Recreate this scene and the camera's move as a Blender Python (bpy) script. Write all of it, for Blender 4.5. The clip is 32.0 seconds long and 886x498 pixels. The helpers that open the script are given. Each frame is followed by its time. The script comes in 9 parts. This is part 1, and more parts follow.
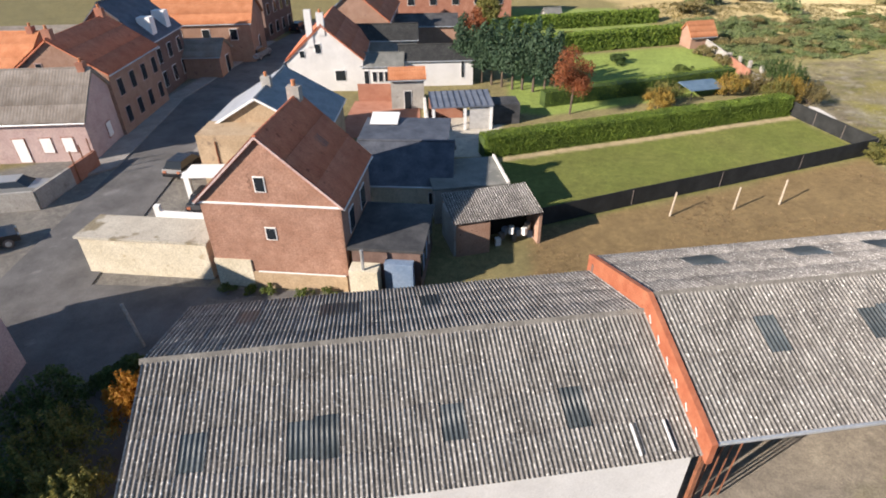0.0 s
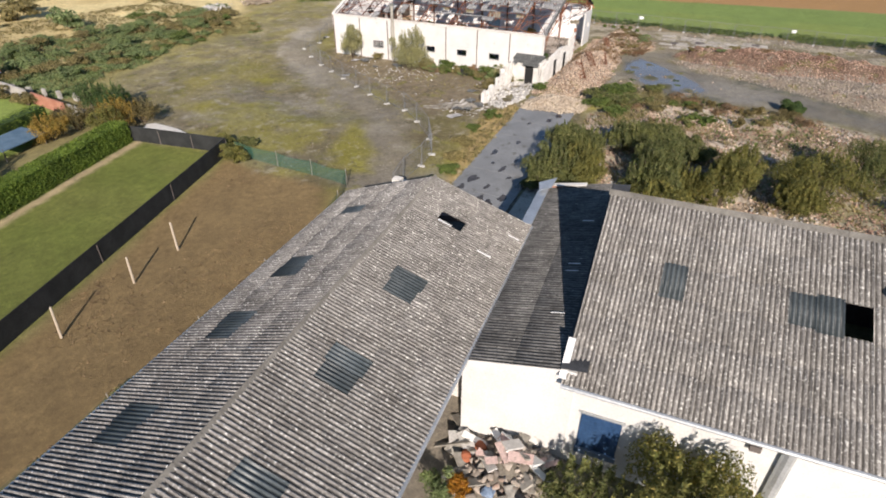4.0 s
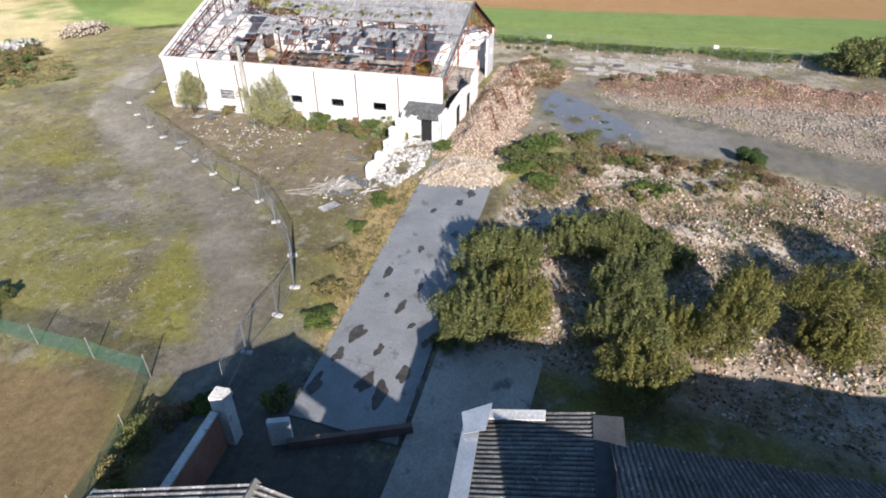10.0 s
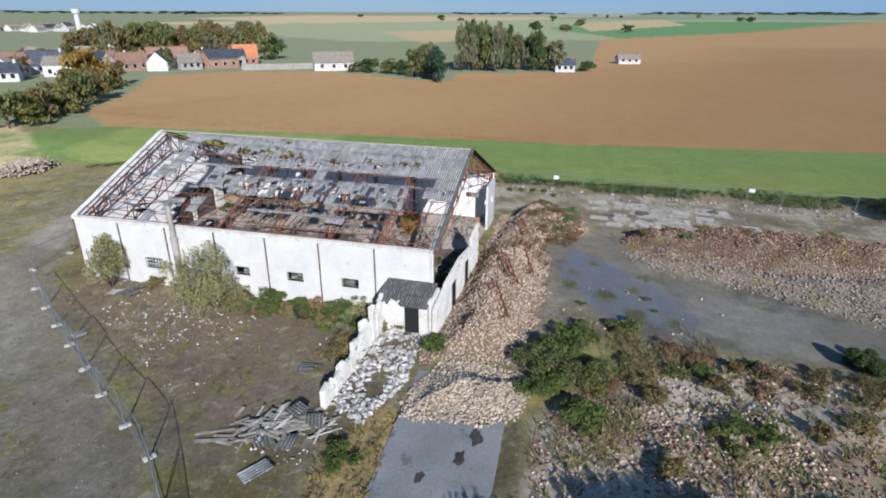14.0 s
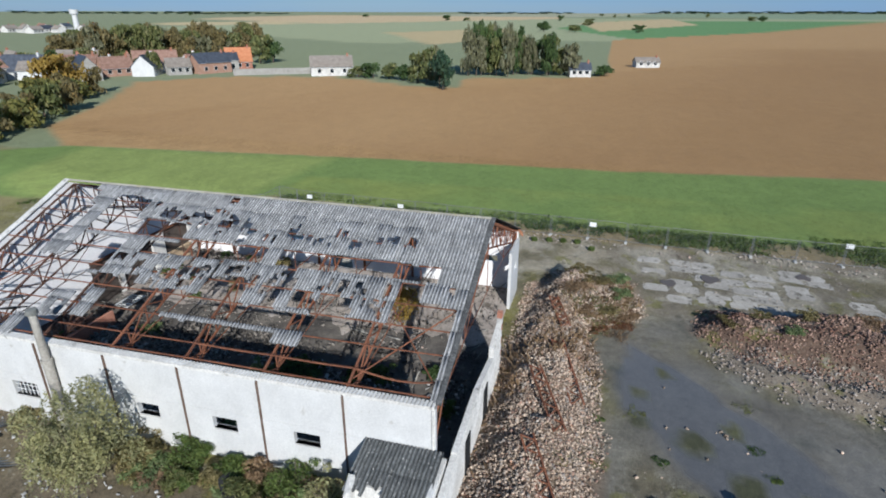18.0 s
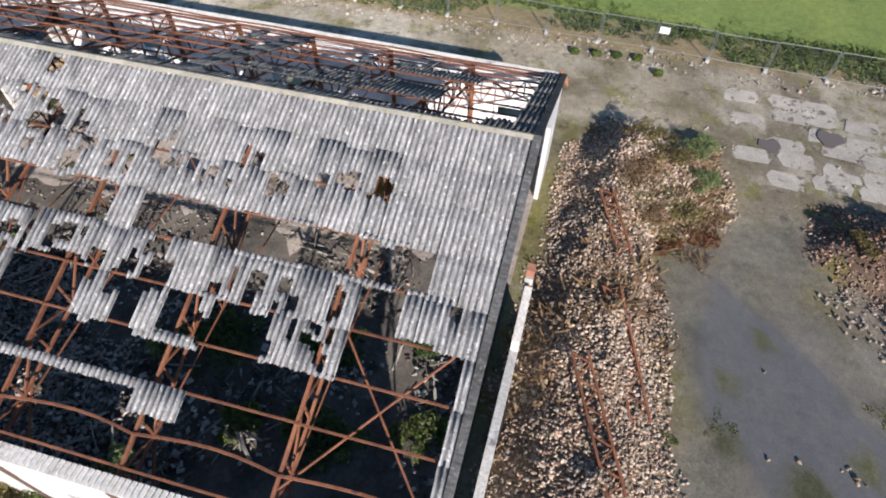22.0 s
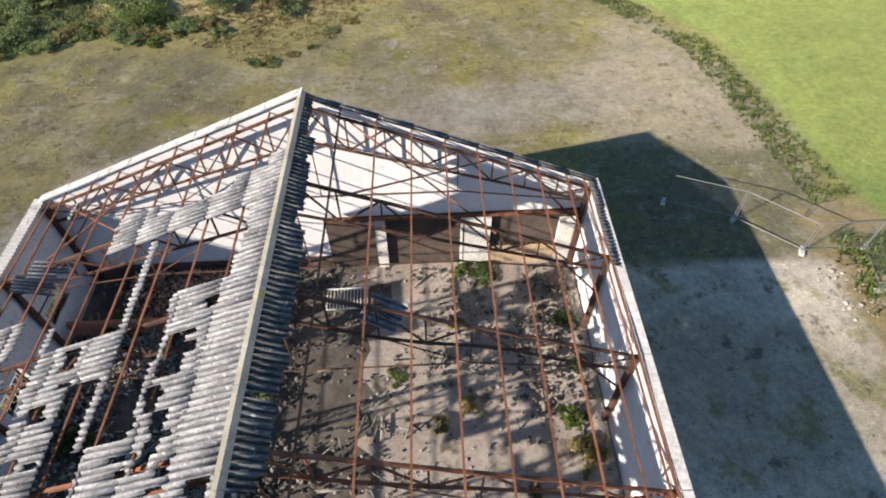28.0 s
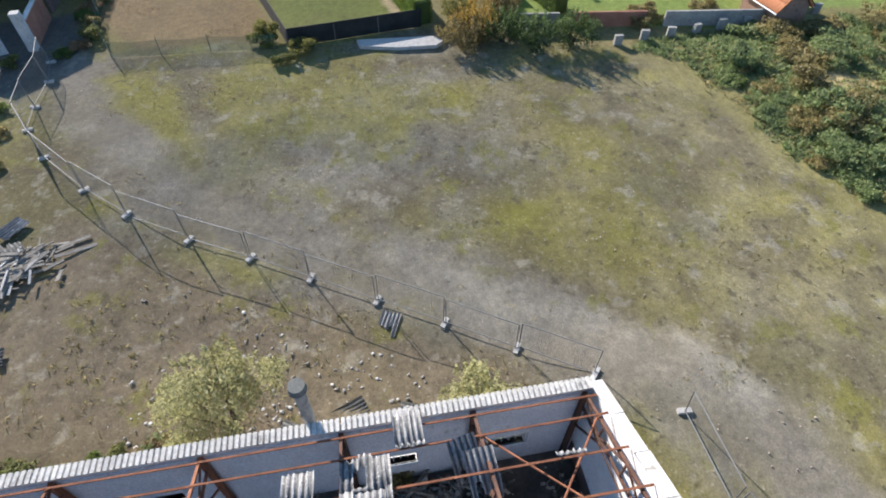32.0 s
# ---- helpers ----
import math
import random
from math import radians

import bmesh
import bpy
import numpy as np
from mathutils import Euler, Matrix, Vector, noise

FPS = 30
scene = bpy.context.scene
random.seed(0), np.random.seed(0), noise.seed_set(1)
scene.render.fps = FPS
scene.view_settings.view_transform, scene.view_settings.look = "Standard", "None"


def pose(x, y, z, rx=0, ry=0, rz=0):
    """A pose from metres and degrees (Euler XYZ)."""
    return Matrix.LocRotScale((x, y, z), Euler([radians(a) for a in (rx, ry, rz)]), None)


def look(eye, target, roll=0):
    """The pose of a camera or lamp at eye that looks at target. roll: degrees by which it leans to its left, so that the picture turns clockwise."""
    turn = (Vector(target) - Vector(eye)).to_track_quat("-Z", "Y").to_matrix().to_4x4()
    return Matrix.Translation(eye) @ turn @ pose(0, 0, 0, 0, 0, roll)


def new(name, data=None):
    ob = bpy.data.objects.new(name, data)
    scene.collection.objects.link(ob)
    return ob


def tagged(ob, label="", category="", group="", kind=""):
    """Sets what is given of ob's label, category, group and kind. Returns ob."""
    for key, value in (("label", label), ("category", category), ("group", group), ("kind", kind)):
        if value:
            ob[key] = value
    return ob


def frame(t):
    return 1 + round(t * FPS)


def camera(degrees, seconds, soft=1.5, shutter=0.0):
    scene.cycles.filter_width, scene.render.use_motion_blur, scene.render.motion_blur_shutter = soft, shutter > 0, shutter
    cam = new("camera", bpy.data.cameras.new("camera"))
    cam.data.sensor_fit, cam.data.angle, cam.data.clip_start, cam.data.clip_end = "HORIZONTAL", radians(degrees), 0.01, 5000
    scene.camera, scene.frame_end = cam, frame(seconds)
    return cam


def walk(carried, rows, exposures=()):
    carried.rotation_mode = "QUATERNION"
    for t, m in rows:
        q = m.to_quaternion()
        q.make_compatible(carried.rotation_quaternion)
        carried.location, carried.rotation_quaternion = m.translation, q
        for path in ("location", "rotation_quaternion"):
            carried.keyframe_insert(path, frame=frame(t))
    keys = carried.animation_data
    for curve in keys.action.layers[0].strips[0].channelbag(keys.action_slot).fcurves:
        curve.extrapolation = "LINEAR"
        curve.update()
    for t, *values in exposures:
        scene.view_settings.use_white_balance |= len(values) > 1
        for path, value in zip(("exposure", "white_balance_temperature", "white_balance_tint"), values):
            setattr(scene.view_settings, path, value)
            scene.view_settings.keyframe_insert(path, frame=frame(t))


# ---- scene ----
cam = camera(76.4, 32.0, soft=1.9)
PATH = [
    (0, (0.486, 0.022, 20.178), (0.5, 1.694, 19.079), -0.6),
    (0.5, (0.553, 0.765, 20.158), (0.835, 2.41, 19.055), -0.5),
    (1, (0.835, 1.805, 20.012), (1.415, 3.371, 18.911), -0.2),
    (1.5, (1.277, 2.807, 19.865), (2.105, 4.258, 18.764), -0.1),
    (2, (2.034, 3.809, 19.819), (3.113, 5.084, 18.718), 0.2),
    (2.5, (2.949, 4.687, 19.781), (4.221, 5.771, 18.683), 0.2),
    (3, (4.423, 5.5, 19.799), (5.865, 6.344, 18.7), 0.0),
    (3.5, (5.748, 6.199, 19.864), (7.22, 6.99, 18.766), 0.3),
    (5.5, (10.946, 8.545, 20.209), (12.42, 9.322, 19.102), -0.1),
    (6, (12.046, 9.052, 20.231), (13.602, 9.648, 19.124), -0.2),
    (6.5, (13.251, 9.452, 20.204), (14.82, 10.014, 19.099), 0.0),
    (7, (14.627, 9.892, 20.176), (16.199, 10.45, 19.072), -0.0),
    (7.5, (16.064, 10.367, 20.151), (17.637, 10.919, 19.045), 0.0),
    (8, (17.555, 10.856, 20.092), (19.13, 11.4, 18.986), 0.1),
    (8.5, (19.113, 11.318, 20.012), (20.691, 11.857, 18.908), -0.1),
    (9, (20.81, 11.751, 19.925), (22.392, 12.284, 18.823), 0.0),
    (9.5, (22.596, 12.262, 19.888), (24.179, 12.788, 18.784), 0.2),
    (10, (24.356, 12.839, 19.873), (25.942, 13.359, 18.771), 0.1),
    (10.5, (26.109, 13.45, 19.845), (27.727, 13.972, 18.791), 0.1),
    (11, (27.919, 13.989, 19.744), (29.564, 14.515, 18.736), 0.2),
    (11.5, (29.786, 14.502, 19.616), (31.447, 15.029, 18.634), 0.2),
    (12, (31.658, 15.045, 19.517), (33.408, 15.597, 18.721), 0.2),
    (12.5, (33.521, 15.61, 19.438), (35.279, 16.163, 18.662), 0.2),
    (13, (35.327, 16.241, 19.396), (37.089, 16.791, 18.626), 0.2),
    (13.5, (37.153, 16.898, 19.412), (38.916, 17.449, 18.644), 0.2),
    (14, (38.957, 17.507, 19.428), (40.721, 18.059, 18.664), 0.2),
    (14.5, (40.791, 18.119, 19.43), (42.555, 18.672, 18.666), 0.3),
    (16.5, (48.113, 20.412, 19.748), (49.873, 20.972, 18.979), 0.2),
    (17, (49.982, 21.062, 19.842), (51.738, 21.626, 19.069), 0.2),
    (17.5, (51.769, 21.671, 19.86), (53.526, 22.238, 19.092), 0.1),
    (18, (53.588, 22.271, 19.87), (55.346, 22.84, 19.105), 0.1),
    (18.5, (55.392, 22.827, 19.83), (57.203, 23.411, 19.212), 0.1),
    (19, (57.402, 23.551, 19.753), (59.264, 24.146, 19.331), 0.2),
    (19.5, (59.542, 24.335, 19.712), (61.335, 24.896, 19.026), 0.8),
    (20, (61.543, 25.008, 19.695), (63.192, 25.516, 18.684), 1.3),
    (20.5, (63.388, 25.622, 19.77), (64.86, 26.067, 18.491), 1.6),
    (21, (65.366, 26.181, 19.855), (66.632, 26.566, 18.355), 1.3),
    (21.5, (67.206, 26.743, 19.86), (68.441, 27.121, 18.334), 1.3),
    (22, (69.172, 27.304, 19.789), (70.407, 27.69, 18.264), 1.1),
    (22.5, (70.941, 27.858, 19.748), (72.179, 28.249, 18.226), 0.9),
    (23, (72.919, 28.458, 19.726), (74.157, 28.855, 18.206), 0.5),
    (23.5, (74.676, 28.949, 19.644), (75.913, 29.352, 18.125), 0.6),
    (24, (76.59, 29.535, 19.558), (77.829, 29.946, 18.042), 0.5),
    (24.5, (78.277, 30.107, 19.6), (79.509, 30.536, 18.084), 0.5),
    (25, (80.1, 30.89, 19.766), (81.251, 31.51, 18.252), 0.7),
    (25.5, (81.632, 31.869, 19.92), (82.668, 32.67, 18.408), 0.3),
    (27.5, (85.588, 39.118, 20.593), (85.854, 40.401, 19.081), 0.63),
    (28, (85.970, 40.873, 20.904), (85.971, 42.182, 19.391), 0.16),
    (28.5, (85.785, 42.546, 20.819), (85.549, 43.852, 19.323), 0.38),
    (29, (85.349, 44.212, 20.710), (84.883, 45.470, 19.226), 0.67),
    (29.5, (84.620, 45.981, 20.773), (83.941, 47.123, 19.278), 0.78),
    (30, (83.651, 47.612, 20.863), (82.784, 48.602, 19.356), 0.78),
    (30.5, (82.466, 48.869, 20.848), (81.431, 49.693, 19.348), 0.59),
    (31, (81.099, 49.856, 20.890), (79.925, 50.486, 19.398), 0.40),
    (31.5, (79.557, 50.541, 21.155), (78.291, 50.948, 19.661), 0.45),
    (32, (77.939, 51.102, 21.492), (76.626, 51.271, 19.993), 0.57),
]
EXPOSURE = 0.31
LEVELS = ((0.0, 0.44, 6820, 17), (2.0, 0.19, 6770, 16), (3.0, -0.05, 6720, 16), (6.0, 0.01, 6610, 16), (9.0, 0.28, 6390, 16), (10.5, 0.33, 6100, 16), (12.0, 0.14, 5950, 14), (13.0, -0.07, 5750, 13), (17.0, -0.4, 5740, 11), (19.0, -0.38, 5600, 8), (20.0, -0.28, 6020, 14), (21.0, -0.09, 6170, 16), (23.0, 0.21, 6370, 16), (25.0, 0.22, 6470, 15), (28.0, 0.41, 6770, 15), (30.0, 0.25, 6730, 15), (32.0, 0.73, 6350, 14))
SKY_STRENGTH = 0.0565
SUN_STRENGTH = 5.35
walk(cam, [(t, look(eye, target, roll)) for t, eye, target, roll in PATH], exposures=[(t, EXPOSURE + e, kelvin, tint) for t, e, kelvin, tint in LEVELS])

# ---- daylight ----
SUN_DIR = Vector((-0.863 * math.cos(radians(25.5)), -0.505 * math.cos(radians(25.5)), math.sin(radians(25.5))))
world = bpy.data.worlds.new("sky")
scene.world = world
world.use_nodes = True
wn = world.node_tree.nodes
sky = wn.new("ShaderNodeTexSky")
sky.sky_type = "NISHITA"
sky.sun_disc = False
sky.sun_elevation = radians(25.5)
sky.sun_rotation = math.atan2(-0.863, -0.505)
sky.air_density, sky.dust_density, sky.ozone_density = 1.0, 0.2, 3.0
cloud_co = wn.new("ShaderNodeTexCoord")
cloud_map = wn.new("ShaderNodeMapping")
cloud_map.inputs["Scale"].default_value = (1.2, 0.8, 7.0)
cloud = wn.new("ShaderNodeTexNoise")
cloud.inputs["Scale"].default_value, cloud.inputs["Detail"].default_value = 2.2, 5.0
cloud_ramp = wn.new("ShaderNodeValToRGB")
cloud_ramp.color_ramp.elements[0].position, cloud_ramp.color_ramp.elements[0].color = 0.42, (0.42, 0.42, 0.42, 1)
cloud_ramp.color_ramp.elements[1].position, cloud_ramp.color_ramp.elements[1].color = 0.80, (0.72, 0.72, 0.72, 1)
cloud_mix = wn.new("ShaderNodeMix")
cloud_mix.data_type = "RGBA"
cloud_mix.inputs[7].default_value = (3.5, 7.0, 12.4, 1)
wl = world.node_tree.links
wl.new(cloud_co.outputs["Generated"], cloud_map.inputs["Vector"])
wl.new(cloud_map.outputs[0], cloud.inputs["Vector"])
wl.new(cloud.outputs[0], cloud_ramp.inputs[0])
wl.new(cloud_ramp.outputs[0], cloud_mix.inputs[0])
clear = wn.new("ShaderNodeMix")
clear.data_type, clear.blend_type = "RGBA", "MULTIPLY"
clear.inputs[0].default_value = 1.0
clear.inputs[7].default_value = (0.88, 1.0, 1.12, 1)
wl.new(sky.outputs[0], clear.inputs[6])
wl.new(clear.outputs[2], cloud_mix.inputs[6])
height_of = wn.new("ShaderNodeSeparateXYZ")
wl.new(cloud_co.outputs["Generated"], height_of.inputs[0])
zenith = wn.new("ShaderNodeMapRange")
zenith.inputs["From Min"].default_value, zenith.inputs["From Max"].default_value = 0.2, 0.75
zenith.inputs["To Min"].default_value, zenith.inputs["To Max"].default_value = 1.0, 0.55
wl.new(height_of.outputs["Z"], zenith.inputs["Value"])
deep = wn.new("ShaderNodeMix")
deep.data_type, deep.blend_type = "RGBA", "MULTIPLY"
deep.inputs[0].default_value = 1.0
wl.new(cloud_mix.outputs[2], deep.inputs[6])
wl.new(zenith.outputs[0], deep.inputs[7])
wl.new(deep.outputs[2], wn["Background"].inputs[0])
wn["Background"].inputs[1].default_value = SKY_STRENGTH

sun = new("sun", bpy.data.lights.new("sun", "SUN"))
sun.data.energy, sun.data.angle, sun.data.color = SUN_STRENGTH, radians(0.6), (1.0, 0.93, 0.82)
sun.rotation_euler = SUN_DIR.to_track_quat("Z", "Y").to_euler()

# ---- mesh helpers ----
rnd = random.Random(7)


class Mesh:
    """Collects vertices and faces of one mesh."""

    def __init__(self):
        self.v, self.f = [], []

    def add(self, verts, faces):
        n = len(self.v)
        self.v += [tuple(p) for p in verts]
        self.f += [tuple(i + n for i in f) for f in faces]
        return self

    def box(self, c, s, yaw=0.0, m=None):
        """A box by its centre and size, turned by yaw degrees or laid by a matrix."""
        hx, hy, hz = s[0] / 2, s[1] / 2, s[2] / 2
        r = m if m is not None else pose(c[0], c[1], c[2], 0, 0, yaw)
        pts = [r @ Vector((x, y, z)) for z in (-hz, hz) for x, y in ((-hx, -hy), (hx, -hy), (hx, hy), (-hx, hy))]
        return self.add(pts, [(3, 2, 1, 0), (4, 5, 6, 7), (0, 1, 5, 4), (1, 2, 6, 5), (2, 3, 7, 6), (3, 0, 4, 7)])

    def tube(self, a, b, ra, rb=None, n=6):
        """A tapered round bar from a to b."""
        rb = ra if rb is None else rb
        a, b = Vector(a), Vector(b)
        q = (b - a).to_track_quat("Z", "Y")
        pts = []
        for p, r in ((a, ra), (b, rb)):
            for k in range(n):
                t = 2 * math.pi * k / n
                pts.append(p + q @ Vector((r * math.cos(t), r * math.sin(t), 0)))
        faces = [(k, (k + 1) % n, n + (k + 1) % n, n + k) for k in range(n)]
        return self.add(pts, faces + [tuple(range(n - 1, -1, -1)), tuple(range(n, 2 * n))])

    def beam(self, a, b, w, h):
        """A square bar from a to b."""
        a, b = Vector(a), Vector(b)
        d = b - a
        q = d.to_track_quat("X", "Z").to_matrix().to_4x4()
        return self.box(None, (d.length, w, h), m=Matrix.Translation((a + b) / 2) @ q)

    def sweep(self, pts, w, h):
        """One square bar bent along a line of points."""
        vs, fs = [], []
        pts = [Vector(p) for p in pts]
        for i, p in enumerate(pts):
            d = pts[min(i + 1, len(pts) - 1)] - pts[max(i - 1, 0)]
            q = d.to_track_quat("X", "Z")
            vs += [p + q @ Vector((0, y, z)) for y, z in ((-w / 2, -h / 2), (w / 2, -h / 2), (w / 2, h / 2), (-w / 2, h / 2))]
        for i in range(len(pts) - 1):
            fs += [(4 * i + k, 4 * i + (k + 1) % 4, 4 * i + 4 + (k + 1) % 4, 4 * i + 4 + k) for k in range(4)]
        e = 4 * (len(pts) - 1)
        return self.add(vs, fs + [(3, 2, 1, 0), (e, e + 1, e + 2, e + 3)])

    def prism(self, outline, z0, z1):
        """A plan outline (counter-clockwise) raised from z0 to z1."""
        n = len(outline)
        pts = [(x, y, z0) for x, y in outline] + [(x, y, z1) for x, y in outline]
        faces = [(k, (k + 1) % n, n + (k + 1) % n, n + k) for k in range(n)]
        return self.add(pts, faces + [tuple(range(n - 1, -1, -1)), tuple(range(n, 2 * n))])

    def slab(self, corners, thick):
        """A flat four-cornered plate with thickness below it."""
        c = [Vector(p) for p in corners]
        n = (c[1] - c[0]).cross(c[3] - c[0]).normalized() * thick
        return self.add(c + [p - n for p in c], [(0, 1, 2, 3), (7, 6, 5, 4), (0, 4, 5, 1), (1, 5, 6, 2), (2, 6, 7, 3), (3, 7, 4, 0)])

    def weld(self):
        """Joins vertices that lie in one place."""
        seen, remap, vs = {}, [], []
        for v in self.v:
            key = (round(v[0], 3), round(v[1], 3), round(v[2], 3))
            if key not in seen:
                seen[key] = len(vs)
                vs.append(v)
            remap.append(seen[key])
        self.v, self.f = vs, [tuple(remap[i] for i in f) for f in self.f]
        return self

    def mesh(self, name, smooth=False):
        me = bpy.data.meshes.new(name)
        me.from_pydata(self.v, [], self.f)
        me.update()
        if smooth:
            me.polygons.foreach_set("use_smooth", [True] * len(me.polygons))
        return me


def part(name, data, material, parent=None, label="", m=None, smooth=False):
    """One mesh object from a Mesh or ready mesh data, under a thing or a part."""
    me = data.mesh(name, smooth) if isinstance(data, Mesh) else data
    if material is not None and not me.materials:
        me.materials.append(material)
    ob = new(name, me)
    if parent is not None:
        ob.parent = parent
    if m is not None:
        ob.matrix_basis = m
    if label:
        tagged(ob, label)
    return ob


def thing(name, m, label, category, group="", kind=""):
    """An Empty at a thing's base that carries its parts."""
    ob = new(name)
    ob.empty_display_size = 0.3
    ob.matrix_basis = m
    return tagged(ob, label, category, group, kind)


def array_mesh(name, verts, faces, material, smooth=False):
    """Mesh data out of numpy arrays; all faces have the same number of corners."""
    me = bpy.data.meshes.new(name)
    k = faces.shape[1]
    me.vertices.add(len(verts))
    me.vertices.foreach_set("co", np.ascontiguousarray(verts, dtype=np.float32).ravel())
    me.loops.add(faces.size)
    me.loops.foreach_set("vertex_index", np.ascontiguousarray(faces, dtype=np.int32).ravel())
    me.polygons.add(len(faces))
    me.polygons.foreach_set("loop_start", np.arange(0, faces.size, k, dtype=np.int32))
    if smooth:
        me.polygons.foreach_set("use_smooth", np.ones(len(faces), dtype=bool))
    me.update(calc_edges=True)
    me.materials.append(material)
    return me


# ---- materials ----
def material(name, a, b, rough=0.85, scale=3.0, fine=30.0, bump=0.15, metal=0.0, vary=0.0, island=0.0, spots=None, spot_scale=5.0, spot_at=0.62, fine_amount=0.35, spec=0.3, trough=1.0, moss=None):
    """A weathered surface: two colours mixed by a broad noise, a fine grain, and optional spots of a third colour.
    vary: lightness by object; island: lightness by loose piece."""
    m = bpy.data.materials.new(name)
    m.use_nodes = True
    nd, ln = m.node_tree.nodes, m.node_tree.links
    bs = nd["Principled BSDF"]
    bs.inputs["Roughness"].default_value, bs.inputs["Metallic"].default_value = rough, metal
    bs.inputs["Specular IOR Level"].default_value = spec
    bs.inputs["Diffuse Roughness"].default_value = 0.4 if rough >= 0.9 else 0.0
    co = nd.new("ShaderNodeNewGeometry")

    def noise_node(s, detail):
        n = nd.new("ShaderNodeTexNoise")
        n.inputs["Scale"].default_value, n.inputs["Detail"].default_value = s, detail
        n.inputs["Roughness"].default_value = 0.65
        ln.new(co.outputs["Position"], n.inputs["Vector"])
        return n.outputs[0]

    def ramp(src, p0, p1, c0=(0, 0, 0, 1), c1=(1, 1, 1, 1)):
        r = nd.new("ShaderNodeValToRGB")
        r.color_ramp.elements[0].position, r.color_ramp.elements[1].position = p0, p1
        r.color_ramp.elements[0].color, r.color_ramp.elements[1].color = c0, c1
        ln.new(src, r.inputs[0])
        return r.outputs[0]

    def mix(f, x, y, kind="MIX"):
        n = nd.new("ShaderNodeMix")
        n.data_type, n.blend_type = "RGBA", kind
        for src, k in ((f, 0), (x, 6), (y, 7)):
            if isinstance(src, (int, float)):
                n.inputs[k].default_value = src
            elif isinstance(src, tuple):
                n.inputs[k].default_value = (*src, 1)
            else:
                ln.new(src, n.inputs[k])
        return n.outputs[2]

    if moss:
        # a sheet weathers in streaks down its slope: noise in the sheet's own space, set off by its place
        own, info = nd.new("ShaderNodeTexCoord"), nd.new("ShaderNodeObjectInfo")
        stretch = nd.new("ShaderNodeVectorMath")
        stretch.operation, stretch.inputs[1].default_value = "MULTIPLY_ADD", (1.0, 0.16, 1.0)
        ln.new(own.outputs["Object"], stretch.inputs[0])
        ln.new(info.outputs["Location"], stretch.inputs[2])
    col = mix(ramp(noise_node(scale, 4), 0.35, 0.68), a, b)
    if moss:
        for s_, lo_, p0 in ((7.0, 0.78, 0.36), (19.0, 0.70, 0.40)):
            n = nd.new("ShaderNodeTexNoise")
            n.inputs["Scale"].default_value, n.inputs["Detail"].default_value = s_, 2.0
            ln.new(stretch.outputs[0], n.inputs["Vector"])
            col = mix(1.0, col, ramp(n.outputs[0], p0, p0 + 0.26, (lo_, lo_, lo_, 1), (1.12, 1.12, 1.11, 1)), "MULTIPLY")
        col = mix(ramp(noise_node(9.5, 2), 0.655, 0.70), col, moss)
    if spots:
        col = mix(ramp(noise_node(spot_scale, 3), spot_at, spot_at + 0.08), col, spots)
    grain = noise_node(fine, 3)
    lo = 1.0 - fine_amount
    col = mix(1.0, col, ramp(grain, 0.25, 0.75, (lo, lo, lo, 1), (1.15, 1.15, 1.15, 1)), "MULTIPLY")
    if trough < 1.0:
        # darkens a sheet's valleys: moss and dirt, with the shade between waves painted in
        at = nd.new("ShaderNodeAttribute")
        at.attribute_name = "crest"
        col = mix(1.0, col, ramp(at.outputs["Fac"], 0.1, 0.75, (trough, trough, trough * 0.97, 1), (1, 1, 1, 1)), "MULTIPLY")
    for amount, node, out in ((vary, "ShaderNodeObjectInfo", "Random"), (island, None, "Random Per Island")):
        if amount:
            src = nd.new(node).outputs[out] if node else co.outputs[out]
            l0, l1 = 1 - amount, 1 + amount
            col = mix(1.0, col, ramp(src, 0.0, 1.0, (l0, l0, l0, 1), (l1, l1, l1, 1)), "MULTIPLY")
    ln.new(col, bs.inputs["Base Color"])
    if bump:
        bp = nd.new("ShaderNodeBump")
        bp.inputs["Strength"].default_value, bp.inputs["Distance"].default_value = bump, 0.05
        ln.new(grain, bp.inputs["Height"])
        ln.new(bp.outputs[0], bs.inputs["Normal"])
    return m


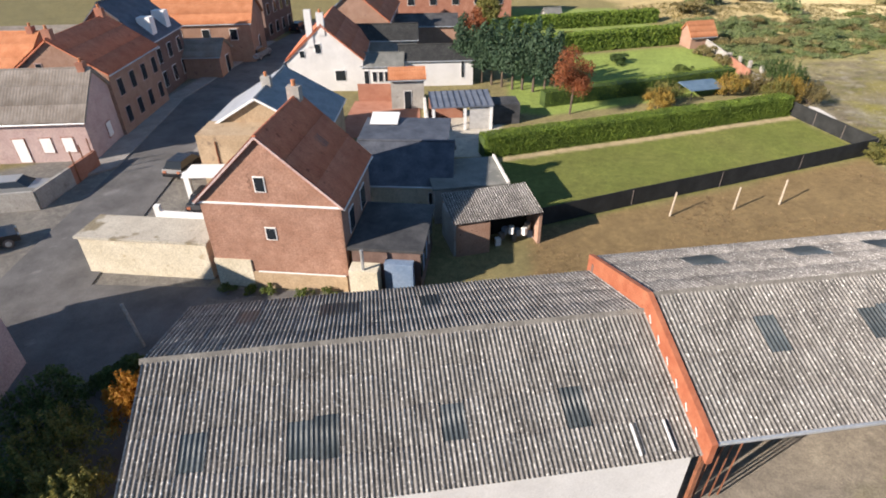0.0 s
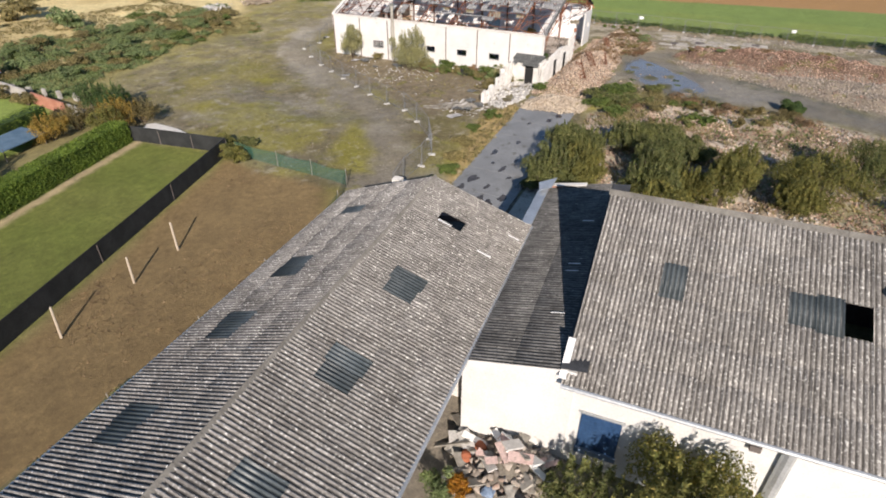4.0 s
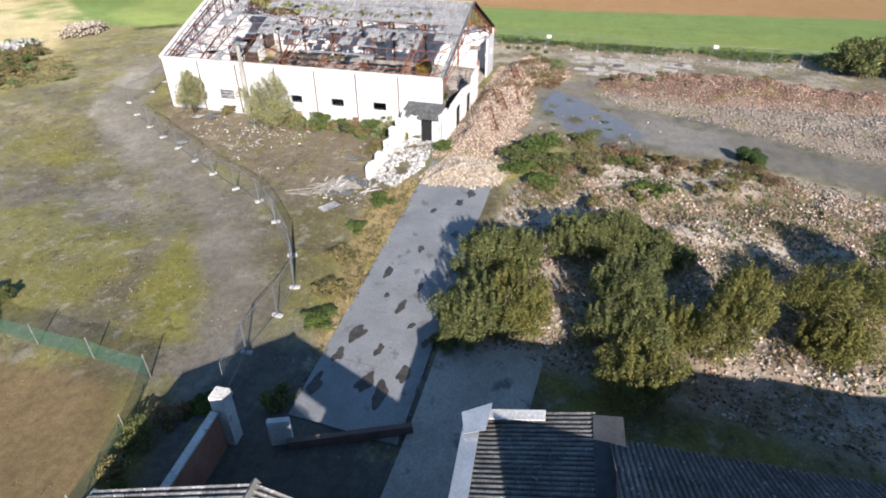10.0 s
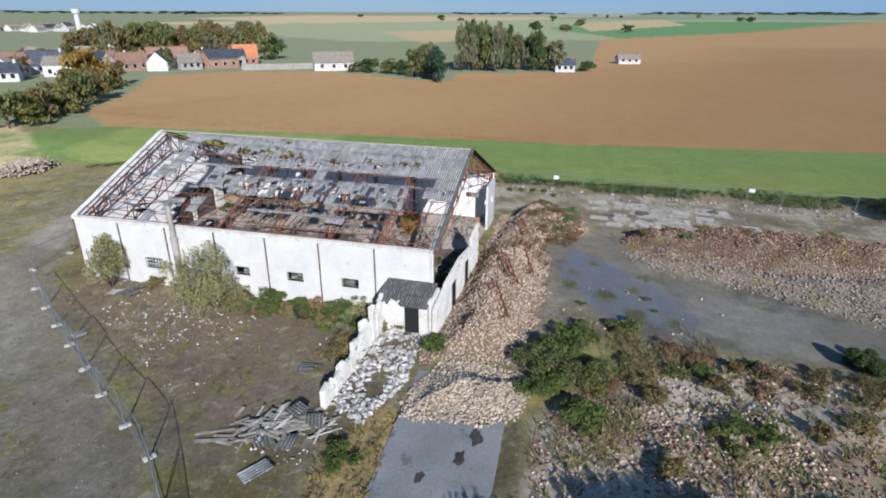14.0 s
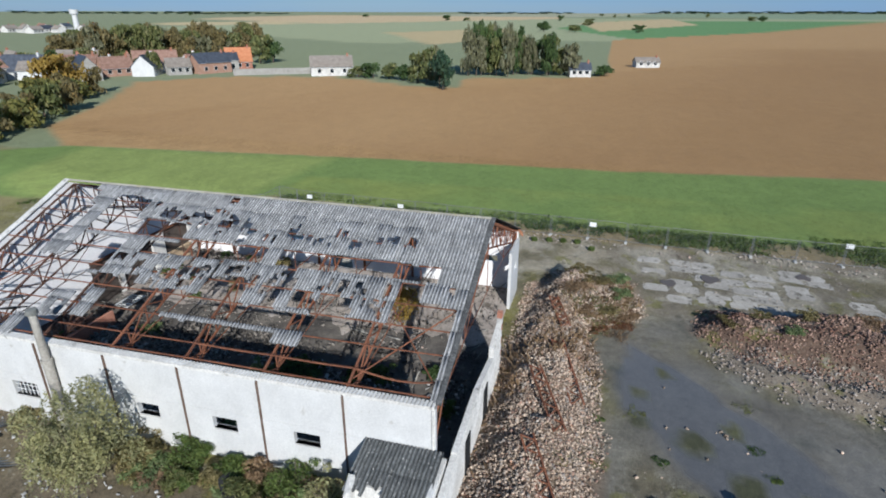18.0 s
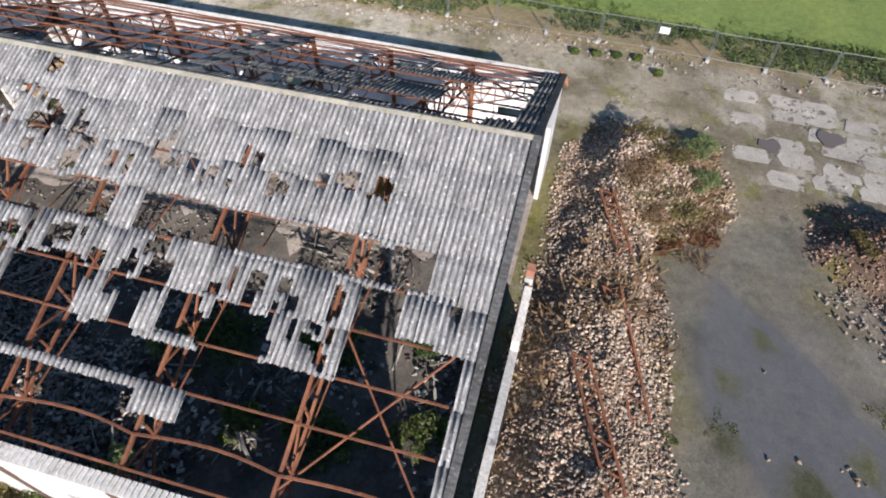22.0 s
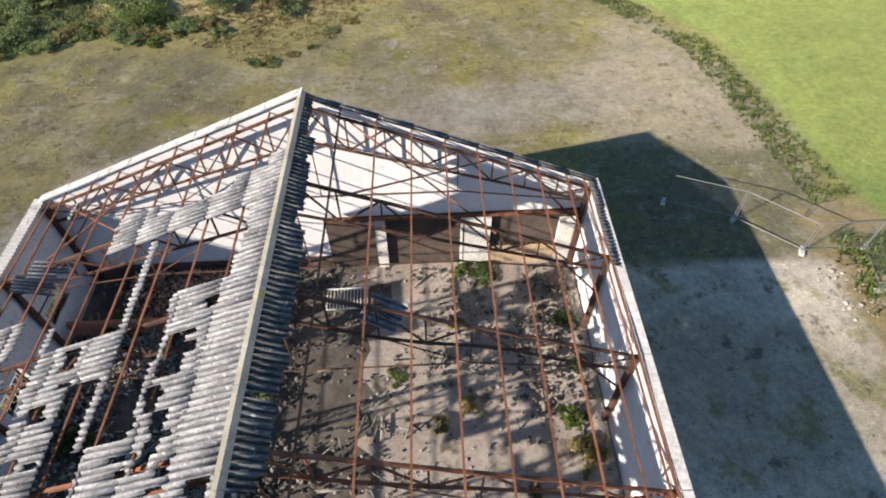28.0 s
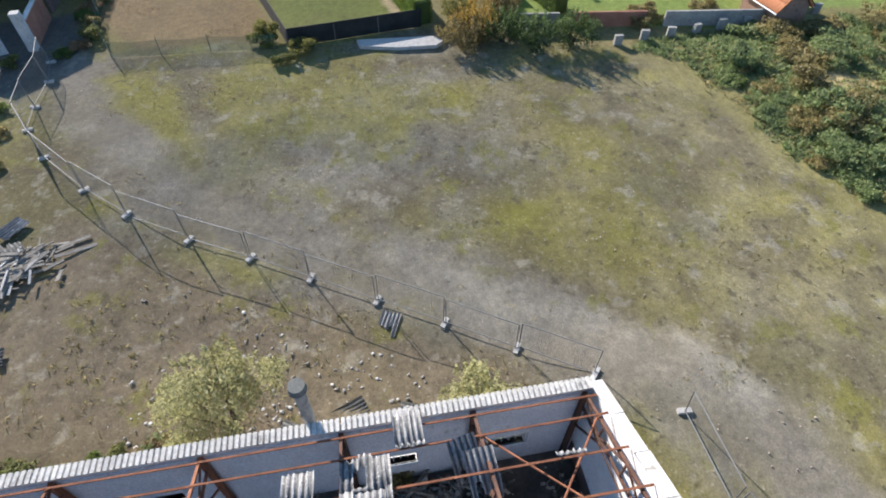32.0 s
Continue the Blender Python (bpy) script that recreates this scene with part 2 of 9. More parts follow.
def foliage(name, a, b, tip=None):
    """Leaves: colour by loose leaf, a little light through them."""
    m = bpy.data.materials.new(name)
    m.use_nodes = True
    nd, ln = m.node_tree.nodes, m.node_tree.links
    bs = nd["Principled BSDF"]
    bs.inputs["Roughness"].default_value = 0.6
    bs.inputs["Specular IOR Level"].default_value = 0.25
    g = nd.new("ShaderNodeNewGeometry")
    r = nd.new("ShaderNodeValToRGB")
    r.color_ramp.elements[0].color, r.color_ramp.elements[1].color = (*a, 1), (*b, 1)
    if tip:
        e = r.color_ramp.elements.new(0.9)
        e.color = (*b, 1)
        r.color_ramp.elements[-1].color = (*tip, 1)
    ln.new(g.outputs["Random Per Island"], r.inputs[0])
    n = nd.new("ShaderNodeTexNoise")
    n.inputs["Scale"].default_value = 0.9
    ln.new(g.outputs["Position"], n.inputs["Vector"])
    d = nd.new("ShaderNodeValToRGB")
    d.color_ramp.elements[0].position, d.color_ramp.elements[1].position = 0.3, 0.7
    d.color_ramp.elements[0].color, d.color_ramp.elements[1].color = (0.7, 0.7, 0.7, 1), (1.2, 1.15, 1.0, 1)
    ln.new(n.outputs[0], d.inputs[0])
    x = nd.new("ShaderNodeMix")
    x.data_type, x.blend_type = "RGBA", "MULTIPLY"
    x.inputs[0].default_value = 1.0
    ln.new(r.outputs[0], x.inputs[6])
    ln.new(d.outputs[0], x.inputs[7])
    ln.new(x.outputs[2], bs.inputs["Base Color"])
    t = nd.new("ShaderNodeBsdfTranslucent")
    ln.new(x.outputs[2], t.inputs["Color"])
    k = nd.new("ShaderNodeMixShader")
    k.inputs[0].default_value = 0.42
    ln.new(bs.outputs[0], k.inputs[1])
    ln.new(t.outputs[0], k.inputs[2])
    ln.new(k.outputs[0], nd["Material Output"].inputs["Surface"])
    return m


def plain(name, c, rough=0.5, metal=0.0, alpha=1.0):
    m = bpy.data.materials.new(name)
    m.use_nodes = True
    bs = m.node_tree.nodes["Principled BSDF"]
    bs.inputs["Base Color"].default_value = (*c, 1)
    bs.inputs["Roughness"].default_value, bs.inputs["Metallic"].default_value, bs.inputs["Alpha"].default_value = rough, metal, alpha
    return m


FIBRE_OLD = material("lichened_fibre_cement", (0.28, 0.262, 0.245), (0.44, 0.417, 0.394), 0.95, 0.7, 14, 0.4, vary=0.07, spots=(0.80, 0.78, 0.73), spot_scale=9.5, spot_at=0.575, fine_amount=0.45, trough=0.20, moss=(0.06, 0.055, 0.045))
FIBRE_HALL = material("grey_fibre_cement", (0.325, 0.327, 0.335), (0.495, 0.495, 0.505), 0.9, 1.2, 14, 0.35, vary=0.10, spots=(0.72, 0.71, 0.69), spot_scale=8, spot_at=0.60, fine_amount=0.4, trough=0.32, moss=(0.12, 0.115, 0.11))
# dark sheets: mossy ones, and east slopes with their shade put into the colour
FIBRE_DARK = material("mossy_and_shaded_fibre_cement", (0.125, 0.132, 0.136), (0.22, 0.226, 0.226), 0.92, 0.9, 12, 0.25, vary=0.15, spots=(0.46, 0.45, 0.43), spot_scale=6, spot_at=0.62, fine_amount=0.5, trough=0.34, moss=(0.05, 0.05, 0.045))
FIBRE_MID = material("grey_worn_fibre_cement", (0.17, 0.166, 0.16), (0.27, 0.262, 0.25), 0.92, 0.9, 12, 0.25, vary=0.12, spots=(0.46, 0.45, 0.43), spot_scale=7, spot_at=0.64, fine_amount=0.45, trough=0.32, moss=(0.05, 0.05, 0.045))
RIDGE = material("lichened_ridge_cap", (0.36, 0.335, 0.27), (0.48, 0.45, 0.375), 0.95, 1.5, 20, 0.3, vary=0.1, spots=(0.425, 0.374, 0.170), spot_scale=3)
RIDGE_SHED = material("grey_ridge_cap", (0.16, 0.15, 0.132), (0.27, 0.255, 0.225), 0.95, 1.5, 20, 0.3, vary=0.1)
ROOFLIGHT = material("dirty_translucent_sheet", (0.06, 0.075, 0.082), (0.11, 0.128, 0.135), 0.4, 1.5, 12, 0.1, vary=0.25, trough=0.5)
RUST = material("rusty_steel", (0.17, 0.07, 0.04), (0.32, 0.132, 0.07), 0.85, 2, 25, 0.2, vary=0.2, spots=(0.10, 0.05, 0.035), spot_scale=4)
RUST_DARK = material("dark_rusty_steel", (0.075, 0.042, 0.032), (0.16, 0.082, 0.055), 0.85, 2, 25, 0.2, vary=0.2)
RUST_RED = material("red_oxide_paint", (0.36, 0.11, 0.055), (0.46, 0.17, 0.09), 0.8, 1.2, 20, 0.1, spots=(0.26, 0.09, 0.05), spot_scale=2)
WHITE_WALL = material("weathered_white_paint", (0.57, 0.563, 0.545), (0.66, 0.653, 0.633), 0.85, 0.6, 14, 0.08, spots=(0.484, 0.466, 0.431), spot_scale=1.3, spot_at=0.66, fine_amount=0.12)
WHITE_DIRTY = material("stained_white_render", (0.58, 0.56, 0.52), (0.78, 0.76, 0.72), 0.9, 0.9, 10, 0.12, spots=(0.35, 0.33, 0.30), spot_scale=1.5, spot_at=0.62)
BLUE_WALL = material("faded_blue_grey_paint", (0.58, 0.62, 0.68), (0.70, 0.74, 0.79), 0.85, 0.7, 12, 0.1, spots=(0.3, 0.3, 0.3), spot_scale=1.5, spot_at=0.66)
WHITE_INNER = material("whitewashed_inner_face", (0.74, 0.72, 0.71), (0.84, 0.82, 0.81), 0.9, 0.7, 12, 0.08, spots=(0.60, 0.56, 0.52), spot_scale=1.2, spot_at=0.64, fine_amount=0.12)
GABLE_DARK = material("very_dark_brick", (0.05, 0.04, 0.034), (0.13, 0.102, 0.084), 0.95, 0.7, 12, 0.2, spots=(0.16, 0.12, 0.10), spot_scale=1.1, spot_at=0.64)
SEAM = plain("dark_joint", (0.13, 0.11, 0.10), 0.9)
GLASS_DARK = plain("dark_window_glass", (0.02, 0.025, 0.03), 0.12)
# near-black colour that stands in for the shade inside openings
SHADE_BLACK = plain("painted_interior_shade", (0.012, 0.012, 0.012), 0.9)
CONCRETE = material("worn_concrete", (0.35, 0.325, 0.28), (0.47, 0.44, 0.385), 0.8, 0.5, 9, 0.15, spots=(0.196, 0.190, 0.178), spot_scale=0.6, spot_at=0.58)
WATER = material("wet_stain", (0.05, 0.043, 0.036), (0.11, 0.092, 0.075), 0.12, 1.5, 9, 0.02, spec=0.5)
ASPHALT = material("old_asphalt", (0.115, 0.112, 0.11), (0.19, 0.186, 0.182), 0.9, 0.4, 20, 0.15, spots=(0.235, 0.23, 0.225), spot_scale=0.5, spot_at=0.64)
PAVING = material("pale_paving", (0.28, 0.26, 0.24), (0.38, 0.36, 0.33), 0.9, 0.8, 15, 0.15)
STONES = material("brick_rubble", (0.39, 0.295, 0.22), (0.56, 0.455, 0.355), 0.95, 0.35, 14, 0.2, island=0.6, spots=(0.40, 0.22, 0.14), spot_scale=0.8, spot_at=0.62)
STONES_PALE = material("pale_rubble", (0.40, 0.33, 0.255), (0.56, 0.48, 0.38), 0.95, 0.35, 14, 0.2, island=0.32)
STONES_RED = material("red_brick_rubble", (0.27, 0.165, 0.12), (0.45, 0.315, 0.24), 0.95, 0.3, 14, 0.2, island=0.6, spots=(0.22, 0.12, 0.085), spot_scale=0.5, spot_at=0.55)
STONES_GREY = material("grey_dusty_rubble", (0.29, 0.245, 0.205), (0.44, 0.385, 0.33), 0.95, 0.4, 14, 0.2, island=0.45, spots=(0.40, 0.27, 0.21), spot_scale=0.6, spot_at=0.6)
DEBRIS = material("charred_debris", (0.065, 0.057, 0.05), (0.24, 0.212, 0.18), 0.95, 0.6, 14, 0.2, island=0.6)
DEBRIS_PALE = material("plaster_debris", (0.40, 0.39, 0.37), (0.62, 0.60, 0.57), 0.95, 0.6, 14, 0.2, island=0.35)
TIMBER_GREY = material("grey_timber", (0.20, 0.18, 0.15), (0.36, 0.34, 0.30), 0.9, 2.0, 30, 0.2, island=0.4, vary=0.15)
BRICK = material("brown_brick", (0.338, 0.200, 0.138), (0.450, 0.288, 0.213), 0.92, 1.0, 18, 0.2, spots=(0.250, 0.150, 0.112), spot_scale=2.0, spot_at=0.6)
BRICK_RED = material("red_brick", (0.360, 0.156, 0.102), (0.456, 0.228, 0.156), 0.92, 1.0, 18, 0.2)
BRICK_DARK = material("dark_brick", (0.156, 0.102, 0.084), (0.228, 0.156, 0.132), 0.92, 1.0, 18, 0.2)
SHINGLE = material("asbestos_wall_shingle", (0.351, 0.189, 0.128), (0.446, 0.263, 0.189), 0.9, 0.7, 10, 0.15, vary=0.10)
RENDER_CREAM = material("cream_render", (0.62, 0.56, 0.42), (0.74, 0.68, 0.54), 0.9, 0.8, 10, 0.1, spots=(0.5, 0.42, 0.28), spot_scale=1.2, spot_at=0.62)
RENDER_OCHRE = material("ochre_render", (0.44, 0.32, 0.20), (0.54, 0.41, 0.27), 0.9, 0.9, 10, 0.12, spots=(0.3, 0.22, 0.15), spot_scale=1.2, spot_at=0.63)
RENDER_GREY = material("grey_render", (0.34, 0.32, 0.29), (0.46, 0.44, 0.40), 0.9, 0.9, 10, 0.12, spots=(0.25, 0.23, 0.21), spot_scale=1.2, spot_at=0.63)
RENDER_PINK = material("pink_render", (0.525, 0.378, 0.347), (0.630, 0.483, 0.441), 0.9, 0.9, 10, 0.1)
TILE_RED = material("brown_red_roof_tile", (0.47, 0.15, 0.082), (0.60, 0.225, 0.128), 0.85, 1.0, 16, 0.15, vary=0.12, spots=(0.27, 0.085, 0.05), spot_scale=2.5)
TILE_ORANGE = material("orange_roof_tile", (0.460, 0.178, 0.081), (0.575, 0.253, 0.127), 0.85, 1.0, 16, 0.25, vary=0.1)
TILE_GREY = material("weathered_grey_tile", (0.25, 0.215, 0.18), (0.36, 0.32, 0.28), 0.9, 0.9, 14, 0.25, vary=0.1)
SLATE_PALE = material("pale_grey_slate", (0.20, 0.225, 0.24), (0.30, 0.33, 0.345), 0.6, 1.0, 16, 0.15, vary=0.1)
TILE_FADED = material("faded_brown_tile", (0.26, 0.15, 0.11), (0.37, 0.235, 0.18), 0.9, 1.0, 16, 0.15, vary=0.15)
SLATE = material("blue_grey_slate", (0.052, 0.06, 0.077), (0.105, 0.117, 0.142), 0.55, 1.0, 16, 0.15, vary=0.15)
FELT = material("dark_bitumen_felt", (0.046, 0.048, 0.052), (0.098, 0.099, 0.101), 0.85, 0.8, 14, 0.15)
FELT_GREY = material("grey_felt", (0.16, 0.165, 0.15), (0.24, 0.24, 0.22), 0.9, 0.8, 14, 0.15, spots=(0.3, 0.29, 0.26), spot_scale=1.0)
PAINT_WHITE = material("white_paint", (0.72, 0.72, 0.70), (0.80, 0.80, 0.78), 0.6, 1.0, 12, 0.05, fine_amount=0.1)
PAINT_BLUE = material("faded_blue_paint", (0.16, 0.24, 0.36), (0.26, 0.34, 0.46), 0.6, 1.0, 12, 0.05)
ZINC = material("dull_zinc", (0.50, 0.52, 0.53), (0.66, 0.68, 0.69), 0.45, 0.8, 10, 0.05, metal=0.6, fine_amount=0.15)
GALV = plain("galvanised_wire", (0.22, 0.225, 0.225), 0.65, 0.4)
FENCE_BLOCK = material("concrete_foot", (0.45, 0.44, 0.42), (0.6, 0.59, 0.56), 0.9, 3, 20, 0.1)
BARK = material("bark", (0.10, 0.075, 0.055), (0.18, 0.14, 0.105), 0.95, 4, 25, 0.3)
POST_WOOD = material("pale_post", (0.46, 0.38, 0.28), (0.58, 0.50, 0.40), 0.9, 3, 30, 0.2)
LEAF = foliage("bramble_leaf", (0.09, 0.12, 0.046), (0.25, 0.265, 0.105), (0.43, 0.39, 0.20))
LEAF_YELLOW = foliage("yellowing_leaf", (0.115, 0.135, 0.045), (0.29, 0.275, 0.09), (0.42, 0.34, 0.11))
LEAF_WILLOW = foliage("pale_willow_leaf", (0.26, 0.275, 0.135), (0.52, 0.50, 0.285))
LEAF_DARK = foliage("dark_leaf", (0.05, 0.092, 0.035), (0.13, 0.195, 0.068))
LEAF_CONIFER = foliage("cypress_leaf", (0.035, 0.078, 0.05), (0.10, 0.165, 0.10))
LEAF_HEDGE = foliage("hedge_leaf", (0.12, 0.205, 0.04), (0.28, 0.38, 0.075))
LEAF_RED = foliage("autumn_red_leaf", (0.238, 0.073, 0.031), (0.420, 0.168, 0.084))
LEAF_ORANGE = foliage("autumn_orange_leaf", (0.330, 0.143, 0.022), (0.495, 0.264, 0.044))
LEAF_POPLAR = foliage("grey_poplar_and_haze_leaf", (0.140, 0.154, 0.084), (0.308, 0.301, 0.196))
WEED = foliage("dry_weed", (0.16, 0.145, 0.062), (0.38, 0.325, 0.16), (0.54, 0.46, 0.26))
WEED_GREEN = foliage("green_weed", (0.085, 0.14, 0.04), (0.20, 0.255, 0.08))
LEAF_BRAMBLE = foliage("fresh_bramble_leaf", (0.125, 0.19, 0.08), (0.32, 0.395, 0.19), (0.40, 0.39, 0.20))
WEED_RUST = foliage("rust_red_weed", (0.17, 0.075, 0.045), (0.33, 0.165, 0.10))
LEAF_AUTUMN = foliage("fading_leaf", (0.13, 0.115, 0.055), (0.29, 0.24, 0.11), (0.40, 0.28, 0.12))
LEAF_GOLD = foliage("golden_leaf", (0.30, 0.20, 0.045), (0.50, 0.36, 0.10))
WEED_BROWN = foliage("brown_weed", (0.20, 0.14, 0.09), (0.42, 0.30, 0.19))

# ---- terrain ----
_lat = np.random.RandomState(11).rand(8, 256, 256)


def vnoise(x, y, size, k=0):
    """Smooth value noise in 0..1 with features of that size in metres."""
    u, v = np.asarray(x, float) / size + 97.3, np.asarray(y, float) / size + 41.7
    i, j = np.floor(u).astype(int), np.floor(v).astype(int)
    fu, fv = u - i, v - j
    fu, fv = fu * fu * (3 - 2 * fu), fv * fv * (3 - 2 * fv)
    g = _lat[k]
    i0, i1, j0, j1 = i % 256, (i + 1) % 256, j % 256, (j + 1) % 256
    return (g[i0, j0] * (1 - fu) + g[i1, j0] * fu) * (1 - fv) + (g[i0, j1] * (1 - fu) + g[i1, j1] * fu) * fv


def fbm(x, y, size, k=0):
    return (vnoise(x, y, size, k) + 0.5 * vnoise(x, y, size / 2.1, k + 1) + 0.25 * vnoise(x, y, size / 4.3, k + 2)) / 1.75


def inside(x, y, poly):
    """Signed distance to a plan polygon, positive inside."""
    d = np.full(np.shape(x), 1e9)
    s = np.zeros(np.shape(x), bool)
    for (ax, ay), (bx, by) in zip(poly, poly[1:] + poly[:1]):
        ex, ey = bx - ax, by - ay
        t = np.clip(((x - ax) * ex + (y - ay) * ey) / (ex * ex + ey * ey), 0, 1)
        d = np.minimum(d, np.hypot(x - ax - t * ex, y - ay - t * ey))
        c = (ay > y) != (by > y)
        s ^= c & (x < ex * (y - ay) / (ey if abs(ey) > 1e-9 else 1e-9) + ax)
    return np.where(s, d, -d)


def along(x, y, line):
    """Distance to a plan polyline."""
    d = np.full(np.shape(x), 1e9)
    for (ax, ay), (bx, by) in zip(line, line[1:]):
        ex, ey = bx - ax, by - ay
        t = np.clip(((x - ax) * ex + (y - ay) * ey) / (ex * ex + ey * ey), 0, 1)
        d = np.minimum(d, np.hypot(x - ax - t * ex, y - ay - t * ey))
    return d


# low mounds of rubble: plan outline and height
PILE_LONG = ([(66.5, 27.3), (68, 22.2), (76, 21.6), (84, 22.3), (88, 23), (92, 19.5), (96.5, 20.5), (97.5, 26.5), (94, 28), (82, 28), (72, 27.8)], 1.25)
PILE_PATH = ([(61.5, 26.6), (62.6, 21.0), (66.0, 20.6), (66.6, 26.0)], 0.9)
PILE_RED = ([(90.2, 16.6), (87.6, 13.0), (86.4, 4.4), (88.6, -10), (89.5, -24), (95, -24), (95.2, -8), (95.0, 8), (93.6, 15.2)], 1.55)
PILE_GREY = ([(87.6, 15.8), (84.6, 12.6), (83.0, 6), (78, -4), (75.6, -11), (79, -24), (90, -24), (89.4, -8), (87.2, 5), (88.6, 14)], 0.55)
PILE_MOUND = ([(88, 22.6), (91, 19.2), (96.6, 19.8), (97.8, 26.2), (93, 27.6)], 0.15)
PILE_FIELD = ([(45, 18), (63, 20), (72, 14), (72.5, 4), (69, -8), (65, -24), (46, -24), (43, -6)], 0.5)
PILE_CORNER = ([(18.6, 12.4), (19.0, 9.0), (22.6, 9.3), (22.4, 13.2)], 1.1)


def pile(x, y, p, feather=2.6):
    d = inside(x, y, p[0]) + 0.7 * (vnoise(x, y, 1.7, 5) - 0.5)
    t = np.clip(d / feather, 0, 1)
    return p[1] * t * t * (3 - 2 * t) * (0.55 + 0.6 * vnoise(x, y, 2.2, 3) + 0.3 * vnoise(x, y, 0.9, 6))


def height(x, y):
    """The ground's height."""
    x, y = np.asarray(x, float), np.asarray(y, float)
    r = np.hypot(x - 60, y - 20)
    z = 0.0095 * np.maximum(0, r - 115) ** 1.0 * (1 + 0.22 * (vnoise(x, y, 900, 2) - 0.5))
    z = z * np.clip((x + 20) / 90, 0, 1)
    z = z + (fbm(x, y, 7, 1) - 0.5) * 0.16
    for p in (PILE_LONG, PILE_MOUND, PILE_PATH, PILE_RED, PILE_GREY, PILE_CORNER):
        z = z + pile(x, y, p)
    z = z + pile(x, y, PILE_FIELD, 5) * fbm(x, y, 3.0, 2) * 2
    # the trodden land west of the hall lies a little lower
    z = z - 0.5 * np.clip(inside(x, y, [(50, 37), (58, 36), (64, 38), (68.6, 44), (69, 58), (66, 66), (52, 62), (46, 46)]) / 4, 0, 1)
    bank = np.clip((inside(x, y, [(40, 73), (47, 72.5), (60, 79), (70, 77), (82, 86), (84, 110), (36, 120)])) / 6, 0, 1)
    return z + bank * (0.4 + 0.5 * fbm(x, y, 6, 3))


def gz(x, y):
    return float(height(x, y))


def spaced(lo, a, b, hi, step, grow):
    """Grid lines: even from a to b, wider and wider outwards to lo and hi."""
    mid = np.arange(a, b + step / 2, step)
    out, s, p = [], step, b
    while p < hi:
        s *= grow
        p += s
        out.append(p)
    inn, s, p = [], step, a
    while p > lo:
        s *= grow
        p -= s
        inn.append(p)
    return np.array(inn[::-1] + list(mid) + out)


GX = spaced(-900, -46, 132, 4400, 0.5, 1.055)
GY = spaced(-3200, -28, 112, 3600, 0.5, 1.06)
gx, gy = np.meshgrid(GX, GY, indexing="ij")
gxf, gyf = gx.ravel(), gy.ravel()
ghf = height(gxf, gyf)
# keep the ground below road and hall floors
ghf = np.where(inside(gxf, gyf, [(-30, 10), (-12, 10), (-16, 60), (-18, 120), (-40, 120), (-31, 60)]) > 0, -0.06, ghf)

PATHBED = [(37.8, 19.2), (65.5, 21.4), (65.6, 27.6), (37.8, 24.8)]
bed = np.clip((inside(gxf, gyf, PATHBED) + 1.3 * (fbm(gxf, gyf, 2.0, 1) - 0.55)) / 0.5, 0, 1)
ghf = ghf * (1 - bed) + (ghf - 0.30) * bed * (inside(gxf, gyf, PILE_PATH[0]) < 0) + ghf * bed * (inside(gxf, gyf, PILE_PATH[0]) >= 0)
gcol = np.zeros((len(gxf), 3))
gcol[:] = (0.15, 0.135, 0.07)


def wash(mask, c, soft=1.0, rough=1.2, size=3.0, k=0, strength=1.0):
    """Blends a colour in where mask (a distance in metres) is positive, with a ragged edge."""
    global gcol
    t = np.clip((mask + rough * 2 * (fbm(gxf, gyf, size, k) - 0.5)) / soft + 0.5, 0, 1) * strength
    gcol = gcol * (1 - t[:, None]) + np.array(c) * t[:, None]


def P(*pts):
    return inside(gxf, gyf, list(pts))


far = np.hypot(gxf - 60, gyf - 20)
# far country: pasture, ploughland and stubble in long strips
# far crops are lightened: distance haze put into their colour
wash(gxf - 118, (0.138, 0.158, 0.096), 3, 0.5, 20)
for poly, c in (
    ([(560, -60), (1500, -500), (1700, 900), (620, 560), (420, 200)], (0.19, 0.21, 0.13)),
    ([(520, 20), (640, -120), (1250, -420), (1300, 60), (800, 120)], (0.085, 0.16, 0.068)),
    ([(900, 500), (1500, 200), (2300, 300), (2300, 1300), (1200, 1000)], (0.30, 0.24, 0.15)),
    ([(1400, -900), (2600, -1500), (3600, -200), (2400, 100), (1500, -300)], (0.14, 0.18, 0.12)),
    ([(700, 640), (880, 520), (1010, 640), (860, 760)], (0.30, 0.25, 0.15)),
    ([(420, 150), (560, 110), (760, 170), (600, 260)], (0.27, 0.225, 0.13)),
    ([(700, 60), (1000, -60), (1500, -40), (1100, 120)], (0.28, 0.23, 0.135)),
    ([(1900, 200), (3400, -100), (3900, 900), (2300, 1000)], (0.20, 0.21, 0.15)),
):
    wash(inside(gxf, gyf, poly), c, 1.5, 0.6, 12, 2)
# the ploughed field
for poly, c in (
    ([(129.3, 62), (133.6, 22), (140.6, -16), (210, -400), (1200, -900), (1350, -420), (700, -90), (520, 40), (330, 34), (285, 30), (258, 34), (246, 58), (240, 76), (216, 70), (217, 88), (223, 100), (230, 119), (219, 150), (208, 160), (196, 168), (158, 141), (134, 128), (122, 110)], (0.242, 0.158, 0.077)),
):
    wash(inside(gxf, gyf, poly), c, 1.5, 0.6, 12, 2)
wash(np.minimum(inside(gxf, gyf, [(129.3, 62), (133.6, 22), (140.6, -16), (210, -400), (520, -400), (300, 10), (222, 66), (206, 96), (134, 128)]), 6 * (fbm(gxf, gyf, 60, 4) - 0.55)), (0.19, 0.115, 0.053), 6, 1, 20, 3, 0.6)
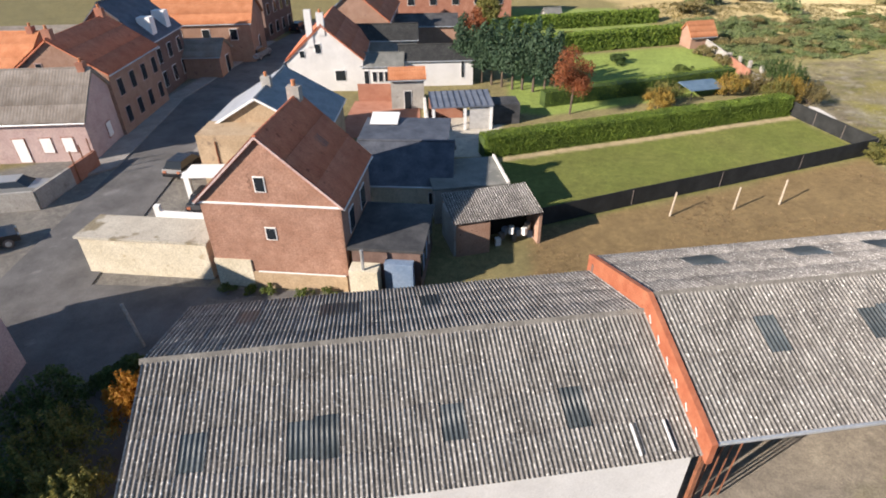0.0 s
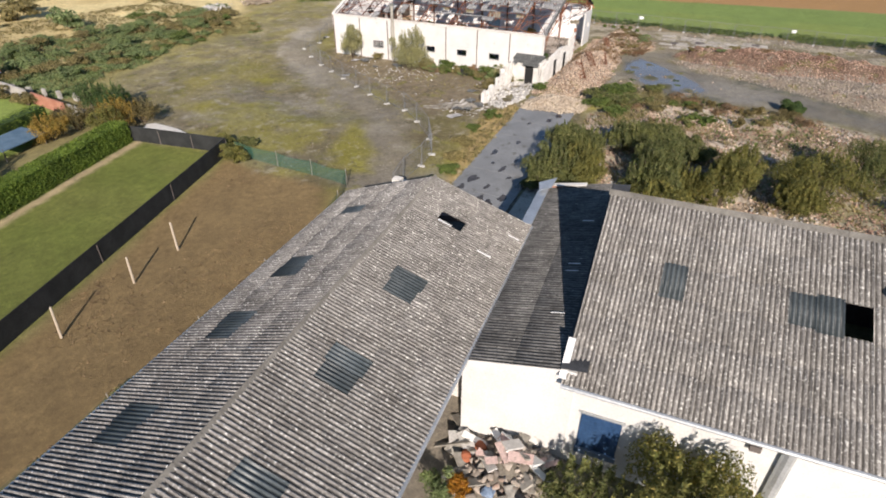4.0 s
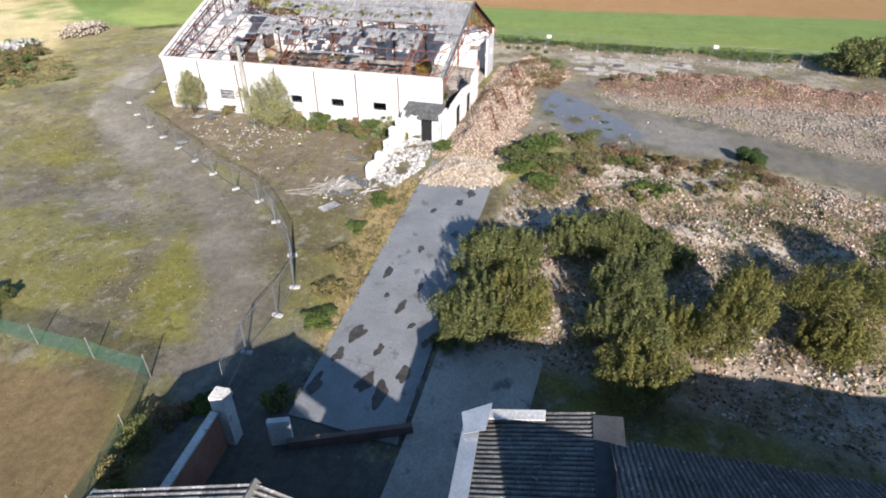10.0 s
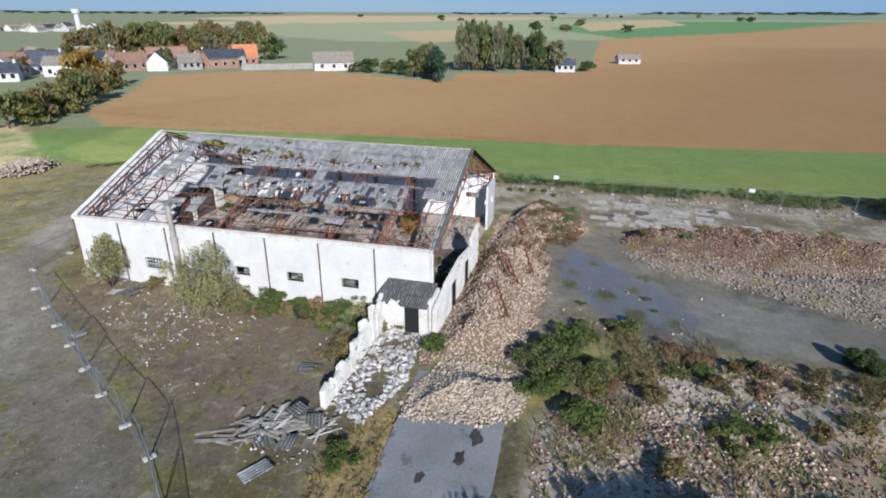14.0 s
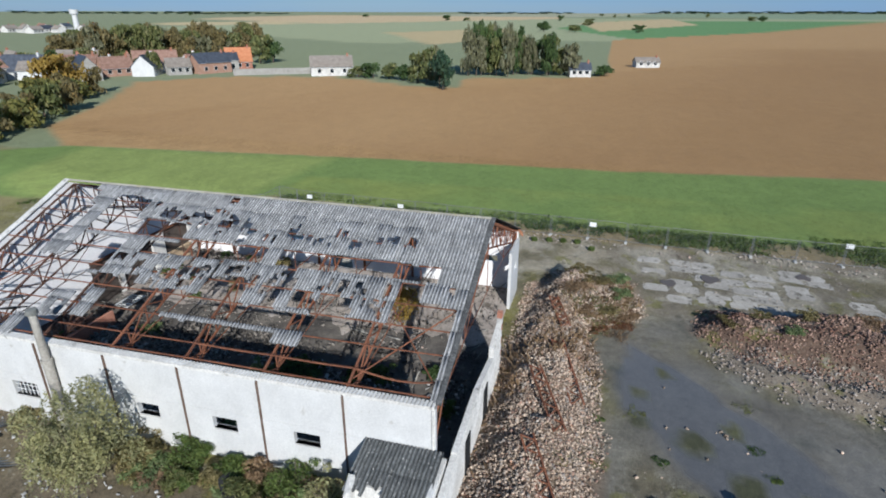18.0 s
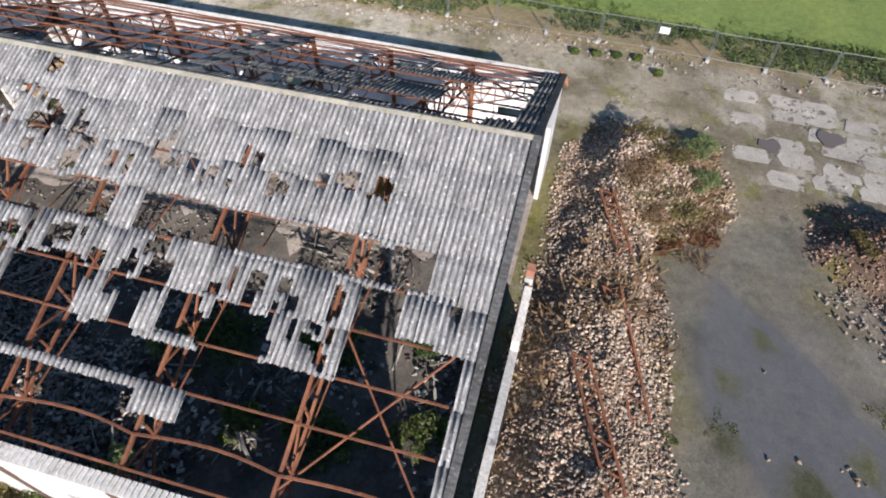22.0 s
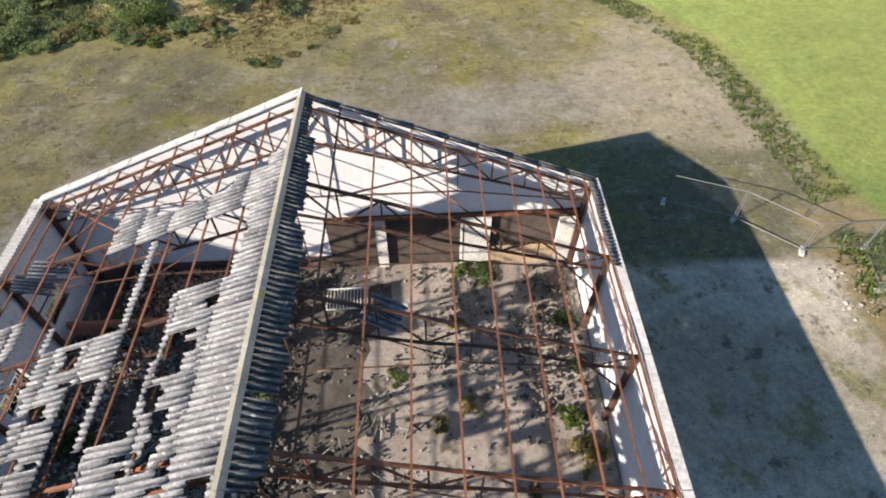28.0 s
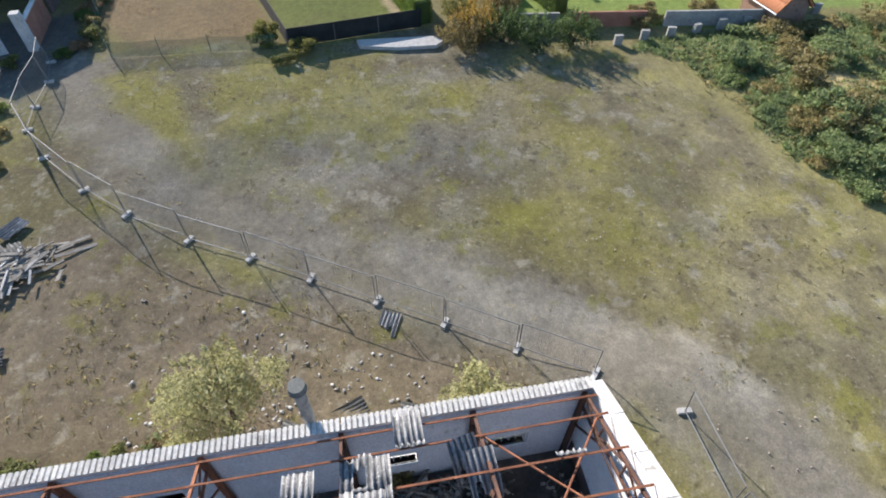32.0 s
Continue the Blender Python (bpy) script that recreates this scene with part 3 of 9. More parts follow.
wash(np.minimum(inside(gxf, gyf, [(126, 40), (126, -22), (160, -400), (520, -400), (420, -40), (180, 20)]), 20.0), (0.178, 0.108, 0.05), 60, 8, 40, 1, 0.7)
# green crop strip beside the ploughland
wash(P((108.5, 62), (106, 80), (99, 88), (96, 110), (92, 120), (110, 124), (122, 110), (129.3, 62), (133.6, 22), (140.6, -16), (210, -400), (150, -400), (112, -22), (109, 20)), (0.108, 0.155, 0.05), 1.0, 0.6, 3, 1)
wash(np.minimum(P((108.5, 62), (118, 62), (125, -22), (112, -22), (109, 20)), 3 * (fbm(gxf, gyf, 9, 5) - 0.5)), (0.15, 0.175, 0.05), 1.5, 0.5, 3, 2, 0.6)
# lighter north end: hazy glare put into the crop's colour
wash(P((107.5, 64), (105, 80), (99, 88), (104, 100), (122, 106), (128, 64)), (0.165, 0.20, 0.065), 3.0, 0.8, 3, 2, 0.8)
# the site: mossy waste ground
site = P((36, 28), (37, 58), (41, 68), (46, 72), (58, 78), (74, 76), (84, 88), (98, 88), (106, 70), (106, -24), (40, -24))
wash(site, (0.122, 0.11, 0.07), 1.5, 1.0, 4, 1)
wash(np.minimum(site, 5 * (fbm(gxf, gyf, 9, 3) - 0.50)), (0.125, 0.117, 0.05), 1.6, 0.8, 2.5, 0, 0.8)
wash(np.minimum(site, 5 * (fbm(gxf, gyf, 6, 4) - 0.56)), (0.185, 0.175, 0.155), 1.6, 0.8, 1.6, 2, 0.7)
wash(np.minimum(site, 8 * (fbm(gxf, gyf, 14, 1) - 0.54)), (0.088, 0.078, 0.042), 3.0, 1.0, 3, 2, 0.7)
wash(np.minimum(site, 8 * (fbm(gxf, gyf, 11, 5) - 0.57)), (0.158, 0.154, 0.146), 2.0, 1.0, 2, 3, 0.75)
wash(np.minimum(site, 5 * (fbm(gxf, gyf, 3, 2) - 0.62)), (0.092, 0.078, 0.05), 1.6, 0.8, 1.6, 1, 0.75)
wash(np.minimum(site, 5 * (fbm(gxf, gyf, 6, 5) - 0.59)), (0.175, 0.168, 0.036), 1.2, 0.5, 1.5, 4, 0.65)
wash(np.minimum(P((38, 58), (60, 60), (75, 66), (104, 66), (98, 88), (84, 88), (60, 79), (44, 71)), 4 * (fbm(gxf, gyf, 7, 2) - 0.38)), (0.16, 0.145, 0.08), 3, 1, 3, 2, 0.7)
wash(np.minimum(P((38, 60), (75, 64), (104, 62), (98, 88), (84, 88), (60, 79), (44, 71)), 5 * (fbm(gxf, gyf, 5, 3) - 0.53)), (0.085, 0.08, 0.045), 1.5, 0.8, 1.5, 1, 0.75)
wash(np.minimum(P((38, 60), (75, 64), (104, 62), (98, 88), (84, 88), (60, 79), (44, 71)), 5 * (fbm(gxf, gyf, 6, 1) - 0.55)), (0.165, 0.152, 0.038), 1.5, 0.8, 1.5, 4, 0.45)
wash(np.minimum(P((38, 34), (40, 62), (75, 66), (98, 70), (84, 86), (60, 78), (44, 71), (36, 58)), 5 * (fbm(gxf, gyf, 2.0, 2) - 0.60)), (0.08, 0.07, 0.05), 0.8, 0.5, 0.8, 1, 0.7)
# gravel track that bends round the hall
TRACK = [(37, 24), (40, 29.5), (46, 33.5), (53, 39), (58, 47), (61.5, 54), (67, 62), (75, 68), (86, 70), (97, 73)]
wash(2.6 - along(gxf, gyf, TRACK), (0.138, 0.127, 0.110), 2.0, 1.8, 2.5, 1, 0.8)
wash(0.9 - along(gxf, gyf, TRACK), (0.155, 0.147, 0.132), 1.4, 1.4, 1.8, 3, 0.55)
wash(np.minimum(2.2 - along(gxf, gyf, TRACK), 5 * (fbm(gxf, gyf, 4, 0) - 0.6)), (0.24, 0.235, 0.22), 1.0, 0.8, 1.2, 2, 0.5)
# a tongue of bright moss beside the track
wash(P((50.5, 39.8), (46.8, 36.4), (45.5, 35.0), (41.0, 31.6), (39.6, 33.6), (43.8, 38.0)), (0.152, 0.146, 0.032), 1.2, 0.9, 1.6, 2, 0.85)
# trodden earth between fence and hall
wash(P((55, 34), (66, 56), (70.5, 58), (71.3, 29), (60, 31)), (0.135, 0.112, 0.082), 1.5, 0.8, 2.5, 2, 0.9)
# vegetable plot and mown lawn behind the houses
wash(P((6, 28), (7.5, 33.2), (37, 44), (37, 29), (32, 27.5), (30, 26.4), (8, 23.5), (-2, 24)), (0.142, 0.105, 0.057), 1.0, 0.6, 2.5, 1)
wash(np.minimum(P((2, 26), (32, 29), (37, 33), (37, 30), (30, 26.3), (8, 23.5), (-2, 24)), 3 * (fbm(gxf, gyf, 5, 2) - 0.34)), (0.125, 0.118, 0.045), 1.5, 0.8, 2, 3, 0.85)
wash(P((7.4, 33.3), (4.4, 44.8), (35.6, 54.6), (38.0, 44.6)), (0.092, 0.112, 0.03), 0.4, 0.2, 2)
wash(np.minimum(P((7.4, 33.3), (4.4, 44.8), (35.6, 54.6), (38.0, 44.6)), 2.5 * (fbm(gxf, gyf, 4, 3) - 0.5)), (0.105, 0.11, 0.038), 1.5, 0.5, 2, 2, 0.5)
wash(P((8, 56), (12, 55), (36, 63), (39, 80), (34, 82), (10, 75)), (0.145, 0.195, 0.055), 0.6, 0.4, 2)
wash(P((6, 76), (36, 86), (40, 110), (4, 112)), (0.14, 0.185, 0.06), 0.8, 0.5, 3)
wash(P((-3, 46), (4.2, 45), (8, 56), (0, 57)), (0.34, 0.33, 0.31), 0.4, 0.1, 2)
wash(0.42 - along(gxf, gyf, [(4.6, 44.2), (20.4, 48.9), (35.8, 53.6)]), (0.27, 0.225, 0.15), 0.3, 0.1, 2)
# scrub bank to the north
wash(P((40, 71.5), (45, 72), (52, 74), (57, 76.4), (64, 77.4), (69, 77.4), (73, 75.4), (82, 84), (90, 110), (60, 160), (30, 130)), (0.14, 0.13, 0.06), 2, 1.2, 3, 1)
wash(P((46, 78), (56, 82), (66, 82), (74, 82), (84, 90), (90, 110), (60, 160), (30, 130)), (0.27, 0.225, 0.125), 4, 2.0, 3, 1)
wash(np.minimum(P((62, 90), (80, 88), (100, 100), (120, 130), (60, 140)), 6 * (fbm(gxf, gyf, 8, 2) - 0.4)), (0.33, 0.28, 0.165), 2, 1, 3, 3)
wash(P((95, 58), (106, 58), (105, 76), (99, 84), (95, 74)), (0.20, 0.18, 0.145), 2.5, 1.5, 2.5, 3, 0.75)
# dusty yards, concrete dust and rubble east and south of the hall
wash(P((93.5, 57.5), (105.5, 57.6), (106, 24), (108, -24), (92, -24), (92, 18), (97, 27)), (0.215, 0.193, 0.155), 0.5, 0.2, 2.5, 1)
wash(P((92, 19), (106, 23), (108, -24), (92, -24)), (0.13, 0.116, 0.094), 4, 1.0, 2.5, 1)
wash(np.minimum(P((96, 57), (104.5, 57), (106, 24), (108, -24), (95, -24), (95, 18)), 3 * (fbm(gxf, gyf, 3, 5) - 0.52)), (0.26, 0.245, 0.21), 0.6, 0.6, 0.9, 2, 0.75)
wash(np.minimum(P((93.5, 40), (106, 40), (106, 24), (108, -24), (93, -24), (93, 18)), 3 * (fbm(gxf, gyf, 2.2, 3) - 0.58)), (0.105, 0.095, 0.062), 0.6, 0.5, 0.8, 1, 0.8)
wash(P((93, 57.9), (105.6, 58.6), (105, 67), (93, 67)), (0.082, 0.085, 0.05), 0.8, 0.5, 2, 3, 0.8)
wash(P((93.6, 40), (105.4, 40), (105.4, 58.5), (93.6, 57.7)), (0.34, 0.32, 0.285), 0.3, 0.04, 2, 2)
wash(np.minimum(P((93.6, 36), (105.4, 36), (105.4, 57.5), (93.6, 57.5)), 4 * (fbm(gxf, gyf, 5, 2) - 0.5)), (0.19, 0.175, 0.14), 1.2, 0.6, 2, 4, 0.7)
wash(P((104, 62), (105, 50), (105.6, 24), (107, 0), (108, -24), (112, -24), (109, 20), (108.5, 62)), (0.17, 0.14, 0.085), 0.8, 0.6, 1.5, 1)
# long and red heaps: shade of the gaps between stones darkens the ground colour
for p, c in ((PILE_LONG, (0.15, 0.112, 0.085)), (PILE_PATH, (0.22, 0.175, 0.125)), (PILE_RED, (0.10, 0.07, 0.056)), (PILE_FIELD, (0.25, 0.20, 0.165)), (PILE_GREY, (0.175, 0.15, 0.125)), (PILE_CORNER, (0.4, 0.38, 0.36))):
    wash(inside(gxf, gyf, p[0]), c, 1.0, 0.6, 1.5, 3)
wash(np.minimum(inside(gxf, gyf, PILE_FIELD[0]), 4 * (fbm(gxf, gyf, 5, 4) - 0.47)), (0.36, 0.335, 0.31), 1.2, 0.6, 1.5, 2, 0.8)
wash(np.minimum(inside(gxf, gyf, PILE_FIELD[0]), 4 * (fbm(gxf, gyf, 4, 1) - 0.52)), (0.12, 0.115, 0.055), 1.2, 0.6, 1.5, 0, 0.8)
wash(P((42, 25.5), (58, 29.5), (62, 28), (61, 26.6), (42, 25)), (0.24, 0.185, 0.095), 0.8, 0.6, 1.5, 1)
# yard between the sheds
wash(P((-6, 10.5), (22, 13), (23.5, -14), (-8, -14)), (0.185, 0.17, 0.15), 0.8, 0.6, 2.5, 1)
wash(P((6, 11), (23.5, 13.5), (22.5, 25), (5, 23)), (0.185, 0.17, 0.15), 0.6, 0.4, 2, 1)
YARD_S = [(-6, 10.5), (22, 13), (23.5, -14), (-8, -14)]
wash(np.minimum(inside(gxf, gyf, YARD_S), 4 * (fbm(gxf, gyf, 3.5, 2) - 0.5)), (0.26, 0.25, 0.235), 0.8, 0.6, 1.5, 1, 0.8)
wash(np.minimum(inside(gxf, gyf, YARD_S), 4 * (fbm(gxf, gyf, 2.5, 4) - 0.6)), (0.10, 0.105, 0.045), 0.8, 0.6, 1.0, 3, 0.8)
# lane behind the shed: the building's shadow is painted into this dark ground
wash(P((31, 27), (33, 15), (43, 14.5), (43, 19.5), (42, 28), (36, 30)), (0.085, 0.082, 0.078), 0.8, 0.6, 2.5, 1)
wash(P((-16, 24), (-3, 27), (-4, 24), (-12, 21), (-24, 10), (-30, 10)), (0.15, 0.147, 0.142), 0.8, 0.5, 2, 1)
wash(P((-34, 8), (-12, 8), (-12, 21), (-6, 23), (-6, 26.5), (-13, 27.5), (-13, 46), (-20, 60), (-16, 84), (-26, 90), (-31, 62), (-34, 45), (-42, 40), (-42, 20)), (0.145, 0.142, 0.138), 0.8, 0.5, 2, 2)

YARD = [(77.5, 20.6), (73.2, 14.4), (73.6, 4), (70, -8), (66, -24), (76, -24), (75, -10), (77.6, -3.5), (82.6, 5), (84.4, 12.6), (86.9, 16.2), (92.0, 17.0), (91.8, 19.4), (87.6, 22.6), (83.5, 21.4)]
wash(inside(gxf, gyf, YARD), (0.118, 0.112, 0.098), 1.6, 1.0, 1.8, 1)
wash(np.minimum(inside(gxf, gyf, YARD), 5 * (fbm(gxf, gyf, 4, 2) - 0.55)), (0.155, 0.152, 0.145), 1.2, 0.8, 1.5, 3, 0.8)
wash(np.minimum(inside(gxf, gyf, YARD), 5 * (fbm(gxf, gyf, 2.2, 4) - 0.62)), (0.075, 0.078, 0.07), 0.8, 0.5, 0.9, 0, 0.9)
wet = np.clip((inside(gxf, gyf, YARD) + 2.4 * (fbm(gxf, gyf, 3, 1) - 0.5)) / 1.6, 0, 1) * np.clip((fbm(gxf, gyf, 5, 3) - 0.36) * 6, 0, 1)
pond = inside(gxf, gyf, [(88.0, 20.6), (84, 21.4), (80.5, 21.0), (77.4, 19.0), (74.6, 15.6), (74.6, 10.5), (77.6, 10.0), (81.5, 13.4), (85.4, 17.0)])
wet = np.maximum(wet * 0.35, np.clip((pond + 1.6 * (fbm(gxf, gyf, 2.0, 1) - 0.45)) / 0.8, 0, 1))
gcol = gcol * (1 - 0.38 * wet[:, None])
silt = np.clip(wet - 0.75, 0, 0.25)[:, None] * 4
gcol = gcol * (1 - silt) + np.array((0.085, 0.086, 0.087)) * silt
for px, py, pr in ((82.3, 19.8, 0.9), (78.8, 17.2, 1.2), (76.2, 15.0, 1.1), (80.4, 15.2, 0.8), (84.6, 18.4, 0.6), (76.0, 12.4, 1.0), (79.8, 20.0, 0.7)):
    tt = np.clip((pr - np.hypot(gxf - px, (gyf - py) * 1.4) + 1.2 * (fbm(gxf, gyf, 1.2, 3) - 0.5)) / 0.4, 0, 1)
    gcol = gcol * (1 - tt[:, None]) + np.array((0.062, 0.066, 0.042)) * tt[:, None]
    wet = wet * (1 - tt)
# the north is paler, with haze put into its colour; the trodden ground by the fence is darkened
north = np.clip((gyf - 62) / 10, 0, 1) * np.clip((gxf - 38) / 8, 0, 1) * np.clip((112 - gxf) / 6, 0, 1) * np.clip((150 - gyf) / 20, 0, 1)
trodden = np.clip(P((40, 30), (40, 52), (58, 62), (69, 60), (71, 30)) / 4 + 0.5, 0, 1)
gcol = gcol * (1 + 0.24 * north - 0.14 * trodden)[:, None]
gcol = np.clip(gcol * np.array([1.56, 1.5, 1.5]), 0, 0.62)
NX, NY = gx.shape
ids = np.arange(NX * NY).reshape(NX, NY)
gfaces = np.stack([ids[:-1, :-1], ids[1:, :-1], ids[1:, 1:], ids[:-1, 1:]], -1).reshape(-1, 4)


def ground_material():
    m = bpy.data.materials.new("ground_cover")
    m.use_nodes = True
    nd, ln = m.node_tree.nodes, m.node_tree.links
    bs = nd["Principled BSDF"]
    bs.inputs["Roughness"].default_value, bs.inputs["Specular IOR Level"].default_value = 0.95, 0.15
    bs.inputs["Diffuse Roughness"].default_value = 0.35
    at = nd.new("ShaderNodeAttribute")
    at.attribute_name = "cover"
    g = nd.new("ShaderNodeNewGeometry")
    col = at.outputs["Color"]
    damp = nd.new("ShaderNodeMapRange")
    damp.inputs["To Min"].default_value, damp.inputs["To Max"].default_value = 0.95, 0.10
    ln.new(at.outputs["Alpha"], damp.inputs["Value"])
    ln.new(damp.outputs[0], bs.inputs["Roughness"])
    sheen = nd.new("ShaderNodeMapRange")
    sheen.inputs["To Min"].default_value, sheen.inputs["To Max"].default_value = 0.15, 0.7
    ln.new(at.outputs["Alpha"], sheen.inputs["Value"])
    ln.new(sheen.outputs[0], bs.inputs["Specular IOR Level"])
    last = None
    grain = nd.new("ShaderNodeAttribute")
    grain.attribute_name = "grain"
    waste = nd.new("ShaderNodeAttribute")
    waste.attribute_name = "waste"
    for s, d, p0, p1, tint, amount in ((0.55, 5, 0.56, 0.64, (0.185, 0.178, 0.048), 0.6), (0.75, 6, 0.57, 0.66, (0.34, 0.315, 0.275), 0.6), (1.3, 6, 0.58, 0.66, (0.095, 0.082, 0.06), 0.7), (4.2, 4, 0.60, 0.68, (0.40, 0.37, 0.32), 0.5), (5.5, 4, 0.62, 0.69, (0.07, 0.062, 0.045), 0.6)):
        shift = nd.new("ShaderNodeVectorMath")
        shift.operation, shift.inputs[1].default_value = "ADD", (37.0 * s, 11.0 * d, 5.0)
        ln.new(g.outputs["Position"], shift.inputs[0])
        n = nd.new("ShaderNodeTexNoise")
        n.inputs["Scale"].default_value, n.inputs["Detail"].default_value, n.inputs["Roughness"].default_value = s, d, 0.62
        ln.new(shift.outputs[0], n.inputs["Vector"])
        r = nd.new("ShaderNodeMapRange")
        r.inputs["From Min"].default_value, r.inputs["From Max"].default_value, r.inputs["To Max"].default_value = p0, p1, amount
        ln.new(n.outputs[0], r.inputs["Value"])
        k = nd.new("ShaderNodeMath")
        k.operation = "MULTIPLY"
        ln.new(r.outputs[0], k.inputs[0])
        ln.new(waste.outputs["Fac"], k.inputs[1])
        x = nd.new("ShaderNodeMix")
        x.data_type = "RGBA"
        x.inputs[7].default_value = (*tint, 1)
        ln.new(k.outputs[0], x.inputs[0])
        ln.new(col, x.inputs[6])
        col = x.outputs[2]
    for s, lo, hi, d in ((0.22, 0.84, 1.13, 5), (0.9, 0.82, 1.15, 5), (2.6, 0.76, 1.2, 5), (11.0, 0.74, 1.23, 4), (38.0, 0.74, 1.24, 2)):
        n = nd.new("ShaderNodeTexNoise")
        n.inputs["Scale"].default_value, n.inputs["Detail"].default_value, n.inputs["Roughness"].default_value = s, d, 0.7
        ln.new(g.outputs["Position"], n.inputs["Vector"])
        r = nd.new("ShaderNodeValToRGB")
        r.color_ramp.elements[0].position, r.color_ramp.elements[1].position = 0.3, 0.7
        r.color_ramp.elements[0].color, r.color_ramp.elements[1].color = (lo, lo, lo, 1), (hi, hi, hi * 0.97, 1)
        ln.new(n.outputs[0], r.inputs[0])
        x = nd.new("ShaderNodeMix")
        x.data_type, x.blend_type = "RGBA", "MULTIPLY"
        ln.new(grain.outputs["Fac"], x.inputs[0])
        ln.new(col, x.inputs[6])
        ln.new(r.outputs[0], x.inputs[7])
        col, last = x.outputs[2], n.outputs[0]
    ln.new(col, bs.inputs["Base Color"])
    b = nd.new("ShaderNodeBump")
    b.inputs["Distance"].default_value = 0.12
    still = nd.new("ShaderNodeMapRange")
    still.inputs["To Min"].default_value, still.inputs["To Max"].default_value = 0.4, 0.015
    ln.new(at.outputs["Alpha"], still.inputs["Value"])
    ln.new(still.outputs[0], b.inputs["Strength"])
    ln.new(last, b.inputs["Height"])
    ln.new(b.outputs[0], bs.inputs["Normal"])
    return m


GROUND = ground_material()
gme = array_mesh("ground", np.stack([gxf, gyf, ghf], -1), gfaces, GROUND, True)
ga = gme.color_attributes.new("cover", "FLOAT_COLOR", "POINT")
ga.data.foreach_set("color", np.concatenate([gcol, wet[:, None]], 1).astype(np.float32).ravel())
grit = gme.attributes.new("grain", "FLOAT", "POINT")
grit.data.foreach_set("value", np.where(gxf > 136, 0.5, np.where(gxf > 112, 0.85, 1.0 - 0.5 * np.clip(wet * 1.5 - 0.2, 0, 1))).astype(np.float32))
bare = np.maximum(np.clip(site / 2 + 0.5, 0, 1) * (1 - 0.8 * np.clip((2.6 - along(gxf, gyf, TRACK)) / 1.5, 0, 1)), np.clip(inside(gxf, gyf, YARD_S), 0, 1))
bare = bare * (1 - 0.75 * np.clip(inside(gxf, gyf, YARD) + 0.5, 0, 1)) * (1 - wet)
moss_at = gme.attributes.new("waste", "FLOAT", "POINT")
moss_at.data.foreach_set("value", bare.astype(np.float32))
tagged(new("ground", gme), "mossy waste ground, lawns, gravel and ploughed fields", "ground", kind="structure")


def sheet(name, outline, z, mat, label, category, thick=0.25, kind="structure"):
    m = Mesh().prism(outline, z - thick, z)
    return tagged(part(name, m, mat), label, category, kind=kind)


# street along the houses, the lane beside the shed, and kerbs
sheet("road", [(-26.0, 8), (-19.0, 8), (-20.6, 30), (-21.2, 44), (-21.5, 60), (-17.0, 84), (-12, 110), (-18, 112), (-23.5, 88), (-27.6, 62), (-26.6, 44)], 0.02, ASPHALT, "worn grey asphalt village street", "road")
sheet("lane", [(-20.4, 27.4), (-20.0, 8), (-12, 8), (-12.0, 20), (-5, 22.6), (-5, 26.2), (-13, 26.9)], 0.016, ASPHALT, "patched asphalt lane beside the shed", "road")
sheet("pavement", [(-29.0, 42), (-26.6, 44), (-27.6, 62), (-23.5, 88), (-25.2, 88.5), (-29.6, 62)], 0.12, PAVING, "pale paved footway before the houses", "pavement")
sheet("pavement_east", [(-21.2, 44), (-18.4, 44), (-19.5, 60), (-15, 84), (-17.0, 84), (-21.5, 60)], 0.12, PAVING, "pale paved footway with a low kerb", "pavement")

CONCRETE_PATH = material("track_concrete", (0.22, 0.225, 0.225), (0.30, 0.305, 0.305), 0.75, 0.35, 7, 0.1, spots=(0.16, 0.155, 0.145), spot_scale=0.8, spot_at=0.60, fine_amount=0.2)
# concrete strip that leads to the hall, laid in bays
strip = thing("concrete_path", Matrix.Identity(4), "stained concrete track of cast bays with puddles", "path", kind="structure")
for k in range(7):
    x0, x1 = 38.2 + k * 3.9, 38.2 + (k + 1) * 3.9 - 0.03
    f0, f1 = (x0 - 38.2) / 26, (x1 - 38.2) / 26
    a0, a1, b0, b1 = 19.4 + 2.2 * f0, 19.4 + 2.2 * f1, 24.6 + 2.6 * f0, 24.6 + 2.6 * f1
    part("slab", Mesh().prism([(x0, a0), (x1, a1), (x1, b1), (x0, b0)], -0.2, -0.02), CONCRETE_PATH, strip)
for x, y, s in ((41.0, 22.2, 1.0), (43.2, 22.4, 0.8), (42.3, 24.2, 0.7), (45.5, 21.5, 0.6), (47.5, 23.8, 0.4), (50.5, 21.0, 0.7), (40.2, 24.4, 0.9), (61.0, 22.6, 1.0), (44.4, 20.4, 0.5), (42.0, 20.6, 0.9), (46.6, 22.6, 0.8), (44.0, 23.9, 1.1), (48.8, 22.2, 0.5), (52.6, 23.6, 0.6), (55.0, 22.0, 0.7), (57.6, 24.4, 0.6), (49.6, 24.6, 0.8), (59.2, 23.0, 0.8), (40.6, 21.2, 1.2)):
    pts = []
    for k in range(22):
        t = 2 * math.pi * k / 22
        r = s * (0.52 + 0.42 * noise.noise((x + 0.9 * math.cos(t), y + 0.9 * math.sin(t), s)) + 0.06 * math.sin(5 * t + x))
        pts.append((x + 1.25 * r * math.cos(t), y + 0.62 * r * math.sin(t)))
    tagged(part("puddle", Mesh().prism(pts, -0.04, -0.014), WATER), "shallow dark puddle on the concrete", "puddle", "puddles", "structure")
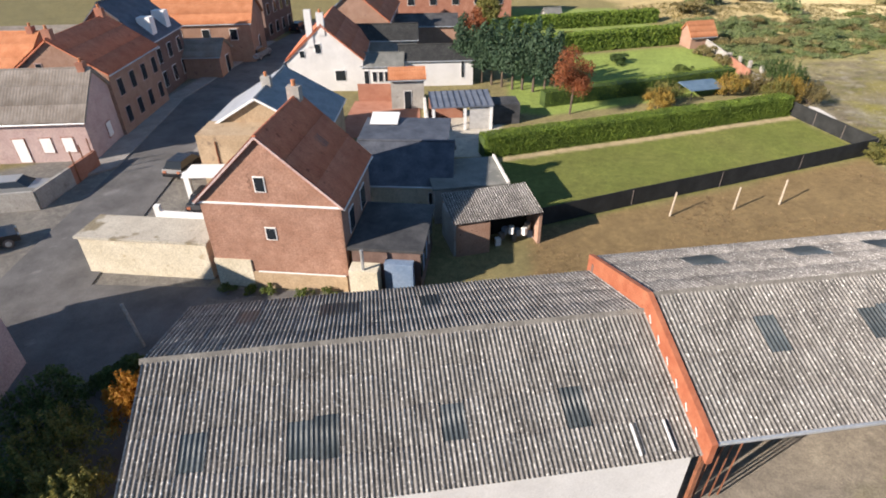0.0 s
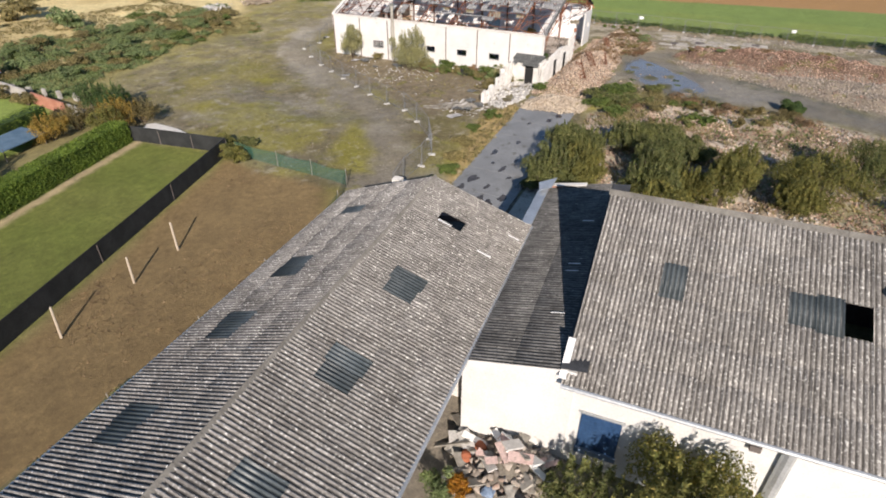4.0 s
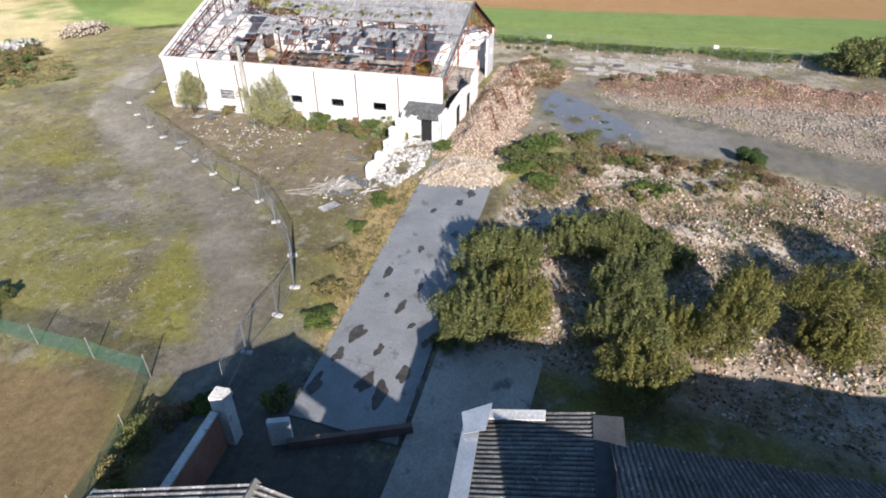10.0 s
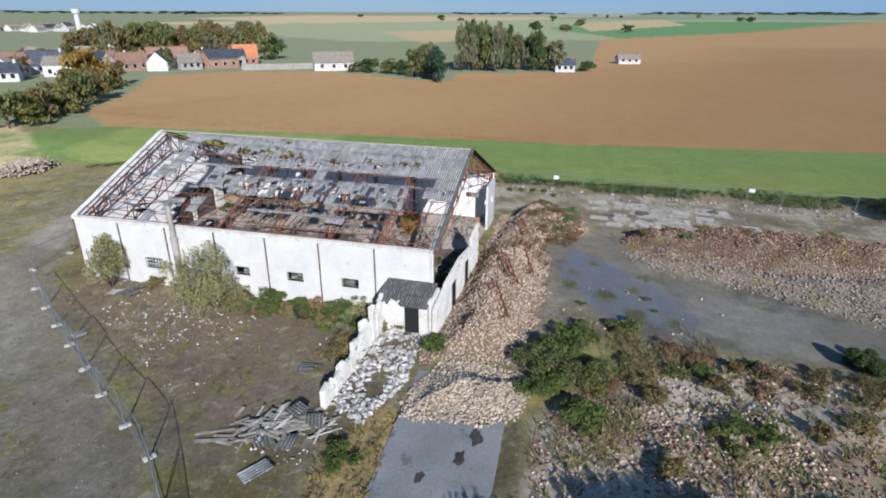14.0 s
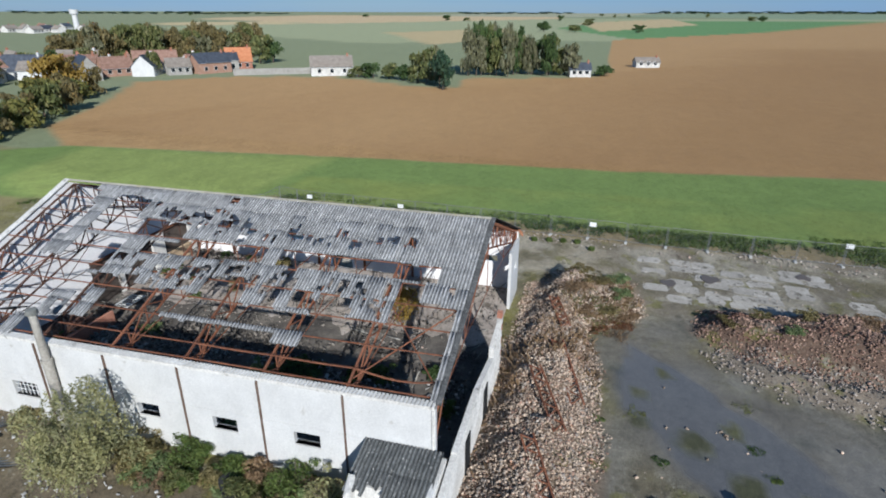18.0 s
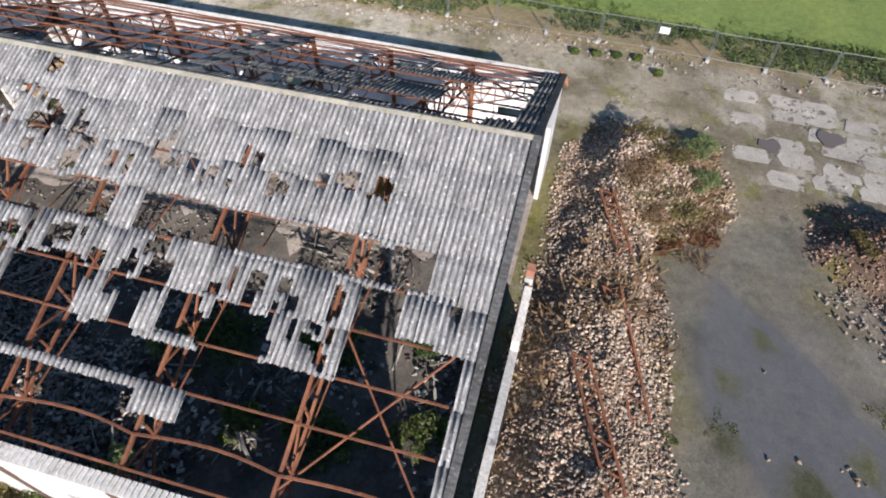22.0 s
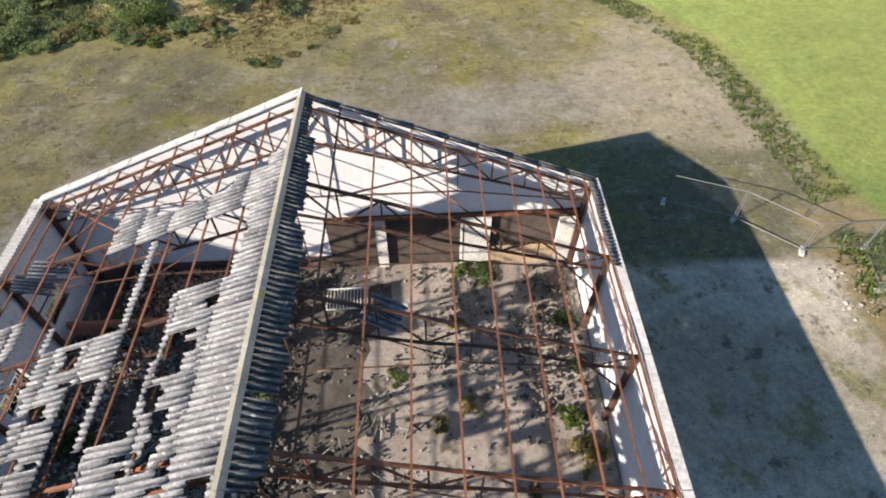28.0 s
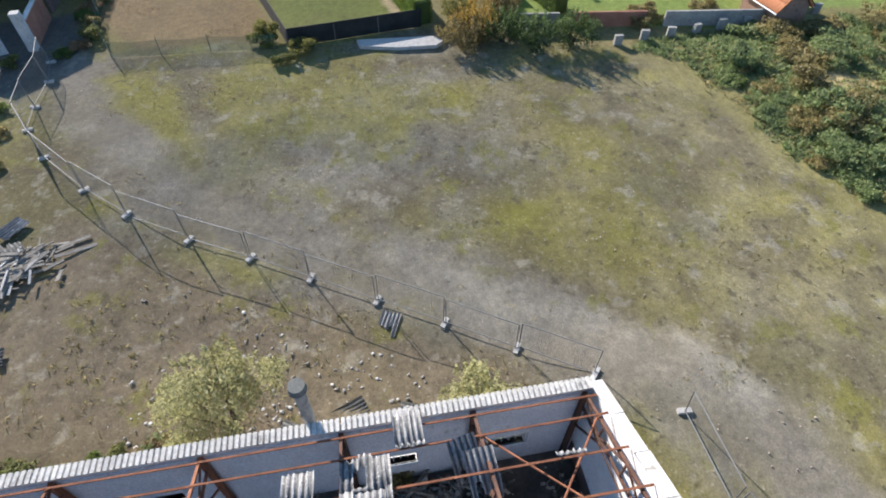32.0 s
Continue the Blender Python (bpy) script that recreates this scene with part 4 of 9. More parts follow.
sheet("shed_slab", [(34.0, 19.0), (34.0, 14.6), (44.6, 14.4), (47.0, 15.0), (47.2, 17.4), (44.6, 19.6), (39.2, 19.2)], 0.07, CONCRETE, "pale cracked concrete slab behind the shed", "pavement")

# ---- the ruined hall ----
PILASTER = material("brown_steel_post", (0.13, 0.085, 0.065), (0.20, 0.14, 0.11), 0.85, 3, 25, 0.2)
HA, HB, HC, HD = Vector((71.52, 28.36, 0)), Vector((93.09, 29.08, 0)), Vector((92.3, 58.6, 0)), Vector((69.75, 57.2, 0))
HL, HW, EAVE, TOP = 29.3, 22.0, 5.02, 9.56
BAY = HL / 7


def hall_at(u, v, z=0.0):
    """A place in the hall: u across from the west wall, v along from the south end, in metres."""
    a, b = u / HW, v / HL
    p = HA * (1 - a) * (1 - b) + HB * a * (1 - b) + HC * a * b + HD * (1 - a) * b
    return Vector((p.x, p.y, z)) - Vector((HA.x, HA.y, 0))


def roof_z(u):
    return EAVE + (TOP - EAVE) * (1 - abs(u - HW / 2) / (HW / 2))


hall = thing("ruined_hall", Matrix.Translation((HA.x, HA.y, 0)), "large derelict white hall with a collapsed corrugated roof", "hall")


def wall_run(a, b, z0, z1, thick=0.24, holes=()):
    """A wall from hall place a to b (u, v), with holes (from, to, z from, z to) that go through it."""
    m = Mesh()
    pa, pb = hall_at(*a), hall_at(*b)
    length = (pb - pa).length
    d = (pb - pa).normalized()
    n = Vector((-d.y, d.x, 0)) * (thick / 2)

    def block(s0, s1, h0, h1):
        if s1 - s0 < 0.01 or h1 - h0 < 0.01:
            return
        p, q = pa + d * s0, pa + d * s1
        m.prism([((p - n).x, (p - n).y), ((q - n).x, (q - n).y), ((q + n).x, (q + n).y), ((p + n).x, (p + n).y)], h0, h1)

    cur = 0.0
    for s0, s1, h0, h1 in sorted(holes):
        block(cur, s0, z0, z1)
        block(s0, s1, z0, h0)
        block(s0, s1, h1, z1)
        cur = s1
    block(cur, length, z0, z1)
    return m.weld()


def gable_wall(v, thick=0.22):
    """The white infill of the gable with its sloping top, above the brick."""
    m = Mesh()
    prof = [(0, 3.4), (HW, 3.4), (HW, EAVE - 0.05), (HW / 2, TOP - 0.15), (0, EAVE - 0.05)]
    pts = [hall_at(u, v - thick / 2, z) for u, z in prof] + [hall_at(u, v + thick / 2, z) for u, z in prof]
    k = len(prof)
    return m.add(pts, [tuple(range(k)), tuple(range(2 * k - 1, k - 1, -1))] + [(i + k, (i + 1) % k + k, (i + 1) % k, i) for i in range(k)])


# west wall: one panel a bay, painted white outside
win_w = {0: (5.45, 6.75), 1: (9.75, 11.05), 2: (14.1, 15.3), 5: (21.6, 23.2), 6: (25.6, 27.2)}
for k in range(7):
    s0, s1 = k * BAY, (k + 1) * BAY
    holes = []
    for a, b in win_w.values():
        if s0 < (a + b) / 2 < s1:
            holes.append((a - s0, b - s0, 1.75, 2.4) if a < 20 else (a - s0, b - s0, 1.45, 2.3))
    part("wall_panel", wall_run((0, s0), (0, s1), -0.1, 2.75, holes=holes), WHITE_WALL, hall)
    part("wall_panel", wall_run((0.012, s0), (0.012, s1), 2.758, EAVE - 0.12), WHITE_WALL, hall)
    p, q = hall_at(0, s0 + 0.05, EAVE - 0.06), hall_at(0, s1 - 0.02, EAVE - 0.06)
    part("wall_coping", Mesh().beam(p, q, 0.34, 0.12), WHITE_DIRTY, hall)
for a, b in win_w.values():
    z0, z1 = (1.75, 2.4) if a < 20 else (1.45, 2.3)
    w = part("window", wall_run((0, a), (0, b), z0 - 0.07, z0, 0.34), FENCE_BLOCK, hall, "concrete-framed window opening without glass")
    if a > 20:
        for i in range(1, 6):
            v = a + (b - a) * i / 6
            part("window_bar", Mesh().tube(hall_at(0, v, z0), hall_at(0, v, z1), 0.018), PAINT_WHITE, w)
        for i in range(1, 3):
            z = z0 + (z1 - z0) * i / 3
            part("window_bar", Mesh().tube(hall_at(0, a, z), hall_at(0, b, z), 0.018), PAINT_WHITE, w)
for k in range(8):
    v = min(max(k * BAY, 0.1), HL - 0.1)
    p = hall_at(-0.14, v)
    part("pilaster", Mesh().prism([(p.x - 0.05, p.y - 0.04), (p.x + 0.05, p.y - 0.04), (p.x + 0.05, p.y + 0.04), (p.x - 0.05, p.y + 0.04)], 0, EAVE - 0.15), PILASTER if k else WHITE_DIRTY, hall)
# scalloped edge of the last sheets along the west wall head
for k in range(33):
    m = Mesh()
    for i in range(5):
        v = (k + (i + 0.5) / 5) * HL / 33
        m.box(hall_at(0.02, v, EAVE + 0.035), (0.42, 0.11, 0.07), 2.0)
    part("edge_tile", m, WHITE_DIRTY, hall)
# inner blue-grey face of the west wall
for k in range(7):
    holes = [(a - k * BAY - 0.17, b - k * BAY - 0.07, z0, z1) for a, b in win_w.values() for z0, z1 in ((1.75, 2.4) if a < 20 else (1.45, 2.3),) if k * BAY < (a + b) / 2 < (k + 1) * BAY]
    part("wall_lining", wall_run((0.16, k * BAY + 0.12), (0.16, (k + 1) * BAY - 0.12), 0.05, EAVE - 0.3, 0.05, holes), BLUE_WALL, hall)
# north gable, east wall, and what still stands of the south wall
part("gable_wall", gable_wall(HL), WHITE_INNER, hall)
part("gable_base", wall_run((10.8, HL), (HW - 0.15, HL), -0.1, 3.396, 0.26), GABLE_DARK, hall, "very dark brick base of the gable")
part("gable_base", wall_run((0.15, HL), (10.79, HL), -0.1, 0.9, 0.26), BRICK_DARK, hall, "brown brick base of the gable")
part("gable_base", wall_run((0.15, HL), (10.79, HL), 0.904, 3.396, 0.24), WHITE_INNER, hall, "whitewashed gable wall")
for k in range(7):
    s0, s1 = k * BAY, (k + 1) * BAY
    holes = [(1.5, 2.9, 2.2, 2.75)] if k in (0, 2, 4, 5) else ([(1.2, 3.2, 0.0, 2.9)] if k == 3 else [])
    part("wall_panel", wall_run((HW, s0), (HW, s1), -0.1, EAVE - 0.1, holes=holes), WHITE_INNER, hall)
for (u0, z0), (u1, z1) in (((-2.4, 2.0), (0.2, 2.5)), ((0.2, 2.6), (4.4, 2.9)), ((4.4, 2.9), (8.2, 2.4)), ((8.2, 3.0), (10.4, 3.4))):
    m = Mesh()
    p, q = hall_at(u0, -0.75), hall_at(u1, -0.75)
    for a, b, za, zb in ((p, q, z0, z1),):
        d = (b - a).normalized()
        n = Vector((-d.y, d.x, 0)) * 0.14
        pts = [a - n, b - n, b + n, a + n]
        m.add([(*x.xy, -0.1) for x in pts] + [(*pts[0].xy, za), (*pts[1].xy, zb), (*pts[2].xy, zb), (*pts[3].xy, za)],
              [(3, 2, 1, 0), (4, 5, 6, 7), (0, 1, 5, 4), (1, 2, 6, 5), (2, 3, 7, 6), (3, 0, 4, 7)])
    part("broken_wall", m, WHITE_DIRTY, hall, "broken south wall with torn white plaster")
# black panels on the wall face stand for shaded openings
for u0, u1 in ((1.6, 2.5), (5.6, 6.5)):
    p, q = hall_at(u0, -0.95), hall_at(u1, -0.95)
    part("opening_shade_panel", Mesh().prism([(p.x, p.y), (q.x, q.y), (q.x, q.y + 0.04), (p.x, p.y + 0.04)], 0.0, 2.0), SHADE_BLACK, hall)
for (u0, u1, h) in ((18.6, 22.0, 4.4),):
    part("broken_wall", wall_run((u0, 0.0), (u1, 0.0), -0.1, h, 0.22, [(1.4, 2.4, 2.3, 2.9)]), WHITE_WALL, hall)
for k in range(9):
    p = hall_at(10.6 + 0.04 * k, -0.7, 0.35 + 0.42 * k)
    part("brick_pier", Mesh().box(p, (0.36, 0.30, 0.36), 3), FENCE_BLOCK if k % 2 else BRICK_RED, hall)

# lattice trusses: two chords a side, webs, columns and ties
def truss(v, bent=0.0, RUST=RUST):
    def at(u, z):
        return hall_at(u, v, z)

    root = None
    for s in (0, 1):
        f = (lambda u: u) if s == 0 else (lambda u: HW - u)
        top = [(f(u), roof_z(u) - 0.26) for u in np.linspace(0.25, 10.98, 9)]
        low = [(f(u), 4.15 + (7.75 - 4.15) * (u - 0.25) / 10.75 - bent * math.sin(u)) for u in np.linspace(0.25, 10.98, 9)]
        chord = Mesh().sweep([at(*p) for p in top], 0.09, 0.10)
        if root is None:
            root = part("truss", chord, RUST, hall)
        else:
            part("top_chord", chord, RUST, root)
        part("bottom_chord", Mesh().sweep([at(*p) for p in low], 0.08, 0.08), RUST, root)
        for k in range(9):
            part("web", Mesh().beam(at(*low[k]), at(*top[k]), 0.055, 0.055), RUST, root)
            if k < 8:
                part("web", Mesh().beam(at(*(low[k] if k % 2 else top[k])), at(*(top[k + 1] if k % 2 else low[k + 1])), 0.055, 0.055), RUST, root)
        part("column", Mesh().beam(at(f(0.3), 0), at(f(0.3), 4.9), 0.16, 0.18), RUST, root)
        part("knee_brace", Mesh().beam(at(f(0.3), 2.7), at(f(1.9), 4.65), 0.06, 0.06), RUST, root)
        part("tie", Mesh().beam(at(f(0.25), 4.15), at(f(5.6), 5.0), 0.04, 0.04), RUST, root)
        part("hanger", Mesh().beam(at(f(5.6), 5.0), at(*low[4]), 0.035, 0.035), RUST, root)
        part("hanger", Mesh().beam(at(f(5.6), 5.0), at(*low[6]), 0.035, 0.035), RUST, root)
    part("tie", Mesh().beam(at(5.6, 5.0), at(HW - 5.6, 5.0), 0.04, 0.04), RUST, root)
    part("hanger", Mesh().beam(at(HW / 2, 5.0), at(HW / 2, 7.75), 0.04, 0.04), RUST, root)


for k in range(8):
    v = 0.15 if k == 0 else (HL - 0.45 if k == 7 else k * BAY)
    truss(v, 0.0 if k in (0, 7) else 0.08 * (k % 3), RUST_DARK if k >= 5 else RUST)
for k in range(9):
    for s in (0, 1):
        u = 0.45 + 0.05 * k if k == 0 else 11 * k / 9
        u = u if s == 0 else HW - u
        for b in range(7):
            v0, v1 = b * BAY + 0.01, (b + 1) * BAY - 0.01
            z = roof_z(u) - 0.14
            if s == 0 and k == 1 and b < 3:
                pts = [hall_at(u + 0.25 * math.sin(math.pi * i / 6), v0 + (v1 - v0) * i / 6, z - (0.5 if b == 0 else 0.22) * math.sin(math.pi * i / 6)) for i in range(7)]
                m = Mesh().sweep(pts, 0.07, 0.06)
            else:
                m = Mesh().beam(hall_at(u, v0, z), hall_at(u, v1, z + rnd.uniform(-0.05, 0.03)), 0.06, 0.045)
            part("purlin", m, RUST, hall)
for k, (a, b) in enumerate((((1, 0.2), (5.5, BAY)), ((5.5, 0.2), (1, BAY)), ((1, HL - 0.3), (5.5, HL - BAY)), ((5.5, HL - 0.3), (1, HL - BAY)), ((16.5, 0.2), (21, BAY)), ((21, 0.2), (16.5, BAY)), ((12.5, HL - 0.3), (17.5, HL - BAY)), ((17.5, HL - 0.3), (12.5, HL - BAY)))):
    part("brace", Mesh().tube(hall_at(a[0], a[1], roof_z(a[0]) - 0.45), hall_at(b[0], b[1], roof_z(b[0]) - 0.45), 0.035), RUST, hall)


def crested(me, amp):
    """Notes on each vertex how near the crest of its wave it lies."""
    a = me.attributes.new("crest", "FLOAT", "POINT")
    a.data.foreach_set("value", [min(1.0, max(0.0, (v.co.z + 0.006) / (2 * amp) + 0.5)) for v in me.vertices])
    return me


def corrugated(width, length, waves, seed=0, torn=0.0, amp=0.034, thick=0.008, seg=6):
    """A corrugated sheet: x across the waves, y down the slope from 0 to -length. torn: how far its lower edge is broken back."""
    r = random.Random(seed)
    n = waves * seg
    m = Mesh()
    cut0, cut1 = [0.0] * (n + 1), [length] * (n + 1)
    if torn:
        lvl = 0.0
        for i in range(n + 1):
            if i % seg == 0:
                lvl = torn * r.random()
            cut1[i] = length - lvl - 0.05 * r.random()
            if r.random() < 0.12:
                cut0[i] = 0.25 * torn * r.random()
    ph = 2 * math.pi / seg
    vs = []
    for side in (0, -thick):
        for row in (0, 1):
            for i in range(n + 1):
                z = amp * math.cos(i * ph) + side
                vs.append((width * i / n, -(cut0[i] if row == 0 else cut1[i]), z))
    k = n + 1
    fs = []
    for i in range(n):
        fs.append((i, k + i, k + i + 1, i + 1))
        fs.append((2 * k + i + 1, 3 * k + i + 1, 3 * k + i, 2 * k + i))
        fs.append((4 * k + i, 5 * k + i, 5 * k + i + 1, 4 * k + i + 1))
    vs += vs[k:2 * k] + vs[3 * k:4 * k]
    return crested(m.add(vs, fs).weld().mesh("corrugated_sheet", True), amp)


COLS, ROWS = 33, 9
CW, RL = HL / COLS, 11.9 / ROWS
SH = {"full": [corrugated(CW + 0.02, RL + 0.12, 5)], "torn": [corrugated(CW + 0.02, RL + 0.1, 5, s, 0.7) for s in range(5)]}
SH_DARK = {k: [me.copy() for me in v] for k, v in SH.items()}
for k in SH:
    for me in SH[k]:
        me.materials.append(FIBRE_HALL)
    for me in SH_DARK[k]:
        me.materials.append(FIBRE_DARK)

# What is left of each slope, in fields of (from, to) sheet widths from the south end and (from, to) eighths of the slope down from the ridge.
WEST_UPPER = ((0, 19.7, 0, 2.72), (19.7, 24.3, 0, 1.92), (24.3, 27.2, 0, 0.66), (27.2, 28.45, 0, 4.2), (28.4, 29.1, 0, 1.3), (28.5, 29.1, 3.2, 4.3), (29.1, 29.7, 0, 0.5),
              (0, 2.1, 2.6, 4.42), (2.0, 2.7, 3.45, 4.42), (0, 0.42, 4.3, 8.1), (4.0, 6.5, 3.45, 5.38), (6.4, 8.5, 3.5, 4.55), (8.4, 10.7, 3.6, 4.5), (12.2, 13.3, 2.75, 3.6))
WEST_LOWER = ((8.4, 8.9, 4.4, 5.5), (10.1, 10.8, 4.4, 5.5), (8.8, 10.2, 5.25, 5.5), (11.1, 13.2, 3.55, 4.5), (11.7, 13.0, 4.4, 5.4), (13.1, 15.6, 3.6, 4.35), (15.8, 20.4, 3.65, 5.2), (20.3, 22.0, 3.75, 4.75), (21.9, 23.5, 2.85, 4.95),
              (8.2, 17.3, 6.22, 6.42), (8.2, 9.8, 6.3, 6.75), (19.7, 27.1, 2.86, 3.04), (23.4, 24.4, 4.8, 4.95), (23.6, 25.2, 5.85, 6.9), (21.9, 22.9, 5.6, 6.9), (25.5, 26.5, 7.0, 8.1), (3.0, 4.0, 3.45, 3.62), (30.4, 31.4, 6.2, 6.35))
WEST_HOLES = ((21.2, 22.3, 1.2, 1.7), (20.2, 21.0, 1.5, 1.8), (17.6, 18.2, 0.25, 0.6), (4.7, 5.5, 4.85, 5.1), (14.1, 15.0, 3.85, 4.3), (15.2, 15.9, 2.1, 2.5), (13.8, 14.3, 2.2, 2.6), (16.4, 16.8, 1.4, 1.75), (17.2, 17.6, 2.2, 2.5), (0.9, 1.3, 3.6, 3.8), (18.6, 19.3, 4.2, 4.7), (22.5, 23.2, 3.9, 4.3), (20.9, 21.5, 4.0, 4.4), (24.0, 24.5, 6.2, 6.5))
EAST_FIELDS = ((0, 0.8, 0, 8.1), (0.7, 1.9, 0, 0.8), (1.8, 4.4, 0, 0.32), (4.4, 13.5, 0, 0.6), (13.5, 17, 0, 0.75), (17, 20, 0, 0.5), (20, 26, 0, 0.55), (26, 30.4, 0, 0.42), (30.4, 32.6, 0, 0.28), (4.0, 7.2, 1.4, 3.0), (7.0, 9.6, 1.35, 2.9), (9.4, 12.2, 1.35, 2.2), (12.9, 13.8, 0.3, 6.4), (3.2, 7.2, 4.1, 5.1), (5.9, 6.5, 5.0, 6.4), (8.4, 9.0, 3.9, 5.2), (15.2, 15.7, 4.6, 6.0),
               (27.6, 33, 7.72, 8.2), (32.62, 33, 0, 8.1))
EAST_HOLES = ((9.9, 10.6, 1.5, 1.9), (7.1, 7.7, 2.3, 2.9), (4.8, 5.2, 1.4, 1.8))


def left_standing(c, r, wave, fields, holes, slots):
    """Whether a piece of a slope is still there; every wave has broken off at a length of its own."""
    jag = 0.13 * math.sin(12.9898 * wave) + 0.10 * math.sin(78.233 * wave + 1.0)
    if not any(a <= c < b and r0 - 0.02 <= r < r1 + 0.4 * jag * min(1.0, 1.6 * (r1 - r0)) for a, b, r0, r1 in fields):
        return False
    if any(a <= c < b and r0 + 0.6 * jag <= r < r1 + jag for a, b, r0, r1 in holes):
        return False
    return not any(a <= c < b and r0 + 0.5 * jag <= r < r1 + 0.7 * jag for a, b, r0, r1 in slots)


def slots_at_random(seed, zones):
    """Narrow gaps one to three waves wide. zones: how many, from and to in width, from and to in length."""
    g = random.Random(seed)
    out = []
    for n, a, b, r0, r1 in zones:
        for _ in range(n):
            c, r = round(g.uniform(a, b) * 5) / 5, g.uniform(r0, r1)
            out.append((c - 0.01, c + 0.2 * g.choice((1, 1, 2, 2, 3)) - 0.01, r, r + g.uniform(0.18, 0.5)))
    return out


def broken_sheets(kept, steps, seed):
    """The pieces left of a sheet, each a mesh of its own. kept: runs (from, to) in steps down the sheet, wave by wave."""
    g = random.Random(seed)
    wide, long, n = CW + 0.02, RL + 0.1, 6
    ends = {(i, k): (g.uniform(-0.05, 0.03) if k else 0.0) for i in range(31) for k in range(steps + 1)}
    runs = [(w, k0, k1) for w, rs in enumerate(kept) for k0, k1 in rs]
    out = []
    while runs:
        piece, grown = [runs.pop(0)], True
        while grown:
            grown = False
            for r in runs:
                if any(abs(r[0] - q[0]) == 1 and r[1] < q[2] and q[1] < r[2] for q in piece):
                    piece.append(r)
                    runs.remove(r)
                    grown = True
                    break
        m = Mesh()
        for w, k0, k1 in piece:
            # each wave is cut where its neighbours end, so that the pieces join along their edges
            cuts = sorted({k0, k1} | {k for v, a, b in piece if abs(v - w) == 1 for k in (a, b) if k0 < k < k1})
            for a, b in zip(cuts, cuts[1:]):
                vs = []
                for side in (0, -0.008):
                    for k in (a, b):
                        vs += [(wide * (w * n + i) / (5 * n), -(long * k / steps + ends[w * n + i, k]), 0.034 * math.cos(i * math.pi / 3) + side) for i in range(n + 1)]
                q = n + 1
                fs = []
                for i in range(n):
                    fs += [(i, q + i, q + i + 1, i + 1), (2 * q + i + 1, 3 * q + i + 1, 3 * q + i, 2 * q + i)]
                    if b == k1:
                        fs.append((q + i, 3 * q + i, 3 * q + i + 1, q + i + 1))
                    if a == k0:
                        fs.append((i + 1, 2 * q + i + 1, 2 * q + i, i))
                m.add(vs, fs)
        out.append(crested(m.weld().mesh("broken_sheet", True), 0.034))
    return out


def hall_slope(side, fields, holes, slots, meshes, mat):
    steps = 10
    for c in range(COLS):
        for row in range(ROWS):
            kept, whole = [], True
            for w in range(5):
                # waves run from the north edge of a sheet on the west slope, from its south edge on the east
                cc = c + ((4.5 - w) if side == "w" else (w + 0.5)) / 5
                on = [left_standing(cc, (row + (k + 0.5) / steps) * 8 / ROWS, round(cc * 5), fields, holes, slots) for k in range(steps)]
                whole = whole and all(on)
                runs, k = [], 0
                while k < steps:
                    if on[k]:
                        k0 = k
                        while k < steps and on[k]:
                            k += 1
                        runs.append((k0, k))
                    else:
                        k += 1
                kept.append(runs)
            if not any(kept):
                continue
            u_top, v0 = HW / 2 * (1 - row / ROWS), c * CW
            u_low = u_top - HW / 2 / ROWS
            if side == "w":
                a, b, d = hall_at(u_top, v0 + CW, roof_z(u_top)), hall_at(u_top, v0, roof_z(u_top)), hall_at(u_low, v0 + CW, roof_z(u_low))
            else:
                a, b, d = hall_at(HW - u_top, v0, roof_z(u_top)), hall_at(HW - u_top, v0 + CW, roof_z(u_top)), hall_at(HW - u_low, v0, roof_z(u_low))
            ax, ay = (b - a).normalized(), -(d - a).normalized()
            az = ax.cross(ay).normalized()
            rot = Matrix((ax, az.cross(ax), az)).transposed().to_4x4()
            at = Matrix.Translation(a + az * (0.02 + 0.012 * ((row + c) % 2))) @ rot
            if whole:
                part("roof_sheet", meshes["full"][0], None, hall, m=at @ pose(0, 0, 0, rnd.uniform(-0.4, 0.4), 0, rnd.uniform(-0.3, 0.3)))
                continue
            jig = pose(0, 0, 0, rnd.uniform(-1.2, 0.5), rnd.uniform(-0.5, 0.5), rnd.uniform(-0.8, 0.8))
            for me in broken_sheets(kept, steps, c * 16 + row):
                me.materials.append(mat)
                part("broken_sheet", me, None, hall, m=at @ jig)


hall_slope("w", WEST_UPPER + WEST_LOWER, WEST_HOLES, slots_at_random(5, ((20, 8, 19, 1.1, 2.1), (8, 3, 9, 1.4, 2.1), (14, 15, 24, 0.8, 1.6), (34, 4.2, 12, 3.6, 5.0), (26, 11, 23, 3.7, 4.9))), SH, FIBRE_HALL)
# the east slope takes the dark sheets, so its shade is in the colour
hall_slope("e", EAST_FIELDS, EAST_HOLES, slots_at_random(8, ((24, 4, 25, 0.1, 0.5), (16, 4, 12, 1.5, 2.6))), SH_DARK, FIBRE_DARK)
# three sheets that hang loose below the west slope
for u, v, lift, turn in ((1.35, 24.0, 0.12, (-10, 5, 16)), (1.75, 24.4, 0.1, (-6, -8, 9)), (14.6, 21.2, -0.2, (14, 10, -25))):
    p = hall_at(u, v, roof_z(u) + lift)
    part("loose_sheet", SH["torn"][1], None, hall, m=Matrix.Translation(p) @ pose(0, 0, 0, *turn) @ Matrix.Rotation(radians(90 if u < 11 else -90), 4, "Z") @ pose(0, 0, 0, 22, 0, 0))
